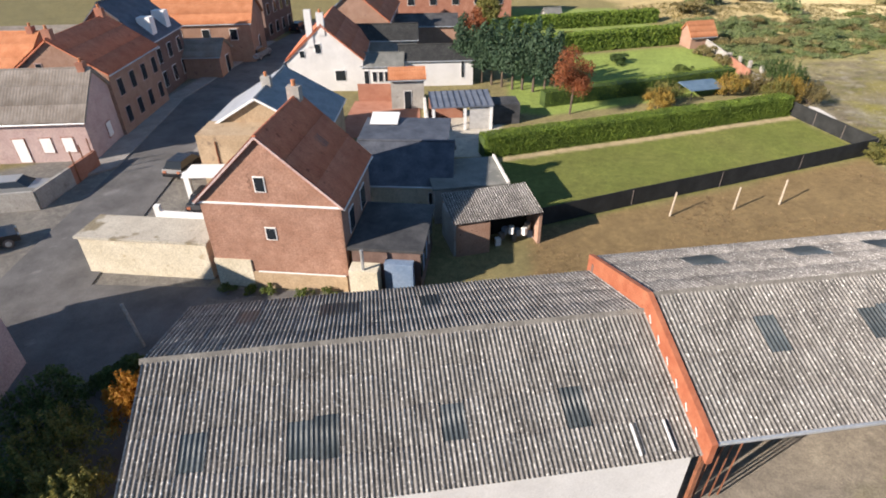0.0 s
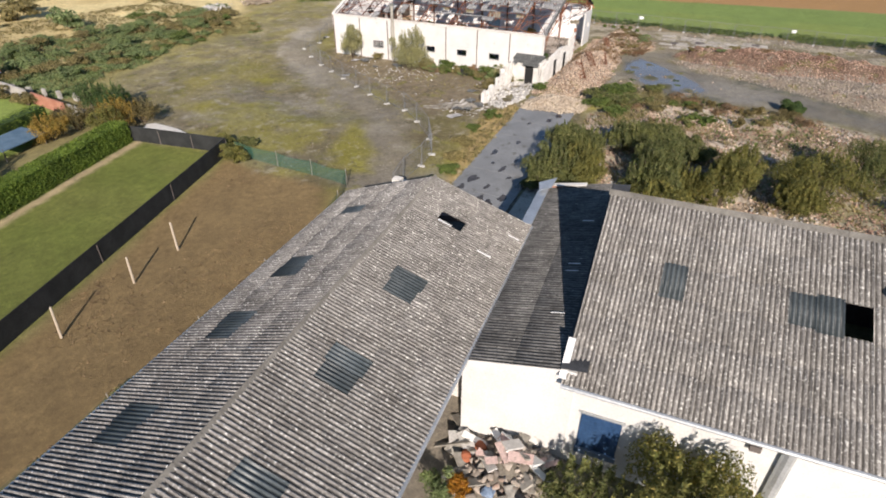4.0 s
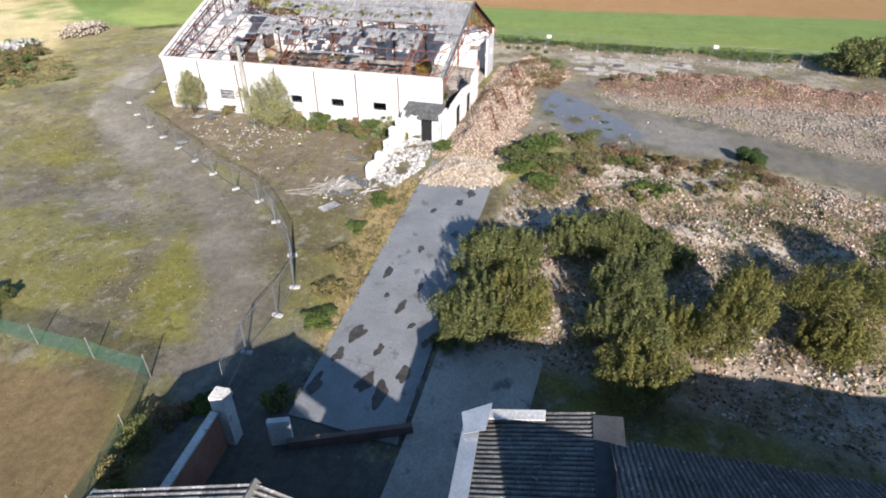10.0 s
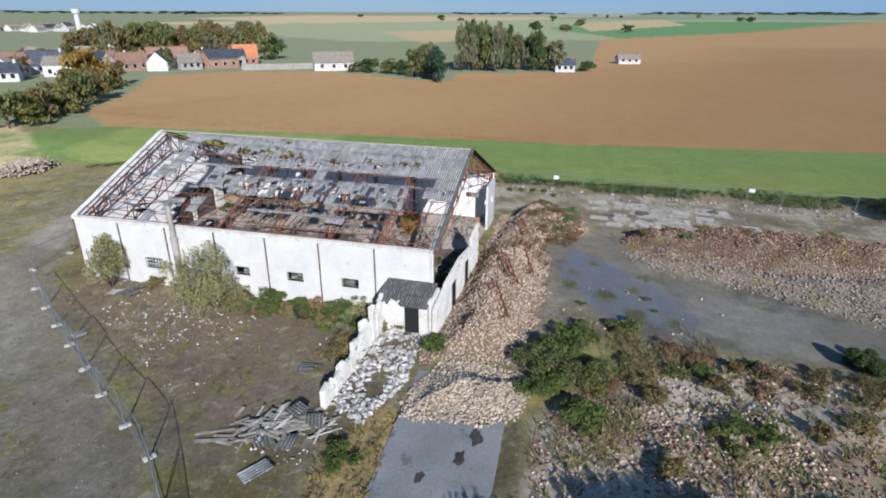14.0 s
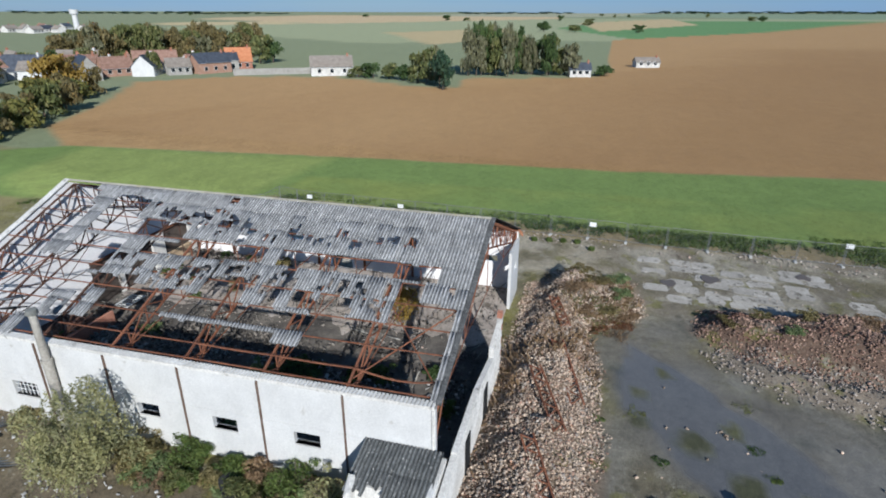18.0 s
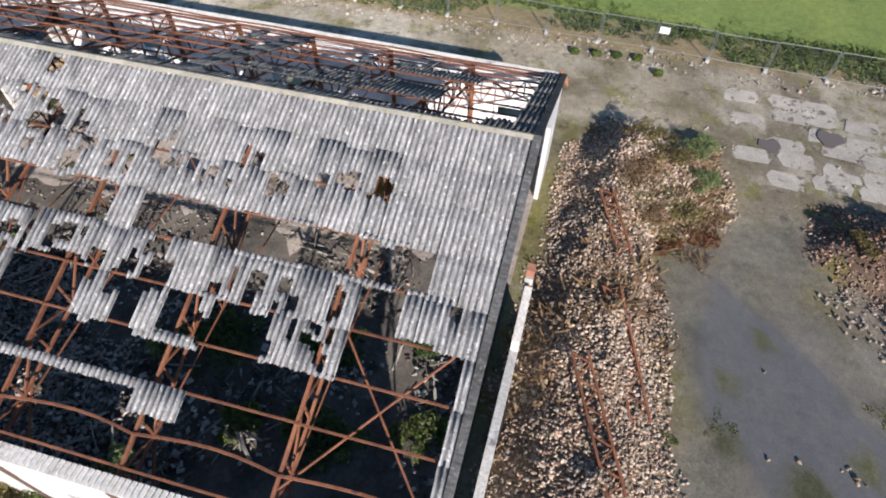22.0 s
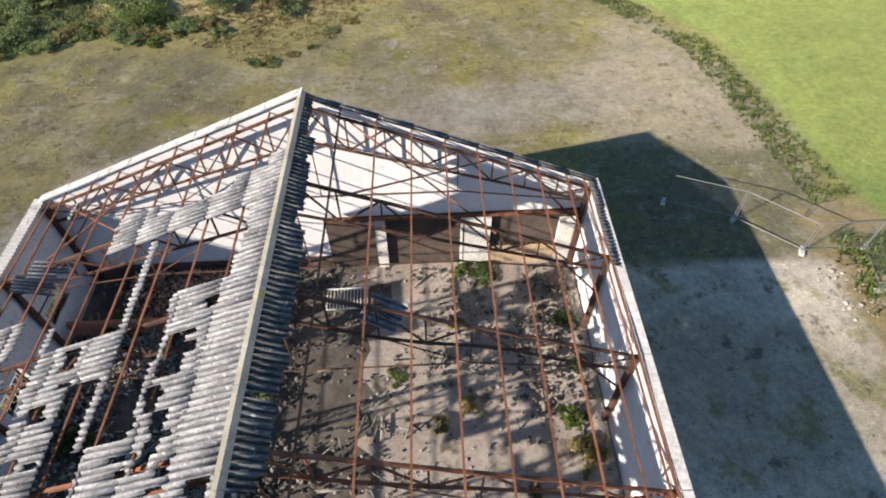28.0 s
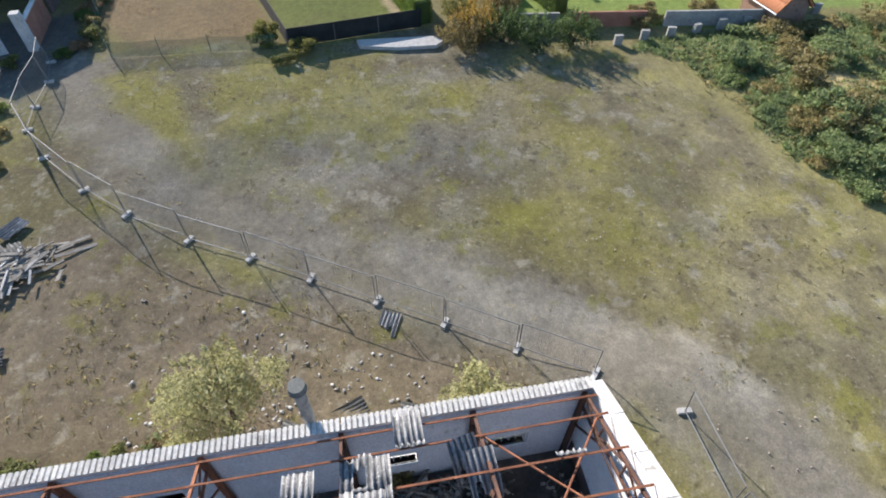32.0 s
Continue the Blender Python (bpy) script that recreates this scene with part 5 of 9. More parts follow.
# ridge caps and the verge pieces along both gables
for k in range(26):
    v0, v1 = k * HL / 26, (k + 1) * HL / 26 + 0.04
    m = Mesh()
    for s in (-1, 1):
        a, b = hall_at(HW / 2, v0, TOP + 0.075), hall_at(HW / 2, v1, TOP + 0.075)
        c, d = hall_at(HW / 2 + s * 0.14, v1, TOP + 0.01), hall_at(HW / 2 + s * 0.14, v0, TOP + 0.01)
        m.slab([a, b, c, d] if s < 0 else [b, a, d, c], 0.02)
    part("ridge_cap", m, RIDGE, hall)
for k in range(8):
    for s in (0, 1):
        u0, u1 = k * 11 / 8, (k + 1) * 11 / 8
        z0, z1 = roof_z(u0) + 0.07, roof_z(u1) + 0.07
        if s:
            u0, u1 = HW - u0, HW - u1
        e = rnd.uniform(-0.05, 0.05)
        p = [hall_at(u0, HL - 0.2 + e, z0), hall_at(u0, HL + 0.24 + e, z0 - 0.02), hall_at(u1, HL + 0.24 + e, z1), hall_at(u1, HL - 0.2 + e, z1 + 0.02)]
        if s == 0:
            part("verge_tile", Mesh().slab(p[::-1], 0.05), WHITE_DIRTY, hall)
        if k < 8:
            p = [hall_at(u0, -0.22, z0 + 0.02), hall_at(u0, 0.02, z0 + 0.02), hall_at(u1, 0.02, z1 + 0.02), hall_at(u1, -0.22, z1 + 0.02)]
            # verge tiles of the east half are coloured as shaded
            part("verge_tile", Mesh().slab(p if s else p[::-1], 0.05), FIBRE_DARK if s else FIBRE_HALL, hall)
part("bent_flashing", Mesh().slab([hall_at(HW - 0.1, -0.35, 4.55), hall_at(HW + 0.42, -0.3, 4.6), hall_at(HW + 0.4, 0.1, 5.1), hall_at(HW - 0.1, 0.1, 5.1)], 0.03), TILE_ORANGE, hall, "bent orange rust flashing at the corner")
# wavy wall-head angle along the east wall
m = Mesh().sweep([hall_at(HW - 0.25, k * HL / 28, EAVE + 0.04 + 0.03 * math.sin(k)) for k in range(29)], 0.07, 0.05)
part("eaves_beam", m, RUST, hall)
for k in range(7):
    part("wall_coping", Mesh().beam(hall_at(HW, k * BAY + 0.02, EAVE - 0.04), hall_at(HW, (k + 1) * BAY - 0.02, EAVE - 0.04), 0.32, 0.12), WHITE_DIRTY, hall)

# floor, partition rooms at the north end, and their lintels
LITTERED = material("littered_floor", (0.31, 0.265, 0.225), (0.47, 0.41, 0.355), 0.95, 0.5, 6, 0.3, spots=(0.15, 0.125, 0.10), spot_scale=0.7, spot_at=0.58)
# dark earth, with the shade under the roof sheets put into the colour
FLOOR_SHADED = material("dark_shaded_floor", (0.07, 0.062, 0.055), (0.19, 0.168, 0.142), 0.95, 0.5, 6, 0.3, spots=(0.2, 0.18, 0.16), spot_scale=0.9, spot_at=0.66)
dark_edge = [(12.9 + 2.6 * noise.noise((0.7 * k, 3.1, 0)) + 0.9 * noise.noise((2.3 * k, 7.7, 0)), 0.1 + (HL - 0.3) * k / 44) for k in range(45)]
for side, mat, what in ((0.2, FLOOR_SHADED, "dark earthy floor with the roof's shade in its colour"), (HW - 0.2, LITTERED, "dusty littered floor")):
    ring = [hall_at(u, v) for u, v in dark_edge] + [hall_at(side, HL - 0.2), hall_at(side, 0.1)]
    part("floor_slab", Mesh().prism([(p.x, p.y) for p in (ring if side < 1 else ring[::-1])], -0.2, 0.14), mat, hall, what)
# a rusty beam along the dark base of the north gable, with white piers before it
part("lintel", Mesh().beam(hall_at(10.8, HL - 0.3, 3.4), hall_at(21.6, HL - 0.3, 3.34), 0.10, 0.14), RUST, hall)
for u0, u1, z in ((12.9, 13.35, 3.3), (16.6, 17.9, 3.3), (20.9, 21.6, 2.9)):
    part("pier", wall_run((u0, HL - 0.26), (u1, HL - 0.26), 0.1, z, 0.2), WHITE_DIRTY, hall)
part("broken_wall", wall_run((17.9, HL - 0.3), (20.9, HL - 0.3), 0.1, 1.2, 0.18), RENDER_OCHRE, hall, "low broken ochre wall under the gable")
part("partition", wall_run((0.4, 25.8), (8.8, 25.8), 0.1, 1.2, 0.2), BRICK_RED, hall)
flue = thing("flue_pipe", Matrix.Translation((69.9, 48.0, 0)), "tall grey concrete flue pipe with a round cap", "chimney")
part("pipe", Mesh().tube((0.05, 0.08, -0.4), (0.02, 0.03, 4.2), 0.24, 0.23, 14), CONCRETE, flue)
part("pipe", Mesh().tube((0.02, 0.03, 4.15), (0, 0, 6.85), 0.19, 0.18, 14), CONCRETE, flue)
part("collar", Mesh().tube((0.02, 0.03, 4.1), (0.02, 0.03, 4.28), 0.27, 0.27, 14), CONCRETE, flue)
part("cap", Mesh().tube((0, 0, 6.8), (0, 0, 7.05), 0.28, 0.25, 14), FELT_GREY, flue, "mossy round cap")


def scatter_boxes(name, n, place, size, mat, seed, flat=0.6, label="", category="rubble", slim=1.0):
    """Many loose pieces of rubble in one object. place(rng, n) gives their centres; size: (least, most)."""
    rng = np.random.RandomState(seed)
    c = place(rng, n)
    n = len(c)
    s = rng.uniform(size[0], size[1], (n, 1)) * rng.uniform(0.5, 1.0, (n, 3))
    s[:, 2] *= flat
    s[:, 1] *= slim
    base = np.array([(x, y, z) for z in (-1, 1) for x, y in ((-1, -1), (1, -1), (1, 1), (-1, 1))], float) / 2
    pts = base[None] * s[:, None] * rng.uniform(0.75, 1.0, (n, 8, 1))
    q = rng.normal(size=(n, 4)) * np.array([1.0, 0.45, 0.45, 1.0])
    q /= np.linalg.norm(q, axis=1)[:, None]
    w, x, y, z = q.T
    R = np.stack([1 - 2 * (y * y + z * z), 2 * (x * y - z * w), 2 * (x * z + y * w), 2 * (x * y + z * w), 1 - 2 * (x * x + z * z), 2 * (y * z - x * w), 2 * (x * z - y * w), 2 * (y * z + x * w), 1 - 2 * (x * x + y * y)], -1).reshape(n, 3, 3)
    pts = np.einsum("nij,nkj->nki", R, pts) + c[:, None]
    f = np.array([(3, 2, 1, 0), (4, 5, 6, 7), (0, 1, 5, 4), (1, 2, 6, 5), (2, 3, 7, 6), (3, 0, 4, 7)])
    faces = (f[None] + 8 * np.arange(n)[:, None, None]).reshape(-1, 4)
    return tagged(new(name, array_mesh(name, pts.reshape(-1, 3), faces, mat)), label or name, category, kind="stuff")


def in_hall(u0, u1, v0, v1, heap):
    def place(rng, n):
        u, v = rng.uniform(u0, u1, n), rng.uniform(v0, v1, n)
        dens = vnoise(u, v, 2.4, 3)
        keep = rng.rand(n) < dens * 1.6 - 0.3
        u, v, dens = u[keep], v[keep], dens[keep]
        out = np.array([hall_at(a, b) for a, b in zip(u, v)]) + np.array([HA.x, HA.y, 0])
        out[:, 2] = 0.17 + heap * dens * rng.rand(len(u))
        return out
    return place


scatter_boxes("floor_debris", 7500, in_hall(0.5, 11, 0.5, 28.8, 0.4), (0.06, 0.36), DEBRIS, 3, 0.16, "charred timber and rubbish strewn over the hall floor", "debris")
scatter_boxes("floor_debris", 3600, in_hall(11, 21.5, 0.5, 28.8, 0.14), (0.04, 0.24), DEBRIS, 14, 0.16, "charred boards and rubbish on the hall floor", "debris")
scatter_boxes("timber_debris", 420, in_hall(11, 21.5, 0.5, 28.8, 0.5), (0.4, 2.2), TIMBER_GREY, 16, 0.03, "broken battens strewn over the hall floor", "debris", 0.06)
scatter_boxes("floor_debris", 2600, in_hall(11, 21.5, 0.5, 28.8, 0.12), (0.04, 0.2), STONES_GREY, 4, 0.2, "charred timber and rubbish strewn over the hall floor", "debris")
scatter_boxes("timber_debris", 1000, in_hall(0.5, 8.2, 0.5, 28.8, 0.6), (0.4, 2.2), TIMBER_GREY, 6, 0.03, "broken boards and battens strewn over the hall floor", "debris", 0.06)
scatter_boxes("floor_debris", 4200, in_hall(0.6, 9.6, 17, 28.6, 0.35), (0.06, 0.3), DEBRIS, 17, 0.14, "burnt rafters and rubbish heaped at the north end", "debris")
scatter_boxes("timber_debris", 700, in_hall(0.6, 8.2, 15, 28.6, 0.5), (0.3, 1.8), TIMBER_GREY, 18, 0.03, "broken grey battens heaped at the north end", "debris", 0.06)
scatter_boxes("plaster_debris", 6500, in_hall(0.8, 8.0, 13, 28.2, 0.35), (0.05, 0.24), DEBRIS_PALE, 44, 0.2, "small pale scraps of sheet and plaster", "debris")
scatter_boxes("brick_debris", 3600, in_hall(0.6, 8.4, 19, 28.6, 0.3), (0.05, 0.26), STONES_GREY, 19, 0.2, "grey and brown rubbish spread at the north end", "debris")
scatter_boxes("plaster_debris", 3000, in_hall(0.5, 8.4, 0.5, 28.8, 0.4), (0.06, 0.36), DEBRIS_PALE, 5, 0.15, "pale broken plaster and sheet pieces on the floor", "debris")
scatter_boxes("wall_foot_debris", 1100, in_hall(18.6, 21.4, 15, 28.6, 0.5), (0.06, 0.3), DEBRIS, 20, 0.35, "dark rubbish heaped along the foot of the wall", "debris")
scatter_boxes("fallen_brick", 2600, lambda rng, n: np.array([hall_at(a, b, c) for a, b, c in zip(rng.uniform(2.0, 8.6, n), HL - 0.4 - 2.6 * rng.rand(n) ** 1.6, 0.15 + 0.5 * rng.rand(n))]) + np.array([HA.x, HA.y, 0]), (0.08, 0.3), STONES_RED, 43, 0.6, "fallen bricks and plaster below the gable", "rubble", 0.6)
bench = thing("metal_grille", pose(81.7, 55.7, 0.24, 0, 0, 4), "white metal grille frame lying on the hall floor", "grille")
for k in range(13):
    part("bar", Mesh().box((0.15 * k - 0.9, 0, 0.1 + 0.03 * (k % 2)), (0.03, 1.1, 0.03)), PAINT_WHITE, bench)
part("rim", Mesh().box((0, -0.55, 0.12), (1.95, 0.05, 0.06)).box((0, 0.55, 0.12), (1.95, 0.05, 0.06)), PAINT_WHITE, bench)

# ---- annex at the corner and the broken wall that runs from it ----
annex = thing("annex", pose(69.3, 27.9, 0, 0, 0, 2.0), "small ruined annex with a mossy sheet roof", "annex")
part("wall", Mesh().box((1.05, 3.35, 1.2), (2.2, 0.2, 2.4)), WHITE_DIRTY, annex)
part("wall", Mesh().box((0.0, 2.5, 1.15), (0.2, 1.5, 2.3)), WHITE_DIRTY, annex)
part("wall", Mesh().box((0.0, 0.35, 1.15), (0.2, 0.7, 2.3)), WHITE_DIRTY, annex)
# black panel in the doorway for the shade behind it
part("door_shade_panel", Mesh().box((0.06, 1.2, 1.0), (0.06, 1.0, 2.0)), SHADE_BLACK, annex)
part("wall", Mesh().box((1.0, 0.0, 1.25), (2.2, 0.22, 2.5)), WHITE_DIRTY, annex)
for k in range(4):
    part("roof_sheet", SH_DARK["full"][0], None, annex, m=Matrix.Translation((2.05, 0.0 + 0.88 * k + 0.88, 2.85)) @ Matrix.Rotation(radians(-90), 4, "Z") @ pose(0, 0, 0, 12, 0, 0))
    part("roof_sheet", SH_DARK["torn" if k > 1 else "full"][k % 2 if k > 1 else 0], None, annex, m=Matrix.Translation((0.75, 0.0 + 0.88 * k + 0.88, 2.56)) @ Matrix.Rotation(radians(-90), 4, "Z") @ pose(0, 0, 0, 12, 0, 0))
ruin = thing("broken_wall", Matrix.Identity(4), "jagged white remains of a collapsed wall", "wall")
x, y = 69.2, 31.2
for k in range(13):
    h = max(0.5, 2.3 - 0.12 * k + rnd.uniform(-0.45, 0.45))
    L = 0.68
    m = Mesh()
    pts = [(0, -0.14), (L, -0.14), (L, 0.14), (0, 0.14)]
    m.add([(*p, -0.1) for p in pts] + [(0, -0.14, h), (L, -0.14, h - rnd.uniform(-0.3, 0.5)), (L, 0.14, h - rnd.uniform(-0.2, 0.4)), (0, 0.14, h)], [(3, 2, 1, 0), (4, 5, 6, 7), (0, 1, 5, 4), (1, 2, 6, 5), (2, 3, 7, 6), (3, 0, 4, 7)])
    part("wall_piece", m, WHITE_DIRTY, ruin, m=pose(x, y, gz(x, y), 0, 0, 181 + rnd.uniform(-6, 6)))
    x, y = x - 0.67, y - 0.02

# ---- the two sheds ----
def sheet_mesh(width, length, mat, waves=5, seed=0, torn=0.0):
    me = corrugated(width, length, waves, seed, torn)
    me.materials.append(mat)
    return me


def lay(parent, mesh, a, b, d, name="roof_sheet", lift=0.0):
    """Lays a sheet with its upper edge from a to b and its fall towards d, in the parent's own space."""
    a, b, d = Vector(a), Vector(b), Vector(d)
    ax, ay = (b - a).normalized(), -(d - a).normalized()
    az = ax.cross(ay).normalized()
    rot = Matrix((ax, az.cross(ax), az)).transposed().to_4x4()
    return part(name, mesh, None, parent, m=Matrix.Translation(a + az * lift) @ rot)


def roof_field(parent, u0, u1, ridge_z, eave_z, half, sign, rows, mat, lights=(), gone=()):
    """One slope of a roof whose ridge runs along local x at y = 0. sign: +1 for the slope towards +y. lights: cells (col, row) of see-through sheets."""
    cols = max(1, round((u1 - u0) / 0.885))
    cw = (u1 - u0) / cols
    sl = math.hypot(half, ridge_z - eave_z) / rows
    full, pane = sheet_mesh(cw + 0.02, sl + 0.12, mat), sheet_mesh(cw + 0.02, sl + 0.1, ROOFLIGHT)
    for c in range(cols):
        for r in range(rows):
            if (c, r) in gone:
                continue
            y0, y1 = sign * half * r / rows, sign * half * (r + 1) / rows
            z0, z1 = ridge_z + (eave_z - ridge_z) * r / rows, ridge_z + (eave_z - ridge_z) * (r + 1) / rows
            x0, x1 = u0 + c * cw, u0 + (c + 1) * cw
            if sign > 0:
                x0, x1 = x1, x0
            glass = (c, r) in lights
            lay(parent, pane if glass else full, (x0, y0, z0), (x1, y0, z0), (x0, y1, z1), "rooflight" if glass else "roof_sheet", 0.02 + 0.004 * ((c + r) % 2))


def caps(parent, u0, u1, z, mat, w=0.34):
    n = max(1, round((u1 - u0) / 1.1))
    for k in range(n):
        a, b = u0 + (u1 - u0) * k / n, u0 + (u1 - u0) * (k + 1) / n + 0.03
        m = Mesh()
        m.slab([(a, -w, z - 0.10), (b, -w, z - 0.10), (b, 0, z + 0.075), (a, 0, z + 0.075)], 0.03)
        m.slab([(a, 0, z + 0.075), (b, 0, z + 0.075), (b, w, z - 0.10), (a, w, z - 0.10)], 0.03)
        part("ridge_cap", m, mat, parent)


def shed_walls(parent, u0, u1, half, eave, ridge, mat, ends=(True, True), south=True):
    t = 0.2
    if south:
        part("wall", Mesh().box(((u0 + u1) / 2, -half + 0.35, eave / 2 - 0.1), (u1 - u0, t, eave)), mat, parent)
    part("wall", Mesh().box(((u0 + u1) / 2, half - 0.35, eave / 2 - 0.1), (u1 - u0, t, eave)), mat, parent)
    for on, u in zip(ends, (u0 + 0.15, u1 - 0.15)):
        if not on:
            continue
        m = Mesh()
        prof = [(-half + 0.35, -0.1), (half - 0.35, -0.1), (half - 0.35, eave - 0.08), (0, ridge - 0.2), (-half + 0.35, eave - 0.08)]
        k = len(prof)
        m.add([(u - t / 2, y, z) for y, z in prof] + [(u + t / 2, y, z) for y, z in prof], [tuple(range(k))[::-1], tuple(range(k, 2 * k))] + [(i, (i + 1) % k, (i + 1) % k + k, i + k) for i in range(k)])
        part("gable_wall", m, mat, parent)


shed = thing("long_shed", pose(8.7, 17.6, 0, 0, 0, 7.2), "long brick shed with a lichen-spotted corrugated roof in two heights", "shed")
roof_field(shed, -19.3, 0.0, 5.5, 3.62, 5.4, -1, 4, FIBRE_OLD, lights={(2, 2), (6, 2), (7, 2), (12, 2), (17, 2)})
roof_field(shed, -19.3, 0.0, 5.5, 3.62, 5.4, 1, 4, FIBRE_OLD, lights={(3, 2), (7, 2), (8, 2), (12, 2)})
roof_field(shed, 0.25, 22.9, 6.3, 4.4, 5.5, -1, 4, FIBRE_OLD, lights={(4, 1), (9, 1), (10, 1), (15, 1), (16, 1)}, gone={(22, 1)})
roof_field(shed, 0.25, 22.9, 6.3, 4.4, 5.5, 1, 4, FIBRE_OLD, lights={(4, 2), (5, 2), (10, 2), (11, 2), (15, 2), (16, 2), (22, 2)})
caps(shed, -19.4, 0.0, 5.55, RIDGE_SHED, 0.17)
caps(shed, 0.2, 23.0, 6.35, RIDGE_SHED, 0.15)
shed_walls(shed, -19.2, 0, 5.4, 3.5, 5.3, BRICK_DARK, (True, False), south=False)
shed_walls(shed, 0, 22.7, 5.5, 4.3, 6.1, BRICK_DARK, (False, False), south=False)
for u in (0.4, 13.7):
    part("post", Mesh().box((u, -5.15, 2.1), (0.16, 0.16, 4.2)), RUST, shed)
part("eaves_beam", Mesh().box((7.2, -5.15, 4.26), (14.2, 0.14, 0.16)), RUST, shed)
part("wall", Mesh().box((18.4, -5.0, 2.1), (8.6, 0.2, 4.2)), BRICK_DARK, shed)
part("wall", Mesh().box((14.1, 0.1, 2.1), (0.2, 10.0, 4.2)), WHITE_DIRTY, shed)
part("wall", Mesh().box((-9.6, -5.0, 1.6), (19.2, 0.2, 3.3)), WHITE_WALL, shed)
# red-painted band where the roof steps up
for s in (-1, 1):
    m = Mesh()
    prof = [(0, 5.42), (0, 6.42), (s * 5.75, 4.42), (s * 5.75, 3.42)]
    m.add([(0.02, y, z) for y, z in prof] + [(0.24, y, z) for y, z in prof], [(0, 1, 2, 3), (7, 6, 5, 4), (0, 4, 5, 1), (1, 5, 6, 2), (2, 6, 7, 3), (3, 7, 4, 0)])
    part("step_band", m, RUST_RED, shed, "rust-red painted gable band")
for k in range(6):
    part("wall_tie", Mesh().beam((-0.03, -0.6 - 0.85 * k, 5.75 - 0.30 * k), (0.0, -0.75 - 0.85 * k, 5.45 - 0.30 * k), 0.03, 0.03), PAINT_WHITE, shed)
for u in (-1.0, -2.2):
    part("patch_strip", Mesh().slab([(u, -4.3, 4.16), (u + 0.09, -4.3, 4.16), (u + 0.09, -5.35, 3.79), (u, -5.35, 3.79)], 0.02), PAINT_WHITE, shed, "new pale patch strip")
for u, a, b in ((18.6, -3.9, -4.6), (19.4, -1.6, -2.3), (21.0, -4.8, -5.4)):
    z = lambda y: 6.3 - 1.9 * abs(y) / 5.5 + 0.11
    part("patch_strip", Mesh().slab([(u, a, z(a)), (u + 0.09, a, z(a)), (u + 0.09, b, z(b)), (u, b, z(b))], 0.02), PAINT_WHITE, shed)
part("gutter", Mesh().tube((0.3, -5.62, 4.3), (23.0, -5.62, 4.3), 0.09, n=8), ZINC, shed)
part("gutter", Mesh().tube((0.3, 5.62, 4.3), (23.0, 5.62, 4.3), 0.08, n=8), ZINC, shed)
m = Mesh()
for k in range(5):
    m.beam((0.2 + 0.35 * k, -5.3, 3.9), (0.5 + 0.35 * k, -4.9, 0.0), 0.05, 0.05)
part("lean_frame", m, RUST, shed)

# second shed: ridge along its local y
shed2 = thing("white_shed", pose(29.5, 10.65, 0, 0, 0, 6.0 - 90), "white-walled shed with a broad corrugated roof and blue door", "shed")
# local x runs south along the ridge, local y runs east
roof_field(shed2, 0.0, 21.0, 8.75, 4.8, 7.75, -1, 6, FIBRE_OLD, lights={(3, 2), (8, 2), (9, 2), (15, 2)}, gone={(10, 2)})
# east slope in the dark sheet colour, which carries its shade
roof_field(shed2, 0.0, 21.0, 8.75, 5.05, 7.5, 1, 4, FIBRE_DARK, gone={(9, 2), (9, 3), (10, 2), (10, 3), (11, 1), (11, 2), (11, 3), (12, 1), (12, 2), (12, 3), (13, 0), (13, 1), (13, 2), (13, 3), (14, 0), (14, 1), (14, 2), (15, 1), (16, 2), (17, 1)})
caps(shed2, -0.1, 21.0, 8.8, RIDGE_SHED, 0.2)
part("wall", Mesh().box((9.95, -7.2, 2.3), (22.1, 0.22, 4.8)), WHITE_WALL, shed2)
part("wall", Mesh().box((10.5, 7.2, 2.45), (21.0, 0.22, 5.0)), BRICK_DARK, shed2)
for x, mt in ((0.22, BRICK_DARK), (20.8, BRICK_DARK)):
    prof = [(-7.2, -0.1), (7.2, -0.1), (7.2, 5.0), (0, 8.55), (-7.2, 4.85)]
    m = Mesh()
    k = 5
    m.add([(x - 0.1, y, z) for y, z in prof] + [(x + 0.1, y, z) for y, z in prof], [tuple(range(k))[::-1], tuple(range(k, 2 * k))] + [(i, (i + 1) % k, (i + 1) % k + k, i + k) for i in range(k)])
    part("gable_wall", m, mt, shed2)
dr = part("door", Mesh().box((1.65, -7.34, 2.15), (1.5, 0.07, 1.9)), material("deep_blue_paint", (0.02, 0.055, 0.13), (0.04, 0.09, 0.19), 0.5, 0.8, 10, 0.05), shed2, "dark blue hatch door")
part("rail", Mesh().box((1.65, -7.38, 3.14), (1.7, 0.06, 0.08)), ZINC, dr)
part("threshold", Mesh().box((1.65, -7.36, 1.02), (1.6, 0.12, 0.3)), PAINT_BLUE, dr, "faded pale blue kick board")
part("lintel_beam", Mesh().box((10, -7.4, 4.3), (16, 0.10, 0.18)), WHITE_DIRTY, shed2)
part("downpipe", Mesh().tube((7.6, -7.45, 4.4), (7.6, -7.45, 0), 0.22, n=10), ZINC, shed2)
part("floodlight", Mesh().box((6.6, -7.45, 4.0), (0.35, 0.2, 0.25)), SEAM, shed2)
part("gutter", Mesh().tube((0, -7.9, 4.7), (21, -7.9, 4.7), 0.09, n=8), ZINC, shed2)
part("verge_tile", Mesh().slab([(-0.15, -7.75, 4.93), (0.12, -7.75, 4.93), (0.12, -6.3, 5.67), (-0.15, -6.3, 5.67)], 0.04), PAINT_WHITE, shed2)
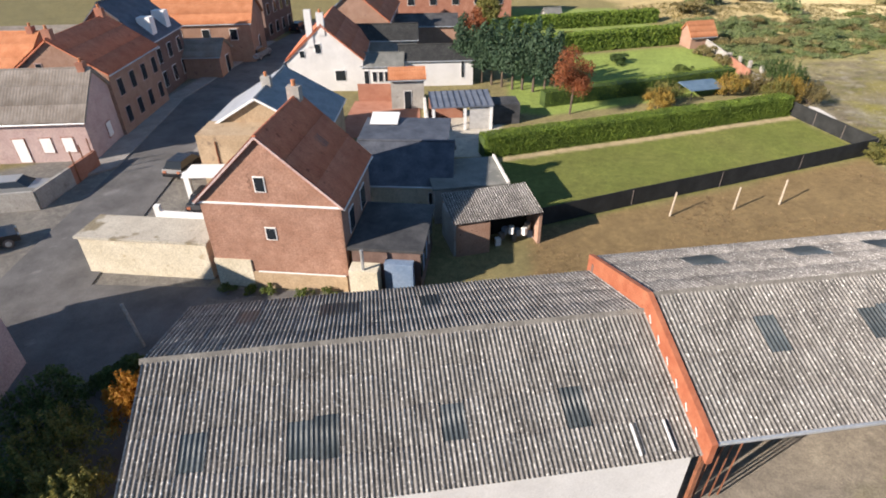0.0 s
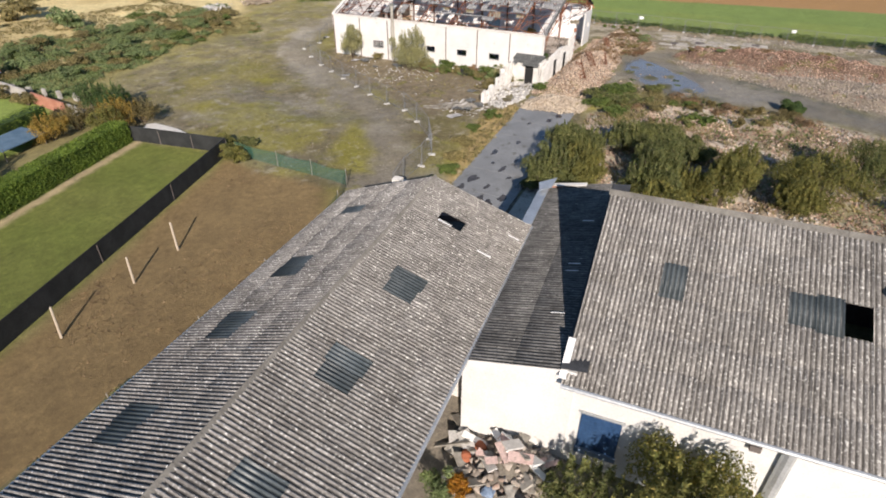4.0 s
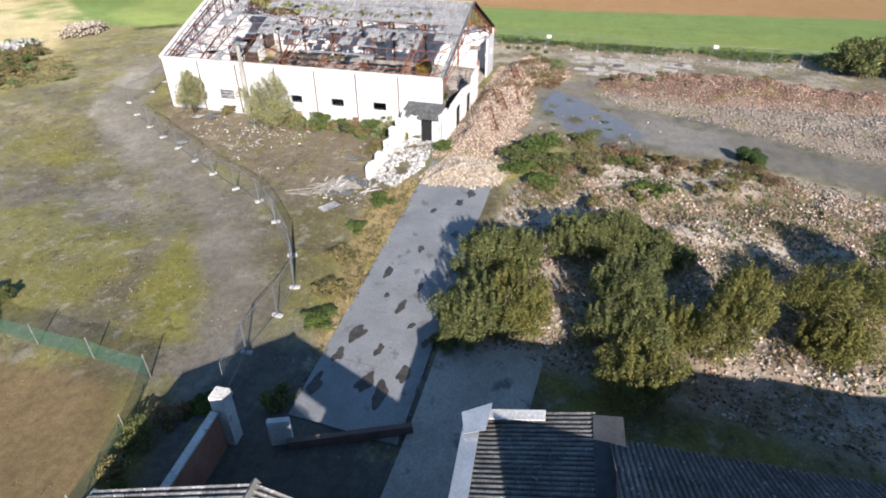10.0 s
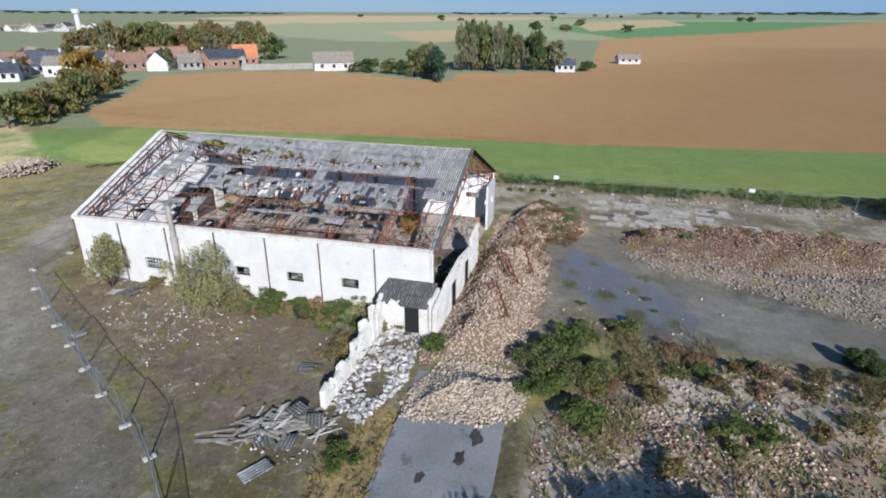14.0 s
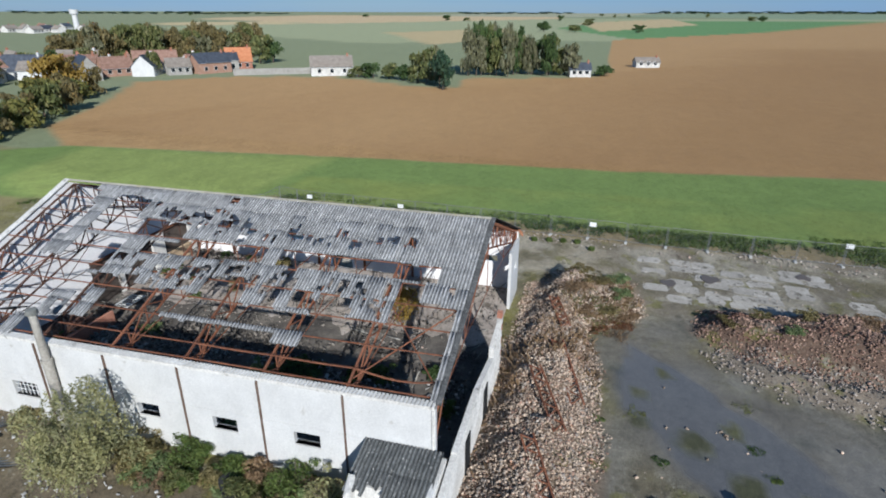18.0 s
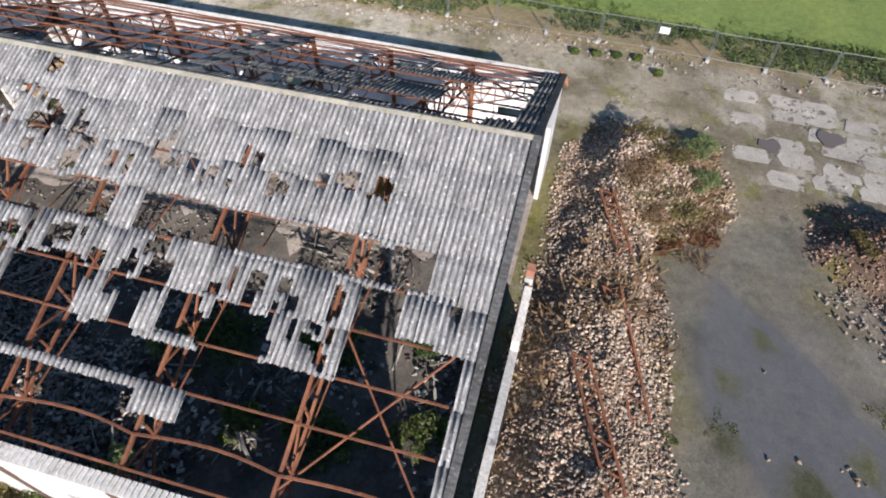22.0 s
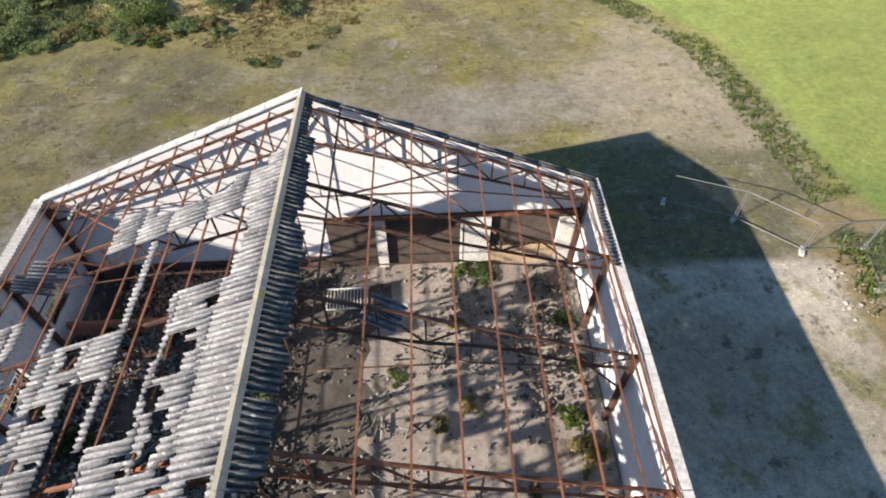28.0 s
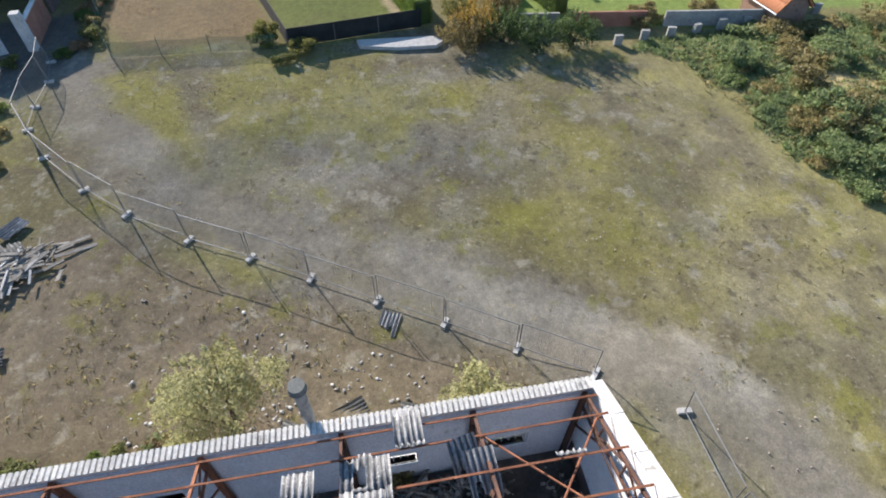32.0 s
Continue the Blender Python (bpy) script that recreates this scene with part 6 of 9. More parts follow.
part("roof_vent", Mesh().box((10.35, -2.25, 7.85), (0.28, 0.95, 0.55)), SEAM, shed2)
for k in range(7):
    part("rafter", Mesh().beam((9.0 + 0.9 * k, 1.0, 8.1), (9.0 + 0.9 * k, 7.3, 5.0), 0.07, 0.12), RUST, shed2)

# low lean-to between them: falls north
lean = thing("lean_to", pose(22.0, 10.0, 0, 0, 0, 7.4), "low lean-to with a shaded corrugated roof between the sheds", "shed")
for c in range(18):
    x0 = c * 0.885
    for r, me in ((0, None), (1, None)):
        y0, y1 = 1.75 * (1 - r) + 1.9 - 0.05, 0
    lay(lean, sheet_mesh(0.905, 2.05, FIBRE_MID) if c == 0 else lean_sheet, (x0 + 0.885, -0.1, 5.15), (x0, -0.1, 5.15), (x0 + 0.885, 1.85, 4.72)) if c else None
    if c == 0:
        lean_sheet = sheet_mesh(0.905, 2.05, FIBRE_MID)
        lay(lean, lean_sheet, (x0 + 0.885, -0.1, 5.15), (x0, -0.1, 5.15), (x0 + 0.885, 1.85, 4.72))
    lay(lean, lean_sheet, (x0 + 0.885, 1.78, 4.74), (x0, 1.78, 4.74), (x0 + 0.885, 3.7, 4.32))
m = Mesh()
m.add([(x, y, z) for x in (0.05, 0.25) for y, z in ((-0.6, -0.1), (3.75, -0.1), (3.75, 4.24), (-0.1, 5.08), (-0.6, 5.08))], [(4, 3, 2, 1, 0), (5, 6, 7, 8, 9)] + [(i, (i + 1) % 5, (i + 1) % 5 + 5, i + 5) for i in range(5)])
part("wall", m, WHITE_WALL, lean)
part("wall", Mesh().box((15.7, 1.9, 2.2), (0.2, 3.7, 4.6)), BRICK_RED, lean)
part("wall", Mesh().box((13.3, 3.75, 2.1), (5.0, 0.2, 4.3)), BRICK_DARK, lean)
part("flashing", Mesh().slab([(0.0, -0.95, 5.30), (15.8, -0.95, 5.30), (15.8, 0.0, 5.19), (0.0, 0.0, 5.19)], 0.03), FELT, lean)
part("white_coping", Mesh().slab([(10.9, 3.62, 4.42), (15.7, 3.62, 4.42), (15.7, 4.2, 4.36), (10.9, 4.2, 4.36)], 0.05), ZINC, lean, "pale metal gutter lining")
part("white_coping", Mesh().slab([(15.5, 1.5, 4.95), (15.95, 1.5, 4.92), (15.95, 3.4, 4.55), (15.5, 3.4, 4.6)], 0.05), WHITE_DIRTY, lean)
for u in (3.2, 6.4, 7.0, 11.2):
    part("patch_strip", Mesh().slab([(u, 1.0, 4.99), (u + 0.05, 1.0, 4.99), (u + 0.05, 0.45, 5.11), (u, 0.45, 5.11)], 0.02), PAINT_WHITE, lean, "thin white patch strip")
part("torn_flashing", Mesh().slab([(14.9, 3.4, 4.75), (15.9, 3.3, 4.95), (15.6, 4.3, 4.6), (14.8, 4.1, 4.5)], 0.03), ZINC, lean, "torn bent sheet-metal flashing")

# walled corner yard behind the long shed
cw = thing("yard_wall", Matrix.Identity(4), "low brick yard wall with pale coping and a white pier", "wall")
part("wall", Mesh().beam((31.4, 25.6, 1.0), (35.9, 26.2, 1.0), 0.24, 2.0), BRICK_RED, cw)
part("coping", Mesh().beam((31.4, 25.6, 2.05), (35.9, 26.2, 2.05), 0.32, 0.1), WHITE_DIRTY, cw)
part("pier", Mesh().box((36.3, 26.1, 1.4), (0.6, 0.6, 2.8), 7), WHITE_DIRTY, cw)
part("wall", Mesh().beam((36.6, 23.6, 0.25), (39.0, 19.0, 0.25), 0.24, 0.5), BRICK_DARK, cw)
part("wall_stub", Mesh().box((36.8, 24.0, 0.7), (0.25, 0.9, 1.4), 25), WHITE_DIRTY, cw)

# ---- fences ----
def fence_panel_meshes(L=3.5, H=2.0):
    fr = Mesh()
    for a, b in (((0.06, 0, 0.12), (0.06, 0, H)), ((L - 0.06, 0, 0.12), (L - 0.06, 0, H)), ((0.06, 0, 0.2), (L - 0.06, 0, 0.2)), ((0.06, 0, H), (L - 0.06, 0, H))):
        fr.tube(a, b, 0.024, n=5)
    wire = Mesh()
    for k in range(1, 22):
        wire.tube((0.06 + (L - 0.12) * k / 22, 0, 0.2), (0.06 + (L - 0.12) * k / 22, 0, H), 0.0035, n=3)
    for k in range(1, 8):
        wire.tube((0.06, 0, 0.2 + (H - 0.2) * k / 8), (L - 0.06, 0, 0.2 + (H - 0.2) * k / 8), 0.0035, n=3)
    return fr.mesh("frame"), wire.mesh("wire_mesh")


FRAME_ME, WIRE_ME = fence_panel_meshes()
FOOT_ME = Mesh().box((-0.16, 0, 0.07), (0.26, 0.22, 0.14)).box((0.16, 0, 0.07), (0.26, 0.22, 0.14)).box((0, 0, 0.05), (0.2, 0.24, 0.10)).mesh("foot")
FOOT_ME.materials.append(FENCE_BLOCK)
FRAME_ME.materials.append(GALV)
WIRE_ME.materials.append(GALV)


def fence_line(name, pts, label, lean=0.0):
    """Panels from point to point, with a concrete foot at each joint."""
    t = thing(name, Matrix.Identity(4), label, "fence")
    for (ax, ay), (bx, by) in zip(pts, pts[1:]):
        yaw = math.degrees(math.atan2(by - ay, bx - ax))
        L = math.hypot(bx - ax, by - ay)
        p = part("panel", FRAME_ME, None, t, m=pose(ax, ay, gz((ax + bx) / 2, (ay + by) / 2), lean + rnd.uniform(-2.5, 2.5), 0, yaw) @ Matrix.Diagonal((L / 3.5, 1, 1, 1)))
        part("wire_mesh", WIRE_ME, None, p)
    for k, (x, y) in enumerate(pts):
        a, b = pts[max(0, k - 1)], pts[min(len(pts) - 1, k + 1)]
        yaw = math.degrees(math.atan2(b[1] - a[1], b[0] - a[0])) + 90
        part("foot", FOOT_ME, None, t, m=pose(x, y, gz(x, y), 0, 0, yaw + rnd.uniform(-12, 12)))


fence_line("site_fence", [(66.8, 59.2), (65.06, 56.14), (63.33, 53.1), (61.68, 50.05), (59.92, 46.83), (58.23, 43.75), (56.58, 40.4), (54.75, 37.0), (52.5, 34.2), (49.3, 31.0), (46.4, 29.1), (43.9, 28.7), (40.9, 28.6), (38.3, 27.9)], "galvanised mesh site fence on concrete feet")
fence_line("leaning_fence", [(69.0, 62.2), (72.7, 62.5), (76.1, 63.8)], "leaning mesh fence panels behind the hall", 8)
fence_line("boundary_fence", [(107.9 - 1.9 * min(1, max(0, (k * 3.55 + 18) / 40)), -18 + 3.55 * k) for k in range(20)] + [(105.8, 52.9), (106.1, 56.4), (106.6, 59.0), (103.5, 58.8), (100.9, 61.0), (97.6, 62.2)], "mesh boundary fence along the green field")
sign_me = Mesh().box((0, 0, 0), (0.05, 0.62, 0.42)).mesh("sign")
for x, y, z in ((106.0, 24.2, 1.55), (107.5, 2.6, 1.45), (105.6, 54.5, 1.5), (106.2, 44.0, 1.3)):
    tagged(part("fence_sign", sign_me, PAINT_WHITE, m=pose(x - 0.06, y, z, 0, 0, rnd.uniform(-4, 4))), "small blank white sign fixed to the fence", "sign", "fence signs")

# dark screen fence round the mown lawn, with posts
screen = thing("screen_fence", Matrix.Identity(4), "low dark opaque garden screen fence", "fence")
SCREEN = material("dark_screen", (0.022, 0.024, 0.024), (0.04, 0.042, 0.042), 0.8, 1, 12, 0.1)
line = [(6.9, 33.2), (14.6, 36.1), (22.3, 38.9), (30, 41.7), (38.0, 44.6), (37.3, 48.0), (36.6, 51.3), (35.9, 54.6)]
for (ax, ay), (bx, by) in zip(line, line[1:]):
    part("screen", Mesh().beam((ax, ay, gz(ax, ay) + 0.72), (bx, by, gz(bx, by) + 0.72), 0.04, 1.4), SCREEN, screen)
    part("post", Mesh().tube((ax, ay, -0.1), (ax, ay, gz(ax, ay) + 1.3), 0.05), SEAM, screen)
# green netting round the vegetable plot
NET = bpy.data.materials.new("green_netting")
NET.use_nodes = True
_b = NET.node_tree.nodes["Principled BSDF"]
_b.inputs["Base Color"].default_value, _b.inputs["Roughness"].default_value, _b.inputs["Alpha"].default_value = (0.05, 0.16, 0.11, 1), 0.8, 0.38
net = thing("net_fence", Matrix.Identity(4), "sagging green netting on thin stakes", "fence")
line = [(10.0, 26.9), (15, 27.5), (20.5, 28.1), (26, 28.8), (31.5, 29.4), (35, 30.4), (38.1, 32.0), (38.2, 35.5), (38.1, 39), (38.2, 43.8)]
for (ax, ay), (bx, by) in zip(line, line[1:]):
    part("netting", Mesh().add([(ax, ay, 0.05), (bx, by, 0.05), (bx, by, 1.25), ((ax + bx) / 2, (ay + by) / 2, 1.12), (ax, ay, 1.25)], [(0, 1, 2, 3, 4)]), NET, net)
    part("stake", Mesh().tube((ax, ay, -0.1), (ax, ay, 1.4), 0.03), TIMBER_GREY, net)
for (x, y), (tx, ty), h in (((16.9, 34.5), (0.25, 0.3), 1.75), ((21.8, 35.3), (0.2, 0.25), 1.65), ((25.5, 36.0), (0.3, 0.45), 1.8)):
    m = Mesh().tube((0, 0, -0.1), (tx, ty, h), 0.075, 0.06, 8)
    tagged(part("garden_post", m, POST_WOOD, m=pose(x, y, gz(x, y))), "pale leaning wooden post in the plot", "post", "garden posts")

def leaf_mesh(name, blobs, n, size, mat, seed, shell=0.45, flat=1.0, up=0.0):
    """Many separate leaves round the given ellipsoids (centre, radii)."""
    rng = np.random.RandomState(seed)
    w = np.array([b[1][0] * b[1][1] + b[1][0] * b[1][2] for b in blobs])
    pick = rng.choice(len(blobs), n, p=w / w.sum())
    c, r = np.array([b[0] for b in blobs], float)[pick], np.array([b[1] for b in blobs], float)[pick]
    d = rng.normal(size=(n, 3))
    d[:, 2] = np.where(d[:, 2] < -0.5, -d[:, 2], d[:, 2])
    d /= np.linalg.norm(d, axis=1)[:, None]
    rad = 1 - (1 - shell) * rng.rand(n) ** 1.7
    rad *= 0.80 + 0.36 * vnoise(d[:, 0] * 3 + pick, d[:, 1] * 3 + d[:, 2] * 2, 0.8, 2)
    p = c + d * r * rad[:, None]
    nrm = d + rng.normal(size=(n, 3)) * 0.8
    nrm[:, 2] += up
    nrm /= np.linalg.norm(nrm, axis=1)[:, None]
    t = np.cross(nrm, rng.normal(size=(n, 3)))
    t /= np.linalg.norm(t, axis=1)[:, None]
    b = np.cross(nrm, t)
    s = (size * rng.uniform(0.55, 1.3, n))[:, None]
    q = np.stack([p - t * s, p - b * s * 0.5 * flat + nrm * s * 0.12, p + t * s, p + b * s * 0.5 * flat + nrm * s * 0.12], 1)
    f = np.arange(4 * n).reshape(n, 4)
    return array_mesh(name, q.reshape(-1, 3), f, mat)


# ---- rubble ----
def on_pile(p, n_grow=0.5):
    xs, ys = [q[0] for q in p[0]], [q[1] for q in p[0]]

    def place(rng, n):
        x, y = rng.uniform(min(xs) - 1, max(xs) + 1, n), rng.uniform(min(ys) - 1, max(ys) + 1, n)
        d = inside(x, y, p[0]) + 0.9 * (vnoise(x, y, 1.5, 4) - 0.5)
        keep = d + n_grow > rng.rand(n) * 0.8
        x, y = x[keep], y[keep]
        return np.stack([x, y, height(x, y) + rng.uniform(-0.03, 0.09, len(x))], -1)
    return place


def sparse(poly, k, lo):
    xs, ys = [q[0] for q in poly], [q[1] for q in poly]

    def place(rng, n):
        x, y = rng.uniform(min(xs), max(xs), n), rng.uniform(min(ys), max(ys), n)
        keep = (inside(x, y, poly) > 0) & (fbm(x, y, 4, k) > lo + 0.15 * rng.rand(n))
        x, y = x[keep], y[keep]
        return np.stack([x, y, height(x, y) + rng.uniform(-0.02, 0.06, len(x))], -1)
    return place


scatter_boxes("rubble_heap", 38000, on_pile(PILE_LONG), (0.06, 0.20), STONES, 21, 0.7, "long heap of pale brick rubble beside the hall", "rubble", 0.6)
scatter_boxes("rubble_heap", 7500, on_pile(PILE_LONG), (0.06, 0.20), STONES_RED, 35, 0.7, "red and brown bricks mixed into the long heap", "rubble", 0.55)
scatter_boxes("rubble_heap", 2600, on_pile(PILE_LONG), (0.06, 0.26), STONES_GREY, 36, 0.7, "grey broken stone mixed into the long heap")
scatter_boxes("rubble_heap", 8000, on_pile(PILE_PATH), (0.07, 0.27), STONES_PALE, 22, 0.7, "heap of pale rubble across the track")
scatter_boxes("rubble_heap", 13000, on_pile(PILE_GREY), (0.06, 0.22), STONES_GREY, 34, 0.6, "low spread of grey broken stone beside the yard")
scatter_boxes("rubble_heap", 26000, on_pile(PILE_RED), (0.06, 0.22), STONES_RED, 23, 0.7, "long heap of red brick rubble on the yard", "rubble", 0.6)
scatter_boxes("rubble_heap", 700, on_pile(PILE_CORNER), (0.12, 0.55), STONES_GREY, 24, 0.4, "heap of broken blocks, boards and rubbish")
scatter_boxes("rubble_field", 30000, sparse(PILE_FIELD[0], 1, 0.36), (0.06, 0.24), STONES_RED, 25, 0.6, "reddish brick rubble spread among weeds", "rubble", 0.6)
scatter_boxes("rubble_field", 22000, sparse(PILE_FIELD[0], 3, 0.40), (0.06, 0.28), STONES, 38, 0.6, "pale brick rubble spread among weeds", "rubble", 0.7)
scatter_boxes("rubble_field", 12000, sparse(PILE_FIELD[0], 4, 0.56), (0.06, 0.22), DEBRIS_PALE, 26, 0.5, "pale rubble and dust spread among weeds")
scatter_boxes("wall_debris", 1100, sparse([(61, 30.8), (69, 31), (69.2, 28), (64, 27.6), (60, 28.5)], 3, 0.3), (0.1, 0.55), DEBRIS_PALE, 27, 0.3, "fallen white plaster and boards beside the broken wall", "debris")
scatter_boxes("site_litter", 2400, sparse([(54, 30), (58, 37), (66, 53), (70, 55), (70.5, 33), (60, 30)], 2, 0.5), (0.05, 0.24), DEBRIS_PALE, 28, 0.4, "scattered pale scraps on the trodden earth", "litter")
scatter_boxes("yard_litter", 160, sparse([(74, 20), (86, 21), (91, 18), (86, 14), (78, 8), (73, 13)], 3, 0.42), (0.08, 0.28), STONES, 29, 0.6, "loose bricks strewn over the concrete")
scatter_boxes("slab_litter", 1500, sparse([(93, 30), (105.5, 30), (107, -18), (94, -18), (94, 10)], 2, 0.55), (0.05, 0.2), STONES_GREY, 30, 0.4, "pale crumbs of concrete on the old slab")
scatter_boxes("fence_litter", 2600, sparse([(103.5, 58), (105.8, 58), (106.6, 20), (108.4, -18), (104.5, -18), (104, 20)], 4, 0.35), (0.06, 0.28), STONES_GREY, 31, 0.5, "grey rubble along the boundary fence")
scatter_boxes("spoil_heap", 3200, lambda rng, n: np.stack([92.6 + 2.6 * rng.normal(size=n) * 0.5, 92.6 + 1.6 * rng.normal(size=n) * 0.5, 0.2 + 1.1 * rng.rand(n) ** 2], -1), (0.12, 0.5), STONES_PALE, 32, 0.5, "pale heap of spoil at the edge of the field")
scatter_boxes("spoil_heap", 1800, lambda rng, n: np.stack([81.5 + 2.6 * rng.normal(size=n) * 0.45, 93.2 + 1.4 * rng.normal(size=n) * 0.5, 0.2 + 0.8 * rng.rand(n) ** 2], -1), (0.12, 0.5), DEBRIS_PALE, 33, 0.4, "heap of white rubbish in rough grass")

# broken foundation slabs east of the hall, and dark discs for the pits between them
OLD_SLAB = material("dusty_old_concrete", (0.33, 0.305, 0.265), (0.45, 0.42, 0.375), 0.95, 0.8, 10, 0.2, vary=0.12, spots=(0.15, 0.135, 0.11), spot_scale=1.4, spot_at=0.56)
for k in range(46):
    i, j = k % 6, k // 6
    x, y = 95.6 + 1.45 * i + rnd.uniform(-0.3, 0.3), 18.6 - 2.1 * j + rnd.uniform(-0.5, 0.5)
    if rnd.random() < 0.3:
        continue
    pts = [(x + 0.72 * sx * rnd.uniform(0.75, 1.0), y + 1.0 * sy * rnd.uniform(0.75, 1.0)) for sx, sy in ((-1, -1), (0, -1.1), (1, -0.9), (1, 0.8), (0.2, 1.1), (-1, 1))]
    z = float(np.mean([gz(*p) for p in pts]))
    tagged(part("foundation_slab", Mesh().prism(pts, z - 0.2, z + rnd.uniform(0.004, 0.02)), OLD_SLAB), "broken pale foundation slab in the dust", "slab", "foundation slabs")
for x, y, s in ((98.1, 17.6, 0.75), (99.8, 14.3, 0.9), (102.5, 7.0, 0.7)):
    pts = [(x + s * (0.8 + 0.3 * math.sin(3 * t + x)) * math.cos(t), y + 0.8 * s * math.sin(t)) for t in np.linspace(0, 6.28, 15)[:-1]]
    z = max(gz(*p) for p in pts)
    tagged(part("silted_pit", Mesh().prism(pts, z - 0.1, z + 0.06), SEAM), "flat black disc for a pit in the slabs", "pit", "pits", "structure")
for x, y in ((104.1, 29.4), (104.3, 28.0), (104.5, 26.7), (104.6, 25.4), (103.2, 24.0)):
    tagged(part("dark_tussock", leaf_mesh("tussock", [((0, 0, 0.12), (0.3, 0.3, 0.26))], 420, 0.09, WEED_GREEN, int(x * 10)), None, m=pose(x, y, gz(x, y))), "dark tussock of weed on bare dust", "weeds", "tussocks")

scatter_boxes("site_gravel", 10000, sparse([(38, 30), (37.5, 58), (46, 71), (60, 77), (84, 86), (98, 84), (104, 66), (93, 60), (70, 60), (56, 37), (44, 30)], 2, 0.42), (0.03, 0.10), STONES_GREY, 37, 0.5, "fine gravel and crumbs over the waste ground", "gravel")
# planks, poles and sheets in heaps
planks = thing("timber_heap", pose(58.3, 32.4, 0, 0, 0, -55), "low heap of grey boards, pallets and broken poles", "timber")
for k in range(95):
    L = rnd.uniform(0.7, 2.3)
    x, y = rnd.gauss(0, 1.35), rnd.gauss(0, 0.62)
    yaw = rnd.gauss(-14, 16) if k % 3 else rnd.gauss(48, 14)
    part("board", Mesh().box((0, 0, 0), (L, rnd.uniform(0.06, 0.2), 0.04)), DEBRIS_PALE if k % 9 == 0 else TIMBER_GREY, planks, m=pose(x, y, 0.08 + 0.42 * rnd.random() * max(0.1, 1 - abs(x) / 2.6), rnd.uniform(-10, 10), rnd.uniform(-7, 7), yaw))
for k, (x, y, yaw) in enumerate(((-1.1, -0.7, 8), (0.3, -1.0, -20), (1.5, 0.2, -8), (0.5, 0.7, 30))):
    part("loose_sheet", SH_DARK["torn"][k], None, planks, "dark corrugated sheet on the heap", m=pose(x, y, 0.34 + 0.07 * k, rnd.uniform(-8, 8), rnd.uniform(-6, 6), yaw))
for k, (x, y, yaw, kind) in enumerate(((62.3, 50.3, 70, "w"), (66.7, 49.2, 25, "d"), (68.3, 51.6, 60, "d"), (67.4, 53.1, 10, "w"), (69.0, 54.0, 40, "d"), (68.2, 47.4, -30, "d"), (62.8, 33.9, 15, "d"), (54.5, 31.5, 60, "w"), (67.8, 52.2, -20, "d"))):
    ob = part("loose_sheet", (SH if kind == "w" else SH_DARK)["full" if k % 3 else "torn"][0], None, m=pose(x, y, gz(x, y) + 0.1 + 0.02 * k, rnd.uniform(-4, 4), 3, yaw))
    tagged(ob, "fallen corrugated fibre-cement sheet on the ground", "roofing sheet", "fallen sheets")
for x0, y0, x1, y1, w in ((84.5, 24.8, 79.2, 23.0, 0.35), (80.8, 25.6, 76.2, 23.6, 0.3), (74.8, 25.0, 71.6, 23.4, 0.3), (90.0, 25.8, 86.5, 24.5, 0.3)):
    b = thing("steel_lattice", Matrix.Identity(4), "bent rusty lattice girder lying on rubble", "girder", "fallen girders")
    za, zb = gz(x0, y0) + 0.35, gz(x1, y1) + 0.25
    d = Vector((x1 - x0, y1 - y0, 0)).normalized()
    n = Vector((-d.y, d.x, 0)) * w
    for s in (-1, 1):
        part("chord", Mesh().beam(Vector((x0, y0, za)) + n * s, Vector((x1, y1, zb)) + n * s, 0.09, 0.09), RUST, b)
    for k in range(10):
        f0, f1 = k / 10, (k + 1) / 10
        s = 1 if k % 2 else -1
        part("lacing", Mesh().beam(Vector((x0, y0, za)).lerp(Vector((x1, y1, zb)), f0) + n * s, Vector((x0, y0, za)).lerp(Vector((x1, y1, zb)), f1) - n * s, 0.05, 0.05), RUST, b)
tagged(part("tyre", (lambda mm: mm)(Mesh().tube((0, 0, 0.0), (0, 0, 0.28), 0.48, 0.5, 20)), plain("black_rubber", (0.02, 0.02, 0.02), 0.8), m=pose(69.0, 37.2, 0.02, 0, 0, 0)), "worn black tyre lying near the wall", "tyre")
tagged(part("tyre", Mesh().tube((0, 0, 0.0), (0, 0, 0.26), 0.45, 0.5, 20), plain("black_rubber_worn", (0.025, 0.025, 0.025), 0.8), m=pose(69.1, 37.4, 0.3, 8, 5, 0)), "worn black tyre lying on another", "tyre")
pal = thing("pallet", pose(18.2, 9.3, 0.05, 0, 0, 22), "weathered wooden pallet lying in the yard", "pallet")
for k in range(7):
    part("slat", Mesh().box((0, -0.5 + k / 6, 0.12), (1.2, 0.1, 0.02)), TIMBER_GREY, pal)
for k in range(3):
    part("bearer", Mesh().box((-0.55 + 0.55 * k, 0, 0.06), (0.1, 1.1, 0.09)), TIMBER_GREY, pal)
tagged(part("pale_trough", Mesh().prism([(38.0, 49.6), (38.9, 49.8), (39.4, 52.5), (39.4, 55.4), (38.8, 56.0), (38.0, 55.4)], 0.05, 0.32), FENCE_BLOCK), "long pale concrete trough beside the garden fence", "trough")

# rubbish on the corner heap: boards, slabs, bags and rags
COLOURS = (TIMBER_GREY, DEBRIS_PALE, PAINT_WHITE, TIMBER_GREY, RENDER_PINK, CONCRETE)
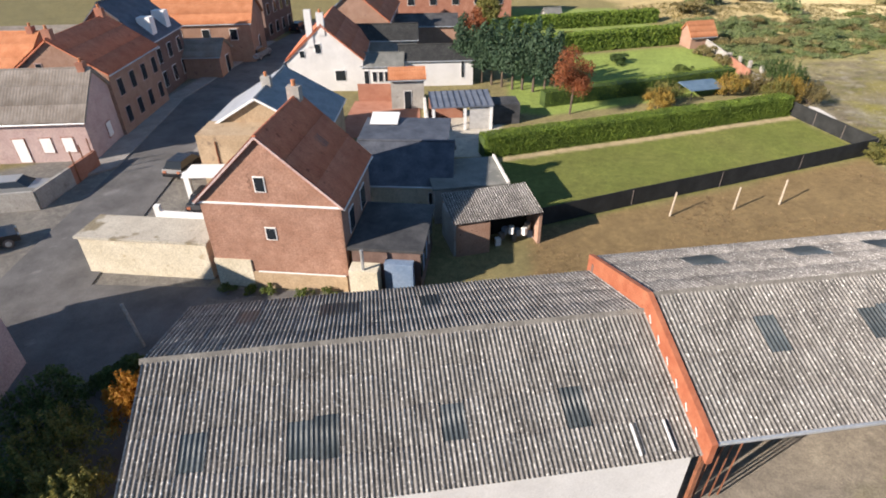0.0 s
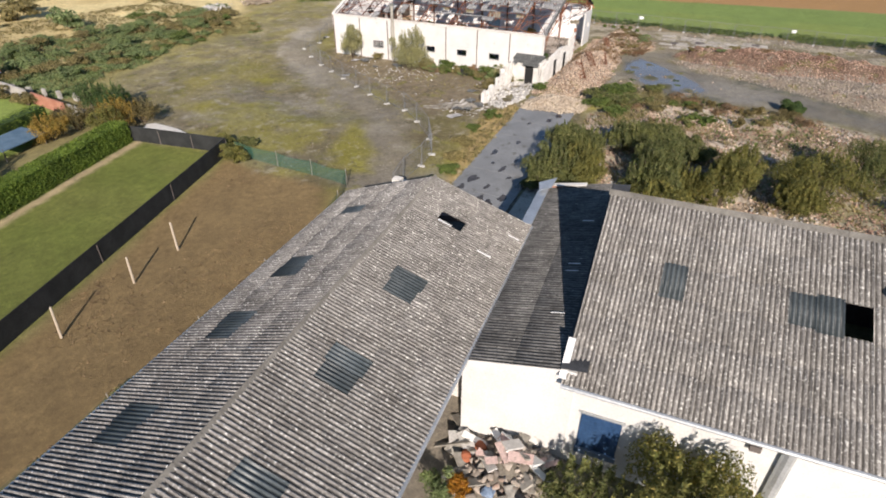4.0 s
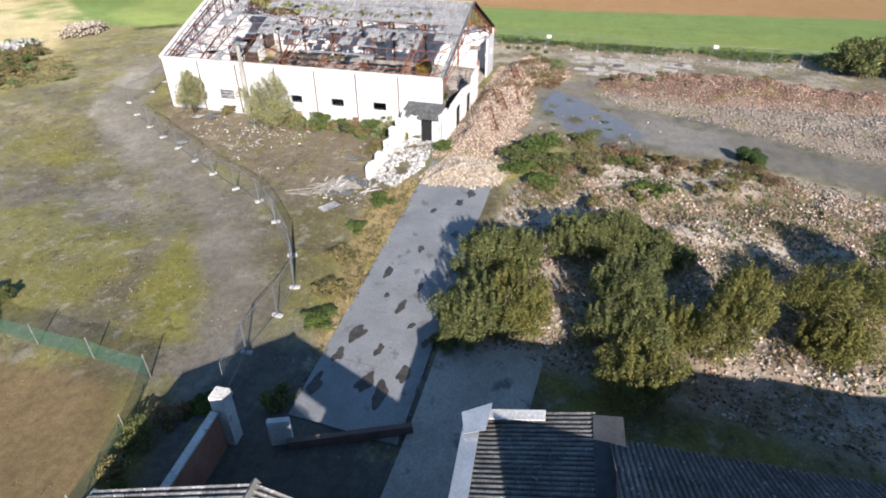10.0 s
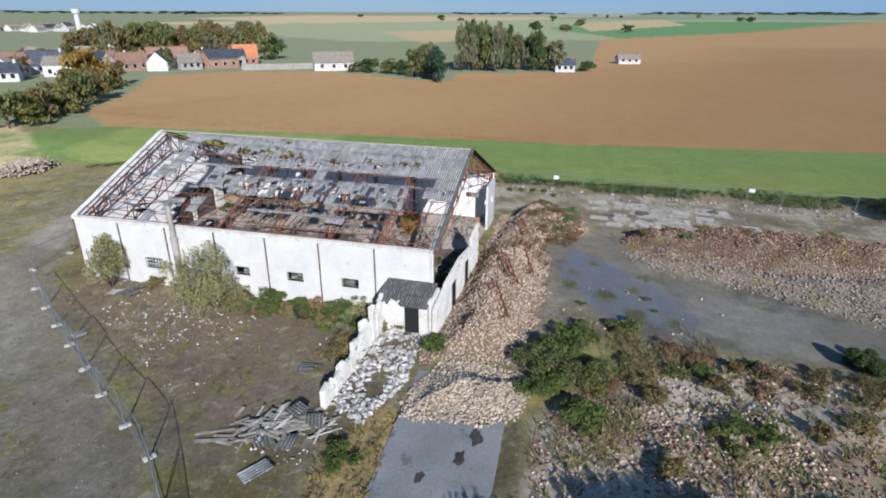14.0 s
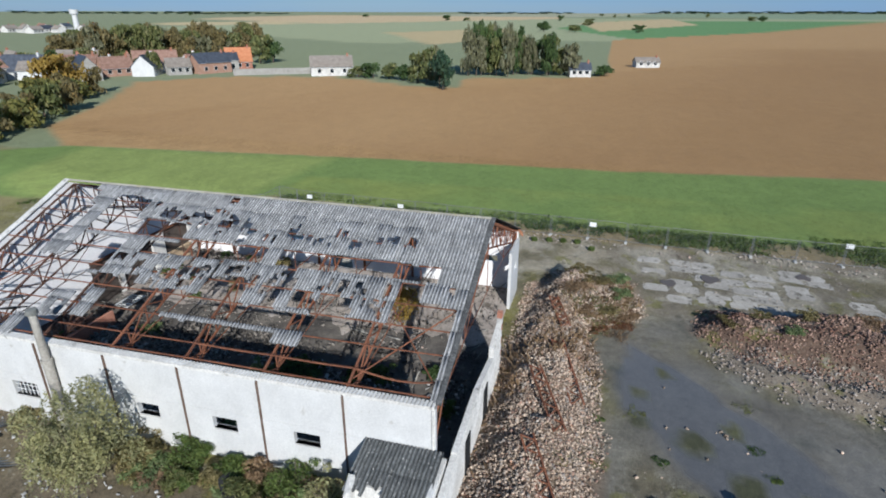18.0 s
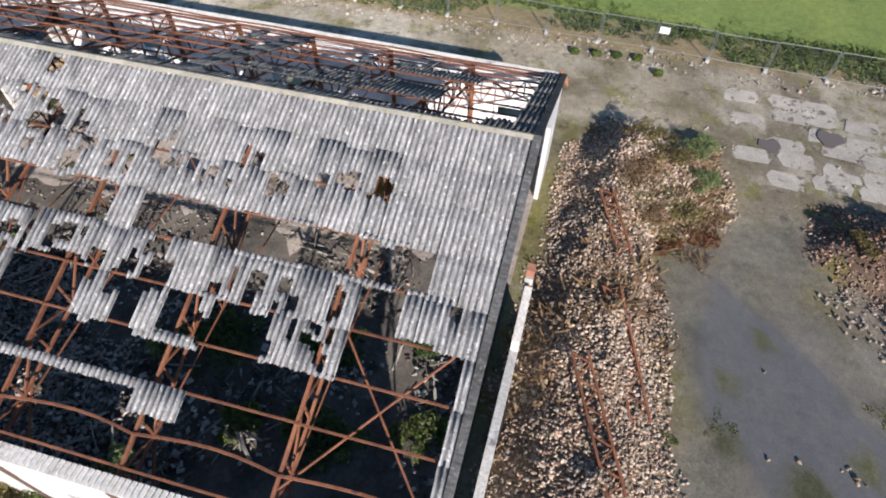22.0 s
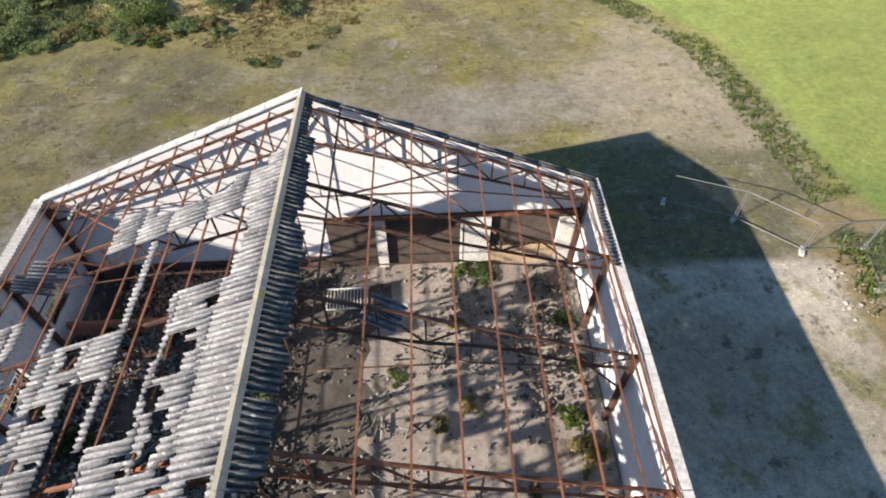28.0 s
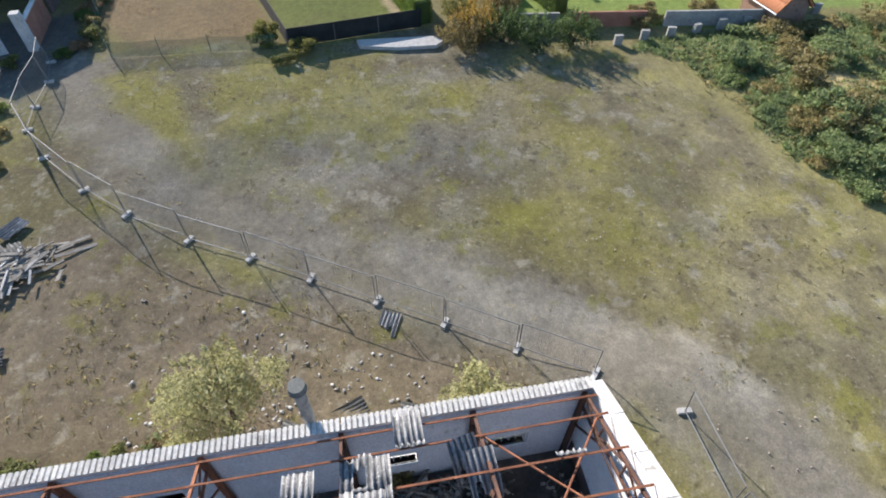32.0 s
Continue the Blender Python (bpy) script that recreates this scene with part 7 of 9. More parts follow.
for k in range(46):
    x, y = rnd.uniform(18.8, 22.2), rnd.uniform(9.6, 13.8)
    L, w = rnd.uniform(0.5, 1.5), rnd.uniform(0.15, 0.6)
    ob = part("board", Mesh().box((0, 0, 0), (L, w, rnd.uniform(0.03, 0.09))), COLOURS[k % 6], m=pose(x, y, gz(x, y) + rnd.uniform(0.12, 0.3), rnd.uniform(-28, 28), rnd.uniform(-28, 28), rnd.uniform(0, 180)))
    tagged(ob, "broken board tipped on the rubbish heap", "board", "boards on the rubbish heap")
BAG = plain("black_bag", (0.02, 0.02, 0.022), 0.35)
for k, (x, y, mt) in enumerate(((19.2, 10.6, BAG), (19.6, 10.2, BAG), (18.9, 10.1, PAINT_WHITE), (19.3, 11.4, LEAF_HEDGE), (20.4, 12.9, RUST_RED), (21.0, 12.5, RUST_RED))):
    b = bmesh.new()
    bmesh.ops.create_icosphere(b, subdivisions=2, radius=0.34)
    for v in b.verts:
        v.co *= 0.8 + 0.5 * noise.noise(v.co * 3 + Vector((k, 0, 0)))
        v.co.z *= 0.7
    me = bpy.data.meshes.new("rubbish_bag")
    b.to_mesh(me)
    b.free()
    tagged(part("rubbish_bag", me, mt if mt is not LEAF_HEDGE else PAINT_BLUE, m=pose(x, y, gz(x, y) + 0.15)), "crumpled bag of rubbish on the heap", "bag", "rubbish bags")

# ---- plants ----
def bush_blobs(R, H, k, seed):
    r = random.Random(seed)
    out = [((0, 0, H * 0.4), (R * 0.6, R * 0.6, H * 0.42))]
    for i in range(2 * k):
        a, q = r.uniform(0, 6.28), R * r.uniform(0.3, 0.92)
        s = r.uniform(0.16, 0.40)
        z = H * r.uniform(0.2, 0.95) * (1.12 - 0.45 * q / R)
        out.append(((q * math.cos(a), q * math.sin(a), z), (R * s, R * s, H * s * 0.7)))
    if H > 1.8:
        for i in range(54):
            a, q = r.uniform(0, 6.28), R * 0.9 * math.sqrt(r.random())
            z = H * (0.95 - 0.5 * (q / R) ** 2) * r.uniform(0.8, 1.05)
            out.append(((q * math.cos(a), q * math.sin(a), z), (0.12, 0.12, r.uniform(0.4, 0.95))))
    return out


def stems(R, H, k, seed, rad=0.05):
    r = random.Random(seed)
    m = Mesh()
    for i in range(k):
        a = r.uniform(0, 6.28)
        q = R * r.uniform(0.2, 0.7)
        mid = (0.4 * q * math.cos(a), 0.4 * q * math.sin(a), H * 0.35)
        m.tube((0.1 * math.cos(a), 0.1 * math.sin(a), -0.1), mid, rad, rad * 0.7, 5)
        m.tube(mid, (q * math.cos(a), q * math.sin(a), H * r.uniform(0.6, 0.9)), rad * 0.7, rad * 0.25, 5)
    return m


def shrub(name, x, y, R, H, n, size, mat, seed, label, group="", blobs=9, category="bush"):
    t = thing(name, pose(x, y, gz(x, y) - 0.05), label, category, group)
    if H > 1.3:
        part("branching_stem", stems(R, H, 9, seed), BARK, t)
    part("foliage", leaf_mesh("foliage", bush_blobs(R, H, blobs, seed), n, size, mat, seed, flat=0.7), None, t)
    return t


for k, (x, y, R, H, mt) in enumerate(((50.8, 18.7, 2.1, 3.0, LEAF), (52.4, 17.4, 1.6, 2.2, LEAF), (46.2, 18.2, 2.1, 2.7, LEAF), (47.6, 16.3, 1.9, 2.6, LEAF_YELLOW), (45.0, 18.8, 1.3, 1.8, LEAF), (53.9, 14.4, 2.0, 2.4, LEAF), (55.2, 12.0, 2.3, 2.6, LEAF), (55.2, 9.2, 1.8, 1.7, LEAF), (57.4, 10.8, 1.4, 1.3, WEED_GREEN), (49.2, 11.0, 2.0, 3.6, LEAF), (46.9, 10.8, 2.1, 3.4, LEAF), (43.8, 10.2, 1.9, 2.9, LEAF_YELLOW), (47.6, 8.7, 1.6, 2.4, LEAF_YELLOW), (49.9, 5.4, 1.5, 3.6, LEAF_YELLOW), (47.7, 6.2, 1.5, 3.6, LEAF_YELLOW), (51.6, 0.2, 2.7, 3.8, LEAF_YELLOW), (48.8, 1.6, 1.5, 2.2, LEAF_YELLOW), (54.5, -3.2, 2.4, 4.2, LEAF), (49, -9, 2.8, 3.6, LEAF), (56, -9, 2.6, 3.0, LEAF_YELLOW), (73.1, 1.7, 1.3, 1.3, LEAF_DARK))):
    shrub("bush", x, y, R * 1.06, H, int(8000 + 4600 * R), 0.078, mt, 40 + k, "dense bramble bush on rubble" if mt is LEAF else "yellowing sallow bush on rubble", "bushes by the track")
shrub("willow_bush", 67.6, 44.2, 2.4, 4.8, 12500, 0.09, LEAF_WILLOW, 61, "pale willow bush against the white wall", "", 10)
shrub("willow_bush", 68.6, 53.6, 1.7, 3.8, 7000, 0.09, LEAF_WILLOW, 62, "smaller pale willow against the white wall", "", 8)
for k, (x, y, R, H, mt) in enumerate(((69.8, 40.4, 1.2, 1.0, WEED_GREEN), (69.8, 37.6, 1.1, 0.9, WEED_GREEN), (69.9, 34.5, 1.3, 1.2, WEED_GREEN), (69.6, 32.6, 1.1, 1.5, LEAF_WILLOW), (69.6, 42.6, 1.0, 1.0, WEED), (67.6, 27.2, 1.0, 0.9, WEED_GREEN), (66.0, 32.4, 1.5, 0.7, WEED), (69.7, 50.3, 0.9, 0.8, WEED))):
    shrub("wall_weeds", x, y, R * 1.2, H * 1.2, 2400, 0.085, mt, 70 + k, "rank weeds at the foot of the wall", "weeds at the wall", 5, "weeds")
for k in range(17):
    x, y = 69.7 + rnd.uniform(-1.3, 0.2), 30.2 + 0.75 * k + rnd.uniform(-0.3, 0.3)
    shrub("wall_tangle", x, y, rnd.uniform(0.7, 1.3), rnd.uniform(0.5, 1.1), 1700, 0.085, (LEAF_BRAMBLE, WEED, WEED_GREEN, LEAF, WEED_BROWN)[k % 5], 470 + k, "tangled grass and brambles along the wall", "tangle at the wall", 5, "weeds")
for k, (x, y, R, H, mt) in enumerate(((93.4, 23.2, 1.9, 1.3, LEAF_AUTUMN), (92.0, 24.4, 1.7, 1.2, WEED_BROWN), (95.0, 22.0, 1.6, 1.0, LEAF_BRAMBLE), (90.6, 22.2, 1.4, 1.2, WEED), (94.6, 24.4, 1.5, 0.9, LEAF_AUTUMN), (89.8, 21.0, 1.0, 0.6, WEED_RUST), (91.2, 20.4, 1.1, 0.6, WEED_BROWN), (92.6, 21.2, 1.2, 1.2, LEAF_BRAMBLE), (88.8, 22.6, 0.9, 0.6, WEED_RUST), (92.6, 6.0, 1.6, 0.8, WEED_BROWN), (92.8, -1.0, 1.6, 0.8, WEED), (91.8, 12.0, 1.3, 0.5, WEED), (90.6, 14.2, 1.1, 0.4, LEAF_AUTUMN), (92.4, 9.0, 1.2, 0.8, WEED), (89.6, 10.6, 0.9, 0.6, LEAF_BRAMBLE), (96.4, 21.4, 1.2, 1.2, LEAF_BRAMBLE), (89.8, 23.6, 1.3, 0.9, WEED_BROWN))):
    shrub("rubble_weeds", x, y, R * 0.8, H * 0.45, 1700, 0.07, mt, 90 + k, "dry weeds grown over the rubble heap", "weeds on rubble", 6, "weeds")
for k in range(9):
    x, y = rnd.uniform(60, 71), rnd.uniform(9, 18)
    shrub("field_weeds", x, y, rnd.uniform(0.5, 1.0), rnd.uniform(0.5, 0.9), 1300, 0.10, (LEAF, WEED, WEED_GREEN, WEED)[k % 4], 120 + k, "rough weeds and young shrubs on rubble", "weeds on rubble", 5, "weeds")
for k, (x, y, R, H) in enumerate(((65.5, 20.0, 1.5, 1.2), (67.3, 20.2, 1.7, 1.5), (69.8, 19.4, 1.6, 1.3), (66.8, 17.4, 1.8, 1.4), (72.0, 18.6, 1.4, 1.0), (74.0, 15.6, 1.3, 0.8), (63.4, 17.4, 1.4, 1.0))):
    shrub("green_weeds", x, y, R, H, 3200, 0.10, (WEED_GREEN, LEAF)[k % 2], 150 + k, "tall green weeds along the yard", "weeds by the yard", 6, "weeds")
for k, (x, y) in enumerate(((67.5, 19.6), (68.5, 17.6), (70.0, 15.6), (71.8, 13.1), (70.0, 11.5), (70.7, 9.5), (70.5, 7.6), (71.3, 5.0), (69.2, 3.2), (69.6, 0.7), (69.2, 12.8), (68.4, 10.5), (66.7, 16.8), (65.5, 6.4), (66.8, 4.3), (71.2, 11.4), (71.6, 8.2), (70.9, 2.6), (68.8, 8.4), (69.3, 5.9), (67.2, 14.4))):
    shrub("yard_edge_weeds", x, y, 0.9 + 0.35 * math.sin(2.3 * k), 0.7 + 0.25 * math.sin(3.1 * k), 1700, 0.075, (WEED_BROWN, LEAF_AUTUMN, WEED, WEED_BROWN, WEED_GREEN, LEAF_AUTUMN)[k % 6], 600 + k, "rank fading weeds along the wet yard", "weeds at the yard edge", 6, "weeds")
for k, (x, y) in enumerate(((79.2, 14.2), (80.4, 20.1), (77.5, 13.7), (77.0, 18.9), (83.0, 14.2), (79.3, 22.1))):
    shrub("pond_weeds", x, y, 0.6 + 0.2 * math.sin(1.9 * k), 0.07, 700, 0.06, (LEAF_DARK, LEAF, WEED_GREEN)[k % 3], 640 + k, "flat dark green weeds in the shallow water", "weeds in the water", 6, "weeds")
shrub("hedge_bush", 105.0, -13.5, 4.5, 4.2, 6000, 0.26, LEAF, 170, "dark rounded thicket at the boundary", "", 12)
shrub("hedge_bush", 103.5, -19.5, 4.2, 3.8, 4500, 0.26, LEAF, 171, "dark rounded thicket at the boundary", "", 12)
shrub("yard_tree", 20.2, 4.6, 2.9, 4.4, 24000, 0.085, LEAF_YELLOW, 172, "broad yellow-green sallow growing in the yard", "", 12, "tree")
shrub("yard_bush", 20.2, 8.0, 1.6, 2.2, 8000, 0.075, LEAF, 173, "green elder bush beside the rubbish", "", 6)
for k, (x, y, R, H, mt) in enumerate(((38.5, 25.2, 1.0, 1.1, LEAF), (37.2, 28.4, 0.9, 0.8, WEED_GREEN), (44.3, 26.4, 1.2, 0.9, WEED_GREEN), (47.0, 27.2, 1.2, 0.8, WEED), (50.3, 27.9, 1.2, 0.7, WEED), (53.6, 28.6, 1.0, 0.8, WEED_GREEN), (57.3, 28.4, 1.1, 1.0, WEED_GREEN), (38.8, 45.9, 1.4, 1.6, LEAF_YELLOW), (40.2, 44.4, 1.0, 1.2, LEAF))):
    shrub("verge_weeds", x, y, R * 0.85, H * 0.7, 2400, 0.085, mt, 180 + k, "weeds growing along the edge of the track", "verge weeds", 6, "weeds")
shrub("hall_shrub", 75.2, 33.4, 1.5, 1.6, 1800, 0.12, LEAF_DARK, 200, "shrub growing inside the ruined hall", "shrubs in the hall", 6)
shrub("hall_shrub", 85.9, 35.4, 1.1, 2.3, 1900, 0.11, LEAF_GOLD, 201, "yellow young tree growing inside the hall", "shrubs in the hall", 6)
shrub("hall_shrub", 77.5, 39.0, 1.6, 1.6, 1800, 0.12, LEAF_DARK, 202, "shrub growing inside the ruined hall", "shrubs in the hall", 6)
for k, (x, y, R, H, mt) in enumerate(((91.0, 50.2, 0.6, 0.5, WEED_GREEN), (91.5, 48.9, 0.8, 0.7, WEED), (91.3, 54.6, 0.6, 0.6, LEAF_DARK), (88.0, 57.3, 0.8, 0.7, LEAF_DARK), (86.9, 57.6, 0.6, 0.5, WEED_GREEN), (91.6, 52.5, 0.5, 0.5, LEAF_DARK))):
    shrub("hall_shrub", x, y, R, H, 1500, 0.075, mt, 204 + k, "dark weeds along the foot of the white wall", "shrubs in the hall", 6)


def tufts(name, poly, n, size, mat, seed, label, k=1, lo=0.4, blades=5, category="weeds", wide=1.0):
    """Many small tufts of blades in one object."""
    rng = np.random.RandomState(seed)
    xs, ys = [q[0] for q in poly], [q[1] for q in poly]
    x, y = rng.uniform(min(xs), max(xs), n), rng.uniform(min(ys), max(ys), n)
    keep = (inside(x, y, poly) > 0) & (fbm(x, y, 4.5, k) > lo + 0.12 * rng.rand(n))
    x, y = np.repeat(x[keep], blades), np.repeat(y[keep], blades)
    m = len(x)
    x, y = x + rng.normal(0, size * 0.5, m), y + rng.normal(0, size * 0.5, m)
    z = height(x, y) - 0.02
    a = rng.uniform(0, 6.28, m)
    h = size * rng.uniform(0.5, 1.5, m)
    w = wide * size * rng.uniform(0.12, 0.3, m)
    lx, ly = h * rng.normal(0, 0.9, m), h * rng.normal(0, 0.9, m)
    p0 = np.stack([x - w * np.cos(a), y - w * np.sin(a), z], -1)
    p1 = np.stack([x + w * np.cos(a), y + w * np.sin(a), z], -1)
    p2 = np.stack([x + lx + w * 0.6 * np.cos(a), y + ly + w * 0.6 * np.sin(a), z + h], -1)
    p3 = np.stack([x + lx - w * 0.6 * np.cos(a), y + ly - w * 0.6 * np.sin(a), z + h], -1)
    v = np.stack([p0, p1, p2, p3], 1).reshape(-1, 3)
    return tagged(new(name, array_mesh(name, v, np.arange(4 * m).reshape(m, 4), mat)), label, category, kind="stuff")


tufts("field_weeds", PILE_FIELD[0], 3000, 0.2, WEED, 301, "dry weeds among the rubble", 2, 0.42)
tufts("field_weeds", PILE_FIELD[0], 2000, 0.2, WEED_GREEN, 302, "green weeds among the rubble", 3, 0.5)
tufts("field_stalks", PILE_FIELD[0], 1200, 0.34, WEED, 316, "tall dry stalks among the rubble", 5, 0.56, 9, wide=0.22)
tufts("field_stalks", PILE_FIELD[0], 800, 0.34, WEED_BROWN, 317, "brown dead stalks among the rubble", 4, 0.58, 9, wide=0.22)
tufts("yard_edge_stalks", [(60, 20.6), (66, 20.8), (73, 19.6), (77, 13), (73, 10), (66, 14), (60, 16)], 900, 0.4, WEED, 318, "tall dry grass at the edge of the yard", 1, 0.45, 12, wide=0.22)
tufts("mound_weeds", [(87, 21), (90, 20), (95, 20.4), (97, 23), (95.4, 26), (91, 26)], 900, 0.26, WEED_BROWN, 319, "russet dry weeds over the mound", 2, 0.42, 8, wide=0.35)
tufts("mound_weeds", [(87, 21), (90, 20), (95, 20.4), (97, 23), (95.4, 26), (91, 26)], 500, 0.24, WEED_GREEN, 320, "green weeds over the mound", 4, 0.5, 8, wide=0.35)
tufts("rubble_weeds", PILE_LONG[0], 1500, 0.28, WEED_BROWN, 303, "dry stalks on the rubble heap", 4, 0.5)
tufts("boundary_weeds", [(105.2, 60), (109, 60), (110, 20), (112.5, -24), (107.5, -24), (106.3, 20)], 7000, 0.26, WEED_GREEN, 304, "rough weeds under the boundary fence", 1, 0.46)
tufts("boundary_weeds", [(106.5, 60), (109.5, 60), (110, 20), (113, -24), (109, -24), (107.2, 20)], 5000, 0.22, LEAF_DARK, 305, "green weeds under the boundary fence", 2, 0.5)
tufts("verge_grass", [(42, 25.2), (58, 29.8), (62, 28.2), (61, 26.8), (42, 24.9)], 1100, 0.16, WEED, 306, "dry grass along the track", 1, 0.3)
tufts("moss_tufts", [(38, 30), (37.5, 58), (46, 72), (60, 78), (84, 88), (98, 86), (104, 66), (70, 60), (55, 36)], 6000, 0.10, WEED, 307, "low green tufts on the waste ground", 3, 0.52, 4)
tufts("trodden_tufts", [(56, 35), (66, 57), (70.3, 57), (71, 29), (60, 31)], 1100, 0.12, WEED, 308, "dead weed stalks on trodden earth", 1, 0.45, 4)
tufts("bank_scrub", [(42, 74), (47, 73), (60, 79), (70, 77.5), (82, 87), (84, 110), (36, 112)], 9000, 0.2, WEED, 309, "tall dry grass on the bank", 2, 0.3)
tufts("bank_brambles", [(40, 68), (43, 73), (54, 75), (59, 78.5), (66, 80), (60, 92), (38, 92)], 12000, 0.2, LEAF_BRAMBLE, 310, "dark green brambles on the bank", 3, 0.34, 6)
tufts("plot_weeds", [(2, 25), (33, 28.6), (37, 33), (36, 43), (8, 33), (4, 28)], 5200, 0.085, WEED_BROWN, 311, "weeds on the bare garden plot", 1, 0.5, 4)
tufts("crop_row_edge", [(108.8, 60), (111, 60), (112, 20), (115, -24), (112.6, -24), (109.6, 20)], 5000, 0.16, WEED_GREEN, 312, "lush green crop edge", 4, 0.45, 5)
tufts("north_edge_grass", [(108, 63), (105, 80), (98, 88), (96.5, 87), (103, 78), (105.5, 62)], 6000, 0.14, WEED_GREEN, 313, "tall green grass at the field edge", 2, 0.3, 5)
tufts("bank_edge_grass", [(63, 78), (70, 77.6), (72.4, 75.2), (75, 75), (77.8, 78.8), (80.4, 83.6), (84, 88), (70, 88)], 2600, 0.13, WEED, 318, "dry grass along the edge of the bank", 2, 0.38)
bank_poly = [(40, 68), (43, 73), (54, 75), (59, 78.5), (66, 80), (72, 84), (60, 94), (38, 94)]
bank_rng = random.Random(77)
n_clump = 0
while n_clump < 40:
    x, y = bank_rng.uniform(38, 72), bank_rng.uniform(68, 94)
    if float(inside(np.array([x]), np.array([y]), bank_poly)[0]) < 0.3:
        continue
    mt = (LEAF_BRAMBLE, LEAF_BRAMBLE, WEED, LEAF_BRAMBLE)[n_clump % 4]
    shrub("bramble_clump", x, y, bank_rng.uniform(1.4, 2.6), bank_rng.uniform(0.8, 1.6), 2000, 0.125, mt, 330 + n_clump, "dry grass clump on the bank" if mt is WEED else "green bramble clump on the bank", "bank brambles", 6)
    n_clump += 1
n_clump = 0
while n_clump < 26:
    x, y = bank_rng.uniform(62, 86), bank_rng.uniform(77, 98)
    if float(inside(np.array([x]), np.array([y]), [(62, 80), (70, 78.5), (80, 86), (86, 96), (76, 100), (62, 96)])[0]) < 0.3:
        continue
    mt = (WEED, LEAF_BRAMBLE, WEED, WEED_GREEN)[n_clump % 4]
    shrub("bank_clump", x, y, bank_rng.uniform(1.3, 2.4), bank_rng.uniform(0.7, 1.25), 1900, 0.12, mt, 490 + n_clump, "pale dry grass clump on the bank" if mt is WEED else "green weeds on the dry bank", "bank clumps", 6, "weeds")
    n_clump += 1
# brambles along the foot of the bank
BANK_FOOT = [(44.1, 74.6), (47.0, 74.3), (53.0, 75.6), (58.4, 78.0), (62.7, 77.9), (66.0, 78.6), (70.1, 78.4), (72.4, 75.6), (74.8, 75.2), (77.5, 79.0), (80.1, 83.6)]
for k in range(46):
    f = k / 46 * (len(BANK_FOOT) - 1)
    if 6 < f < 7 or (f > 8 and k % 2):
        continue
    a, b = BANK_FOOT[int(f)], BANK_FOOT[int(f) + 1]
    x, y = a[0] + (b[0] - a[0]) * (f % 1), a[1] + (b[1] - a[1]) * (f % 1) + bank_rng.uniform(0.0, 2.6 if f < 6 else 0.7)
    mt = (LEAF_BRAMBLE, LEAF_BRAMBLE, WEED, LEAF_BRAMBLE, WEED_GREEN, WEED)[k % 6]
    low = 0.55 if x > 70 else 1.0
    shrub("bramble_clump", x, y, low * bank_rng.uniform(0.7, 1.4), low * bank_rng.uniform(0.3, 0.65), 1700, 0.09 * low, mt, 540 + k, "dry grass clump on the bank" if mt is WEED else "green bramble clump on the bank", "bank brambles", 6)
# tangle of dry stalks and brambles behind the long shed
for k in range(19):
    f = k / 18
    x, y = 9.0 + 27.5 * f, 26.0 + 3.6 * f + bank_rng.uniform(-0.5, 0.4)
    shrub("fence_tangle", x, y, bank_rng.uniform(0.8, 1.3), bank_rng.uniform(0.6, 1.15), 1500, 0.085, (WEED, LEAF, WEED_BROWN, WEED_GREEN)[k % 4], 380 + k, "tangle of dry stalks along the netting", "fence tangles", 5, "weeds")
for k in range(13):
    p = hall_at(bank_rng.uniform(1.0, 9.5), bank_rng.uniform(1.0, 27.5)) + Vector((HA.x, HA.y, 0))
    shrub("hall_shrub", p.x, p.y, bank_rng.uniform(0.6, 1.2), bank_rng.uniform(0.6, 1.5), 1300, 0.09, (WEED_GREEN, LEAF_BRAMBLE, LEAF_DARK)[k % 3], 410 + k, "green weeds growing on the hall floor", "shrubs in the hall", 5)
for k in range(6):
    p = hall_at(bank_rng.uniform(12.0, 21.0), bank_rng.uniform(10.0, 27.0)) + Vector((HA.x, HA.y, 0))
    shrub("hall_shrub", p.x, p.y, 0.45, 0.5, 600, 0.07, (WEED, WEED_GREEN)[k % 2], 430 + k, "dry weeds growing on the hall floor", "shrubs in the hall", 5)
tufts("yard_weeds", [(-4, 9), (22.5, 12.5), (22.0, 0), (-4, -4)], 3400, 0.08, WEED_GREEN, 314, "weeds in the cracks of the yard", 4, 0.5, 5)
tufts("yard_weeds", [(8, 10.5), (22.0, 13.5), (20.0, 8), (8, 7)], 1500, 0.09, WEED, 315, "dry weeds along the open shed", 1, 0.48, 5)
for k, (x, y, R, H, mt) in enumerate(((18.4, 13.2, 0.8, 1.0, LEAF_BRAMBLE), (19.0, 12.4, 0.6, 0.8, LEAF_ORANGE), (17.2, 11.6, 0.7, 0.6, WEED_GREEN), (15.6, 10.4, 0.8, 0.5, WEED), (17.6, 5.6, 0.9, 0.6, WEED_GREEN))):
    shrub("yard_weed", x, y, R, H, 1400, 0.08, mt, 450 + k, "rank weeds beside the rubbish heap", "yard weed clumps", 5, "weeds")

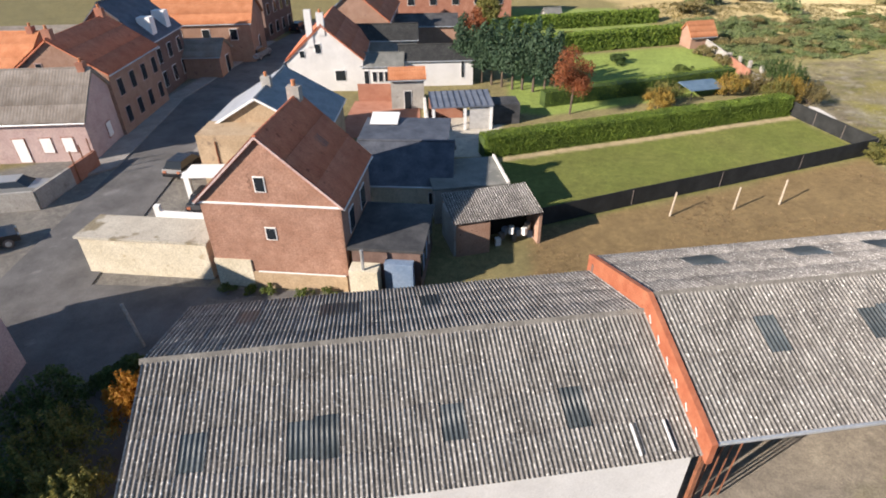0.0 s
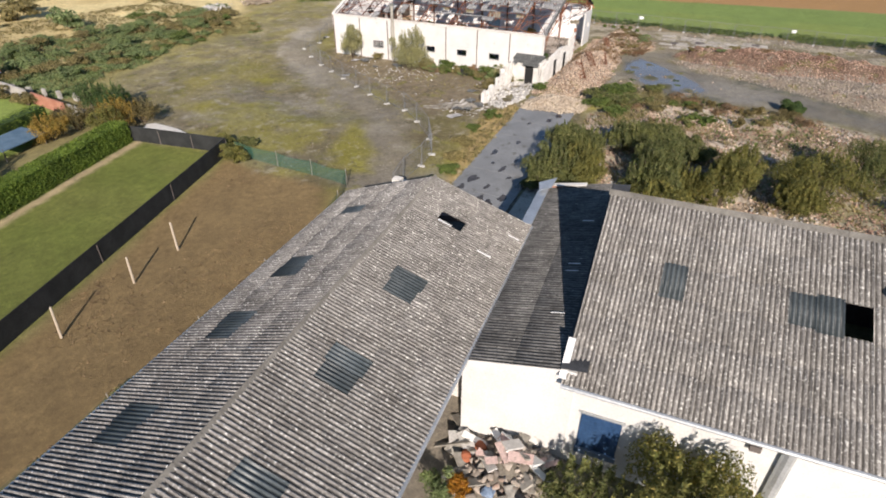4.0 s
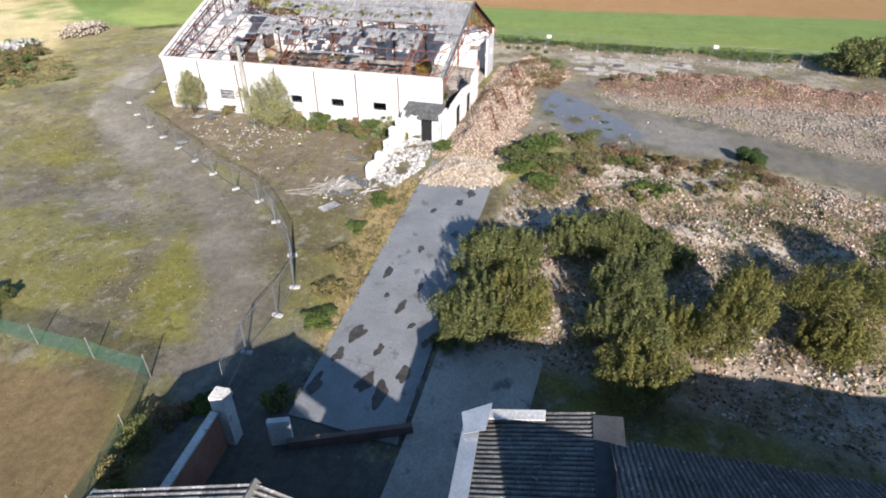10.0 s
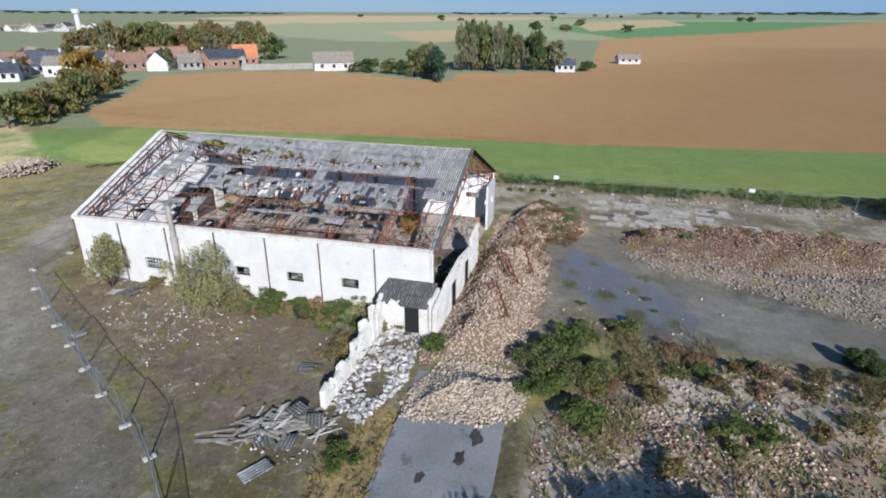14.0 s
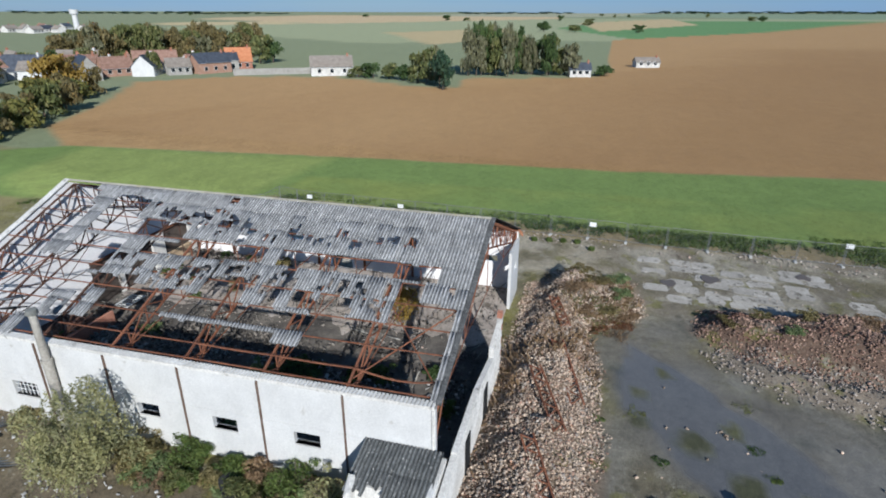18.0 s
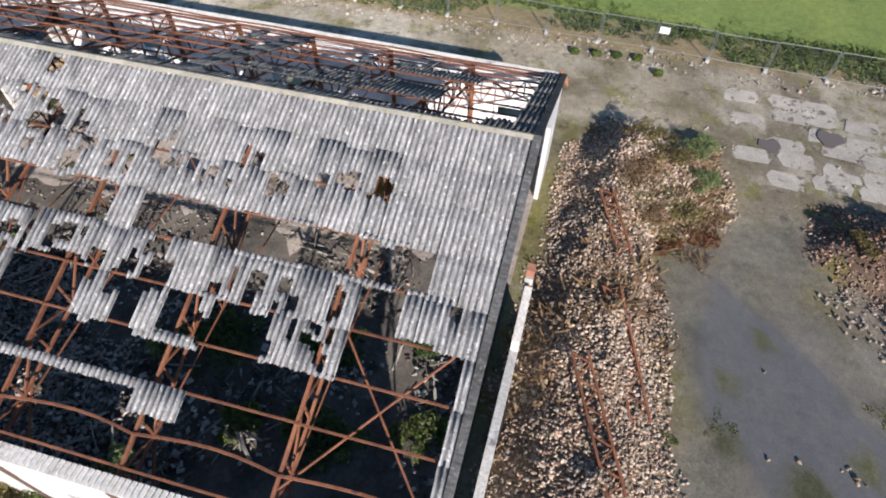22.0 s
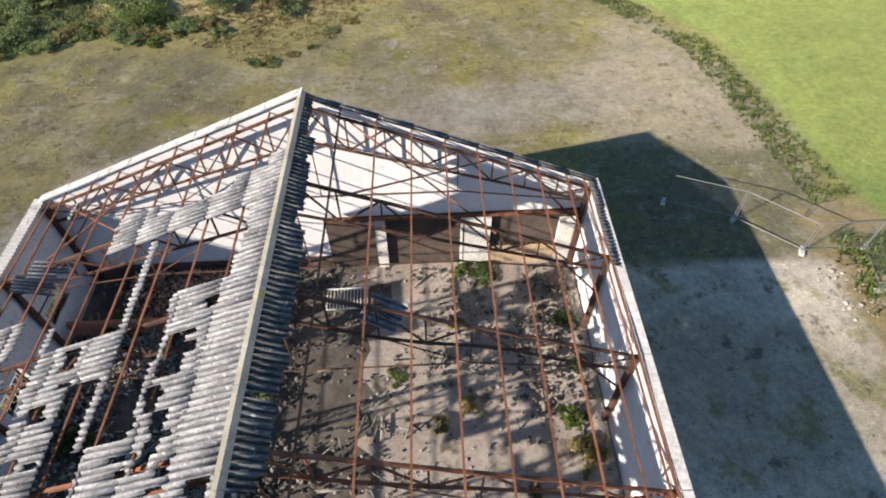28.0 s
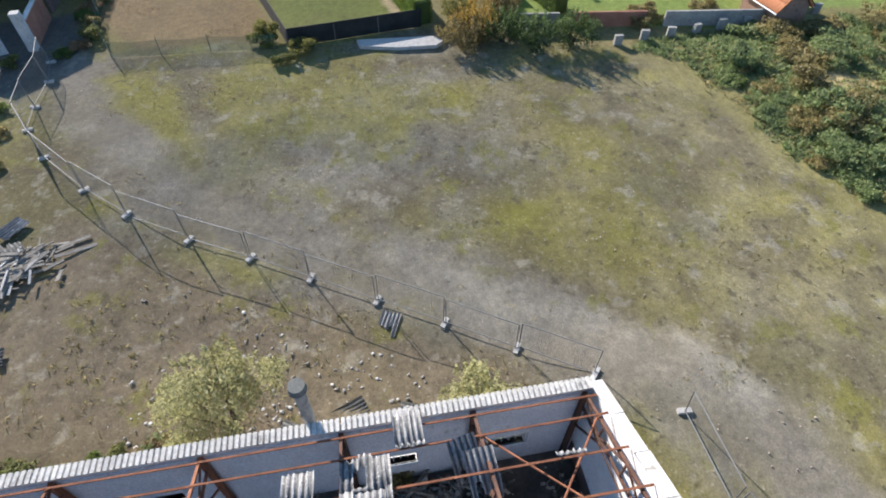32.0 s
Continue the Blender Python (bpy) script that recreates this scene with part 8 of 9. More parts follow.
# ---- the village street ----
def house(name, label, x, y, yaw, w, d, eave, ridge, wall, roof, wins=(), chimneys=(), over=0.25, roof2=None, category="house", frame_mat=None, shutters=None, group=""):
    """A house with its ridge along local x. wins: (face, along, sill, width, height), faces: 'f' -y, 'b' +y, 'l' -x, 'r' +x."""
    t = thing(name, pose(x, y, 0, 0, 0, yaw), label, category, group)
    hw, hd = w / 2, d / 2
    m = Mesh()
    prof = [(-hd, -0.2), (hd, -0.2), (hd, eave), (0, ridge - 0.08), (-hd, eave)]
    k = 5
    m.add([(-hw, a, b) for a, b in prof] + [(hw, a, b) for a, b in prof], [tuple(range(k))[::-1], tuple(range(k, 2 * k))] + [(i, (i + 1) % k, (i + 1) % k + k, i + k) for i in range(k)])
    part("wall", m, wall, t)
    drop = (ridge - eave) / hd * over
    for s in (-1, 1):
        p = [(-hw - over, 0, ridge + 0.08), (-hw - over, s * (hd + over), eave - drop + 0.08), (hw + over, s * (hd + over), eave - drop + 0.08), (hw + over, 0, ridge + 0.08)]
        rm = (roof2 or roof) if s > 0 else roof
        part("roof", Mesh().slab(p if s < 0 else p[::-1], 0.12), rm, t)
        if rm in (TILE_RED, TILE_ORANGE, TILE_GREY) and d < 14:
            sl = math.hypot(hd + over, ridge - eave + drop)
            rows = 3 if abs(x) < 60 else 1
            for r in range(rows):
                n = max(4, int((w + 2 * over) / 0.26))
                me = corrugated(w + 2 * over, sl / rows + 0.06, n, 0, 0.0, 0.03, 0.02, 3)
                me.materials.append(rm)
                f0 = r / rows
                ya, za = s * (hd + over) * f0, ridge + 0.13 - (ridge - eave + drop) * f0
                yb, zb = s * (hd + over), eave - drop + 0.13
                xa, xb = (-hw - over, hw + over) if s < 0 else (hw + over, -hw - over)
                lay(t, me, (xa, ya, za), (xb, ya, za), (xa, yb, zb), "tile_course", 0.02 + 0.015 * (r % 2))
        part("gutter", Mesh().tube((-hw - over, s * (hd + over + 0.05), eave - drop), (hw + over, s * (hd + over + 0.05), eave - drop), 0.06), ZINC, t)
    part("ridge_tiles", Mesh().tube((-hw - over, 0, ridge + 0.1), (hw + over, 0, ridge + 0.1), 0.10, n=8), roof, t)
    for a, h in chimneys:
        c = part("chimney", Mesh().box((a, 0, ridge + h / 2 - 0.5), (0.6, 0.75, h + 1.0)), RENDER_GREY if wall in (SHINGLE, RENDER_OCHRE) else (BRICK_RED if wall is not WHITE_WALL else WHITE_WALL), t)
        part("chimney_pot", Mesh().tube((a, 0, ridge + h), (a, 0, ridge + h + 0.35), 0.13, n=8), TILE_ORANGE, c)
    for face, a, z, ww, hh in wins:
        fr, dx = (("f", (a, -hd)), ("b", (a, hd)), ("l", (-hw, a)), ("r", (hw, a)))["fblr".index(face)][1], face in "lr"
        sx, sy = ((0.06, ww) if dx else (ww, 0.06))
        c = (fr[0], fr[1], z + hh / 2)
        out = {"f": (0, -0.02), "b": (0, 0.02), "l": (-0.02, 0), "r": (0.02, 0)}[face]
        wname = "door" if z < 0.2 and hh > 1.9 else "window"
        o = part(wname, Mesh().box((c[0] + out[0], c[1] + out[1], c[2]), (sx + (0 if dx else 0.12), sy + (0.12 if dx else 0), hh + 0.12)), frame_mat or PAINT_WHITE, t)
        part("pane", Mesh().box((c[0] + 2.0 * out[0], c[1] + 2.0 * out[1], c[2]), (sx, sy, hh)), shutters or GLASS_DARK, o)
    return t


def row(face, n, a0, a1, z, w, h):
    return [(face, a0 + (a1 - a0) * (k / max(1, n - 1)), z, w, h) for k in range(n)]


# the shingle-clad house beside the shed
main = house("gabled_house", "brick-red shingle-clad house with a steep tiled roof", -8.25, 30.05, 83, 6.5, 7.9, 5.75, 9.45, SHINGLE, TILE_RED,
             [("l", 0.3, 6.4, 0.5, 0.8), ("l", 0.2, 3.4, 0.5, 0.7)] + [("f", -1.5, 3.3, 0.9, 1.3), ("f", 1.2, 3.3, 0.9, 1.3)], [(2.9, 0.7)], 0.2)
part("string_course", Mesh().box((-3.3, 0, 5.6), (0.07, 8.0, 0.10)), PAINT_WHITE, main)
part("plinth", Mesh().box((-3.29, -1.0, 0.55), (0.12, 5.7, 1.1)), RENDER_OCHRE, main)
part("plinth", Mesh().box((-3.30, 2.85, 0.95), (0.12, 2.2, 1.9)), RENDER_CREAM, main)
part("plinth_trim", Mesh().box((-3.33, -1.2, 1.14), (0.05, 5.2, 0.07)), PAINT_WHITE, main)
for s in (-1, 1):
    part("verge_trim", Mesh().beam((-3.47, 0, 9.5), (-3.47, s * 4.15, 5.62), 0.05, 0.12), RENDER_PINK, main)
part("rooflight", Mesh().slab([(0.4, -2.35, 7.42), (1.1, -2.35, 7.42), (1.1, -1.7, 8.02), (0.4, -1.7, 8.02)][::1], 0.06), SEAM, main)

# lozenge shingles over the gable, set in slanting courses
shm = Mesh()
for i in range(40):
    for j in range(50):
        y0, z0 = -4.4 + 0.225 * i * 1.0, 1.3 + 0.17 * j
        if (i + j) % 2:
            continue
        top = 9.35 - (9.45 - 5.75) / 3.95 * abs(y0)
        if abs(y0) > 3.85 or z0 > top - 0.22 or (abs(y0 - 0.3) < 0.55 and 6.1 < z0 < 7.5) or (abs(y0 - 0.2) < 0.5 and 3.2 < z0 < 4.4):
            continue
        h = 0.195
        shm.add([(-3.262, y0, z0 - h), (-3.272, y0 + 0.225, z0), (-3.258, y0, z0 + h), (-3.272, y0 - 0.225, z0)], [(3, 2, 1, 0)])
tagged(part("shingles", shm, material("gable_shingle", (0.35, 0.19, 0.13), (0.45, 0.265, 0.19), 0.9, 0.7, 10, 0.1, island=0.07), main), kind="stuff")

annex2 = thing("glazed_annex", pose(-4.6, 26.4, 0, 0, 0, -7), "flat-roofed dark annex with a blue glazed porch", "annex")
part("wall", Mesh().box((2.1, 2.6, 1.35), (3.9, 5.0, 3.1)), BRICK_DARK, annex2)
part("roof", Mesh().box((2.1, 2.6, 3.0), (4.3, 5.4, 0.18)), FELT, annex2)
part("porch", Mesh().box((2.9, -0.25, 1.2), (1.6, 0.5, 2.4)), PAINT_BLUE, annex2)
for k in range(4):
    part("pane", Mesh().box((4.09, 0.3 + 0.6 * k, 1.9), (0.06, 0.5, 1.3)), PAINT_BLUE if k % 2 else GLASS_DARK, annex2)
w = part("window", Mesh().box((4.1, 3.9, 2.0), (0.06, 1.2, 1.2)), PAINT_WHITE, annex2)
part("pane", Mesh().box((4.14, 3.9, 2.0), (0.04, 0.95, 0.95)), GLASS_DARK, w)
part("boiler_wall", Mesh().box((1.0, -0.6, 1.1), (1.6, 0.9, 2.2)), RENDER_CREAM, annex2)
part("flue", Mesh().tube((1.0, -0.9, 2.2), (1.0, -0.9, 3.5), 0.09), ZINC, annex2)
back = house("slate_outbuilding", "pale rendered outbuilding with a dark slate roof", -1.8, 38.4, -4, 6.6, 6.2, 2.5, 4.3, RENDER_CREAM, SLATE, [("f", 2.2, 0.9, 0.7, 0.9)], (), 0.25, category="outbuilding")
back2 = thing("felt_roof_outbuilding", pose(-2.2, 44.6, 0, 0, 0, -4), "low dark-roofed outbuildings in a row", "outbuilding")
part("wall", Mesh().box((0, 0, 1.2), (7.0, 6.2, 2.5)), RENDER_GREY, back2)
part("roof", Mesh().box((0, 0, 2.55), (7.4, 6.6, 0.16)), SLATE, back2)
part("glass_roof", Mesh().slab([(-3.2, 1.4, 2.75), (-0.8, 1.4, 2.75), (-0.8, 3.4, 3.1), (-3.2, 3.4, 3.1)], 0.05), PAINT_WHITE, back2, "white glazed lean-to roof")
flat = thing("flat_roof_store", pose(2.4, 36.4, 0, 0, 0, 8), "store with a mossy grey flat roof", "outbuilding")
part("wall", Mesh().box((0, 0, 1.3), (5.0, 4.4, 2.7)), RENDER_GREY, flat)
part("roof", Mesh().box((0, 0, 2.72), (5.2, 4.6, 0.14)), FELT_GREY, flat)
part("parapet", Mesh().box((2.6, 0, 2.85), (0.16, 4.6, 0.2)), WHITE_DIRTY, flat)
openshed = thing("open_shed", pose(3.9, 32.0, 0, 0, 0, 14), "open brick shed with a lichened corrugated roof and stored junk", "shed")
osm = sheet_mesh(0.86, 3.3, FIBRE_OLD)
for k in range(7):
    lay(openshed, osm, (-3.0 + 0.84 * k, 1.5, 3.0), (-3.0 + 0.84 * (k + 1), 1.5, 3.0), (-3.0 + 0.84 * k, -1.8, 2.45), lift=0.02)
part("wall", Mesh().box((0, 1.3, 1.2), (5.8, 0.2, 2.6)), BRICK, openshed)
part("wall", Mesh().box((-2.85, -0.1, 1.2), (0.2, 2.9, 2.5)), RENDER_GREY, openshed)
part("wall", Mesh().box((2.85, -0.1, 1.2), (0.2, 2.9, 2.5)), BRICK, openshed)
part("front_wall", Mesh().box((-1.7, -1.55, 1.1), (2.2, 0.2, 2.3)), BRICK, openshed)
# black panel for the shade inside the shed
part("inside_shade_panel", Mesh().box((1.1, 0.4, 1.1), (3.2, 0.1, 2.2)), SHADE_BLACK, openshed)
for k in range(9):
    part("junk", Mesh().box((0.2 + 0.3 * k, -1.0 + 0.2 * (k % 3), 0.3 + 0.25 * (k % 4)), (0.35, 0.3, 0.5), 20 * k), (PAINT_WHITE, DEBRIS, PAINT_BLUE)[k % 3], openshed)

garage = thing("flat_garage", pose(-17.0, 29.5, 0, 0, 0, -7), "long cream garage with a stained flat concrete top", "garage")
part("wall", Mesh().box((0, 0, 1.2), (8.0, 2.4, 2.6)), RENDER_CREAM, garage)
part("roof", Mesh().box((0, 0, 2.55), (8.3, 2.7, 0.14)), material("stained_flat_top", (0.50, 0.46, 0.38), (0.62, 0.58, 0.48), 0.9, 0.6, 10, 0.1, spots=(0.28, 0.24, 0.16), spot_scale=0.5, spot_at=0.55), garage)
gw = thing("white_yard_wall", Matrix.Identity(4), "low white garden wall with gate piers", "wall")
part("wall", Mesh().beam((-18.8, 34.4, 0.55), (-13.6, 33.6, 0.55), 0.2, 1.1), PAINT_WHITE, gw)
part("pier", Mesh().box((-19.0, 34.5, 0.75), (0.4, 0.4, 1.5)), PAINT_WHITE, gw)
part("pier", Mesh().box((-18.2, 38.2, 1.1), (0.4, 0.4, 2.2)), PAINT_WHITE, gw)
part("canopy", Mesh().box((-16.6, 38.4, 2.2), (3.2, 2.2, 0.1)), PAINT_WHITE, gw)

# paler zinc on the west slope puts its sunlight into the colour
slate = house("slate_house", "ochre brick house with slate slopes, the west one coloured sunlit-pale", -13.2, 46.6, 88, 8.6, 9.8, 3.5, 6.3, RENDER_OCHRE, SLATE_PALE, [("l", 2.8, 0.9, 0.8, 1.3)], [(-1.0, 0.8)], 0.25, roof2=ZINC)
for s in (-1, 1):
    part("bargeboard", Mesh().beam((-4.6, 0, 6.4), (-4.6, s * 5.1, 3.45), 0.06, 0.16), PAINT_WHITE, slate)
part("front_wing", Mesh().box((-5.6, 1.2, 2.2), (3.0, 5.6, 4.6)), RENDER_OCHRE, slate)
part("pipe", Mesh().tube((-7.15, 2.6, 0.2), (-7.15, 2.6, 4.0), 0.07), RUST, slate)

house("grey_roof_house", "low pinkish brick house with a weathered grey tile roof", -34.0, 48.8, 3, 9.6, 7.2, 3.7, 6.9, RENDER_PINK, TILE_GREY,
      [("f", -3.8, 0.9, 0.9, 1.3), ("f", -1.0, 0.1, 0.95, 2.1), ("f", 1.2, 0.9, 0.9, 1.3), ("f", 3.0, 0.9, 0.9, 1.3), ("r", 0, 0.9, 0.8, 1.3)], [(4.3, 0.6)], shutters=PAINT_WHITE, frame_mat=BRICK_RED)
house("red_roof_house", "two-storey brick house with a red tile roof", -33.3, 56.3, 90, 10.2, 8.6, 5.9, 8.8, BRICK, TILE_RED,
      row("f", 4, -3.6, 3.8, 3.5, 0.9, 1.5) + row("f", 4, -3.6, 3.8, 0.9, 0.9, 1.5) + [("l", 1.5, 6.0, 0.5, 0.8)], [(-4.6, 0.8), (4.6, 0.9)], frame_mat=RENDER_PINK)
dorm = house("slate_roof_house", "tall brick house with a slate roof and white dormers", -34.2, 66.8, 90, 8.4, 8.4, 6.0, 9.8, BRICK_DARK, SLATE,
             row("f", 3, -2.8, 2.8, 3.4, 0.9, 1.5) + row("f", 3, -2.8, 2.8, 0.8, 0.9, 1.6), [(4.0, 0.8)])
for a in (-1.9, 1.9):
    part("dormer", Mesh().box((a, -3.3, 7.1), (1.1, 1.4, 1.9)), PAINT_WHITE, dorm)
house("orange_roof_house", "brick house with a bright orange tile roof", -30.0, 80.5, 4, 12.5, 8.0, 5.0, 7.8, BRICK, TILE_ORANGE, row("f", 3, -3, 4, 2.9, 0.9, 1.3) + [("r", 0, 1, 0.9, 1.5)], [(5.6, 0.7)])
house("low_brick_barn", "low brick barn with a grey tile roof", -28.3, 72.2, 2, 5.0, 5.0, 2.6, 4.0, BRICK, TILE_GREY, [("r", 0.5, 0.0, 1.2, 2.0)])
house("back_house", "dark brick house row with slate roof", -27.6, 93.5, 80, 10, 8, 6.4, 9.2, BRICK_DARK, SLATE, row("f", 4, -3.6, 3.6, 3.6, 0.9, 1.5) + row("f", 4, -3.6, 3.6, 0.8, 0.9, 1.5), [(4.4, 0.8)])
house("far_left_house", "brick house with an orange tile roof behind others", -47.0, 62.0, 0, 12, 8, 4.5, 7.2, BRICK, TILE_ORANGE, (), [(5.4, 0.6)])
house("far_left_barn", "long low building with orange roof", -45.0, 54.5, 6, 9, 5, 3.4, 5.0, BRICK, TILE_ORANGE)
house("far_left_wall_house", "white low buildings behind the street", -52.0, 86.0, 4, 26, 3, 2.2, 3.0, WHITE_DIRTY, TILE_GREY)
wh = house("white_gable_house", "white rendered house with a red tile roof and twin chimneys", -12.0, 69.2, 91, 10.4, 8.4, 3.5, 7.1, WHITE_WALL, TILE_RED,
           [("l", -1.6, 1.2, 1.1, 1.1), ("l", 0.6, 4.2, 0.6, 1.0), ("l", 2.4, 3.8, 0.5, 0.7)], [(-5.0, 1.3)], 0.15)
part("chimney", Mesh().box((-5.0, 1.3, 6.8), (0.6, 0.7, 3.8)), WHITE_WALL, wh)
house("white_annex", "low white annex with a grey roof", -5.6, 66.4, 0, 4.6, 4.6, 2.7, 3.5, WHITE_WALL, FELT_GREY, row("f", 4, -0.9, 1.2, 1.0, 0.45, 1.1) + [("f", -1.8, 0.6, 0.5, 1.6)], (), 0.15, category="annex")
house("white_annex", "long white annex with a corrugated grey roof", 0.4, 68.4, 2, 8.4, 6.0, 2.9, 3.9, WHITE_WALL, FIBRE_DARK, [("f", -3, 1.0, 0.9, 1.0), ("f", 3, 1, 0.3, 1.8)], (), 0.15, category="annex")
house("grey_barn", "grey-roofed barn behind the white house", -6.0, 75.5, 2, 8, 6, 3.6, 4.8, RENDER_GREY, FIBRE_DARK, category="barn")
house("dark_roof_house", "house with a dark red-brown roof and brick walls", -10.0, 86.0, 88, 14, 9, 4.6, 8.4, BRICK, TILE_RED, row("l", 2, -2, 2, 1, 0.9, 1.2), [(-6, 0.9), (3, 0.8)], roof2=SLATE)
house("brick_terrace", "terrace of red brick houses with orange roofs", 0.0, 104.0, 2, 26, 8, 5.0, 7.6, BRICK_RED, TILE_ORANGE, row("f", 7, -11, 11, 2.8, 1.1, 1.3), [(-8, 0.8), (0, 0.8), (8, 0.8)])
house("brown_shed", "brown garden shed with felt roof", -1.0, 88.0, 0, 9, 6, 2.6, 3.6, BRICK, FELT, category="shed")
house("red_brick_kiosk", "narrow grey hut with a red tile roof", -2.6, 58.8, 4, 3.4, 2.4, 3.2, 3.9, RENDER_GREY, TILE_ORANGE, [("f", 0, 0.0, 0.7, 1.9)], category="hut")
house("terracotta_hut", "small garden hut with an orange tile roof", 37.4, 82.6, 12, 3.6, 3.0, 1.7, 3.2, BRICK, TILE_ORANGE, category="hut")
house("garden_hut", "tiny grey garden hut", 20.0, 100.5, 10, 2.6, 2.2, 1.1, 2.0, RENDER_GREY, FELT_GREY, category="hut")
carport = thing("carport", pose(2.7, 53.4, 0, 0, 0, 5), "carport with a blue-grey ribbed roof and pale doors", "carport")
part("roof", Mesh().slab([(-2.9, -2.0, 2.35), (3.0, -2.0, 2.35), (3.0, 1.9, 2.65), (-2.9, 1.9, 2.65)], 0.12), material("blue_grey_tile", (0.13, 0.155, 0.20), (0.20, 0.225, 0.27), 0.6, 1, 14, 0.15), carport)
for k in range(11):
    part("rib", Mesh().beam((-2.9 + 0.59 * k, -2.0, 2.39), (-2.9 + 0.59 * k, 1.9, 2.69), 0.05, 0.05), SLATE, carport)
for x in (-2.7, 0.3, 2.8):
    part("post", Mesh().box((x, -1.8, 1.1), (0.25, 0.2, 2.3)), PAINT_WHITE, carport)
part("door", Mesh().box((1.7, -1.7, 1.05), (1.9, 0.1, 2.1)), FENCE_BLOCK, carport)
part("back_wall", Mesh().box((-1.2, 1.5, 1.1), (3.4, 0.15, 2.2)), BRICK_RED, carport)
part("side_shed", Mesh().box((4.5, 0.3, 1.0), (2.6, 2.4, 2.0)), FELT, carport)
brickwall = thing("garden_wall", Matrix.Identity(4), "old red brick garden wall", "wall")
part("wall", Mesh().beam((-8.0, 60.4, 0.9), (-1.6, 60.2, 0.9), 0.3, 1.9), BRICK_RED, brickwall)
part("wall", Mesh().beam((-0.8, 57.5, 0.6), (-0.2, 46.0, 0.6), 0.25, 1.3), WHITE_DIRTY, brickwall)
part("ground_tiles", Mesh().prism([(-9, 50), (-1, 49), (-1.4, 60), (-8.4, 60.2)], 0, 0.06), BRICK_RED, brickwall)
terr = thing("terracotta_terrace_wall", Matrix.Identity(4), "grey garden walls in front of a house", "wall")
for a, b in (((-33.5, 36.2), (-29.0, 37.0)), ((-29.0, 37.0), (-28.6, 41.0)), ((-28.6, 41.0), (-28.3, 44.4))):
    part("wall", Mesh().beam((*a, 0.7), (*b, 0.7), 0.25, 1.5), RENDER_GREY if b[0] != -28.3 else BRICK_RED, terr)
for k in range(3):
    part("post", Mesh().tube((-28.4, 41.5 + 1.3 * k, 0), (-28.4, 41.5 + 1.3 * k, 2.6), 0.06), RUST, terr)
house("pink_house", "pink rendered house at the corner of the lane", -24.2, 13.4, 96, 14, 9.2, 5.2, 8.2, RENDER_PINK, TILE_RED, [("f", 3, 1.2, 0.9, 1.3), ("f", -1, 1.2, 0.9, 1.3)])


def car(x, y, yaw, paint, label):
    t = thing("parked_car", pose(x, y, 0.03, 0, 0, yaw), label, "car", "parked cars")
    m = Mesh()
    prof = [(-2.05, 0.35), (2.0, 0.35), (2.08, 0.62), (1.95, 0.82), (0.95, 0.95), (-1.95, 1.0), (-2.1, 0.7)]
    k = len(prof)
    for s0, s1 in ((-0.85, 0.85),):
        m.add([(x_, s0, z) for x_, z in prof] + [(x_, s1, z) for x_, z in prof], [tuple(range(k))[::-1][::-1], tuple(range(2 * k - 1, k - 1, -1)), *[(i + k, (i + 1) % k + k, (i + 1) % k, i) for i in range(k)]])
    part("body", m, paint, t)
    g = Mesh()
    lo, hi = [(-1.85, -0.78), (0.95, -0.78), (0.95, 0.78), (-1.85, 0.78)], [(-1.45, -0.62), (0.25, -0.62), (0.25, 0.62), (-1.45, 0.62)]
    g.add([(a, b, 0.95) for a, b in lo] + [(a, b, 1.42) for a, b in hi], [(0, 1, 5, 4), (1, 2, 6, 5), (2, 3, 7, 6), (3, 0, 4, 7)])
    part("windows", g, GLASS_DARK, t)
    part("roof", Mesh().box((-0.6, 0, 1.44), (1.72, 1.26, 0.05)), paint, t)
    for a in (-1.3, 1.3):
        for b in (-0.8, 0.8):
            wl_ = part("wheel", Mesh().tube((a, b - 0.1, 0.32), (a, b + 0.1, 0.32), 0.32, n=14), SEAM, t)
            part("rim", Mesh().tube((a, b - 0.115, 0.32), (a, b + 0.115, 0.32), 0.19, n=10), ZINC, wl_)
    for b in (-0.6, 0.6):
        part("headlight", Mesh().box((2.0, b, 0.68), (0.12, 0.3, 0.14)), PAINT_WHITE, t)
        part("tail_light", Mesh().box((-2.06, b, 0.78), (0.1, 0.25, 0.16)), RUST_RED, t)
    return t


CAR_BLACK, CAR_SILVER, CAR_WHITE = plain("black_car_paint", (0.02, 0.02, 0.022), 0.25), plain("silver_car_paint", (0.45, 0.47, 0.48), 0.3, 0.5), plain("white_car_paint", (0.7, 0.7, 0.7), 0.3)
car(-20.4, 43.2, 80, CAR_BLACK, "black hatchback parked by the kerb")
car(-23.6, 79.0, 78, CAR_SILVER, "silver car parked on the street")
car(-29.4, 31.4, 40, CAR_BLACK, "black car parked by the front yard")
car(-31.6, 39.2, 10, CAR_SILVER, "silver car in the walled front yard")
car(-16.4, 37.2, 84, CAR_BLACK, "dark car under the white canopy")
car(-21.4, 95.0, 80, CAR_BLACK, "dark car parked far down the street")
pole = thing("lane_pole", pose(-14.9, 21.9, 0), "short leaning concrete pole by the lane", "pole")
part("shaft", Mesh().tube((0, 0, 0), (-0.5, 0.3, 2.6), 0.11, 0.09, 8), CONCRETE, pole)


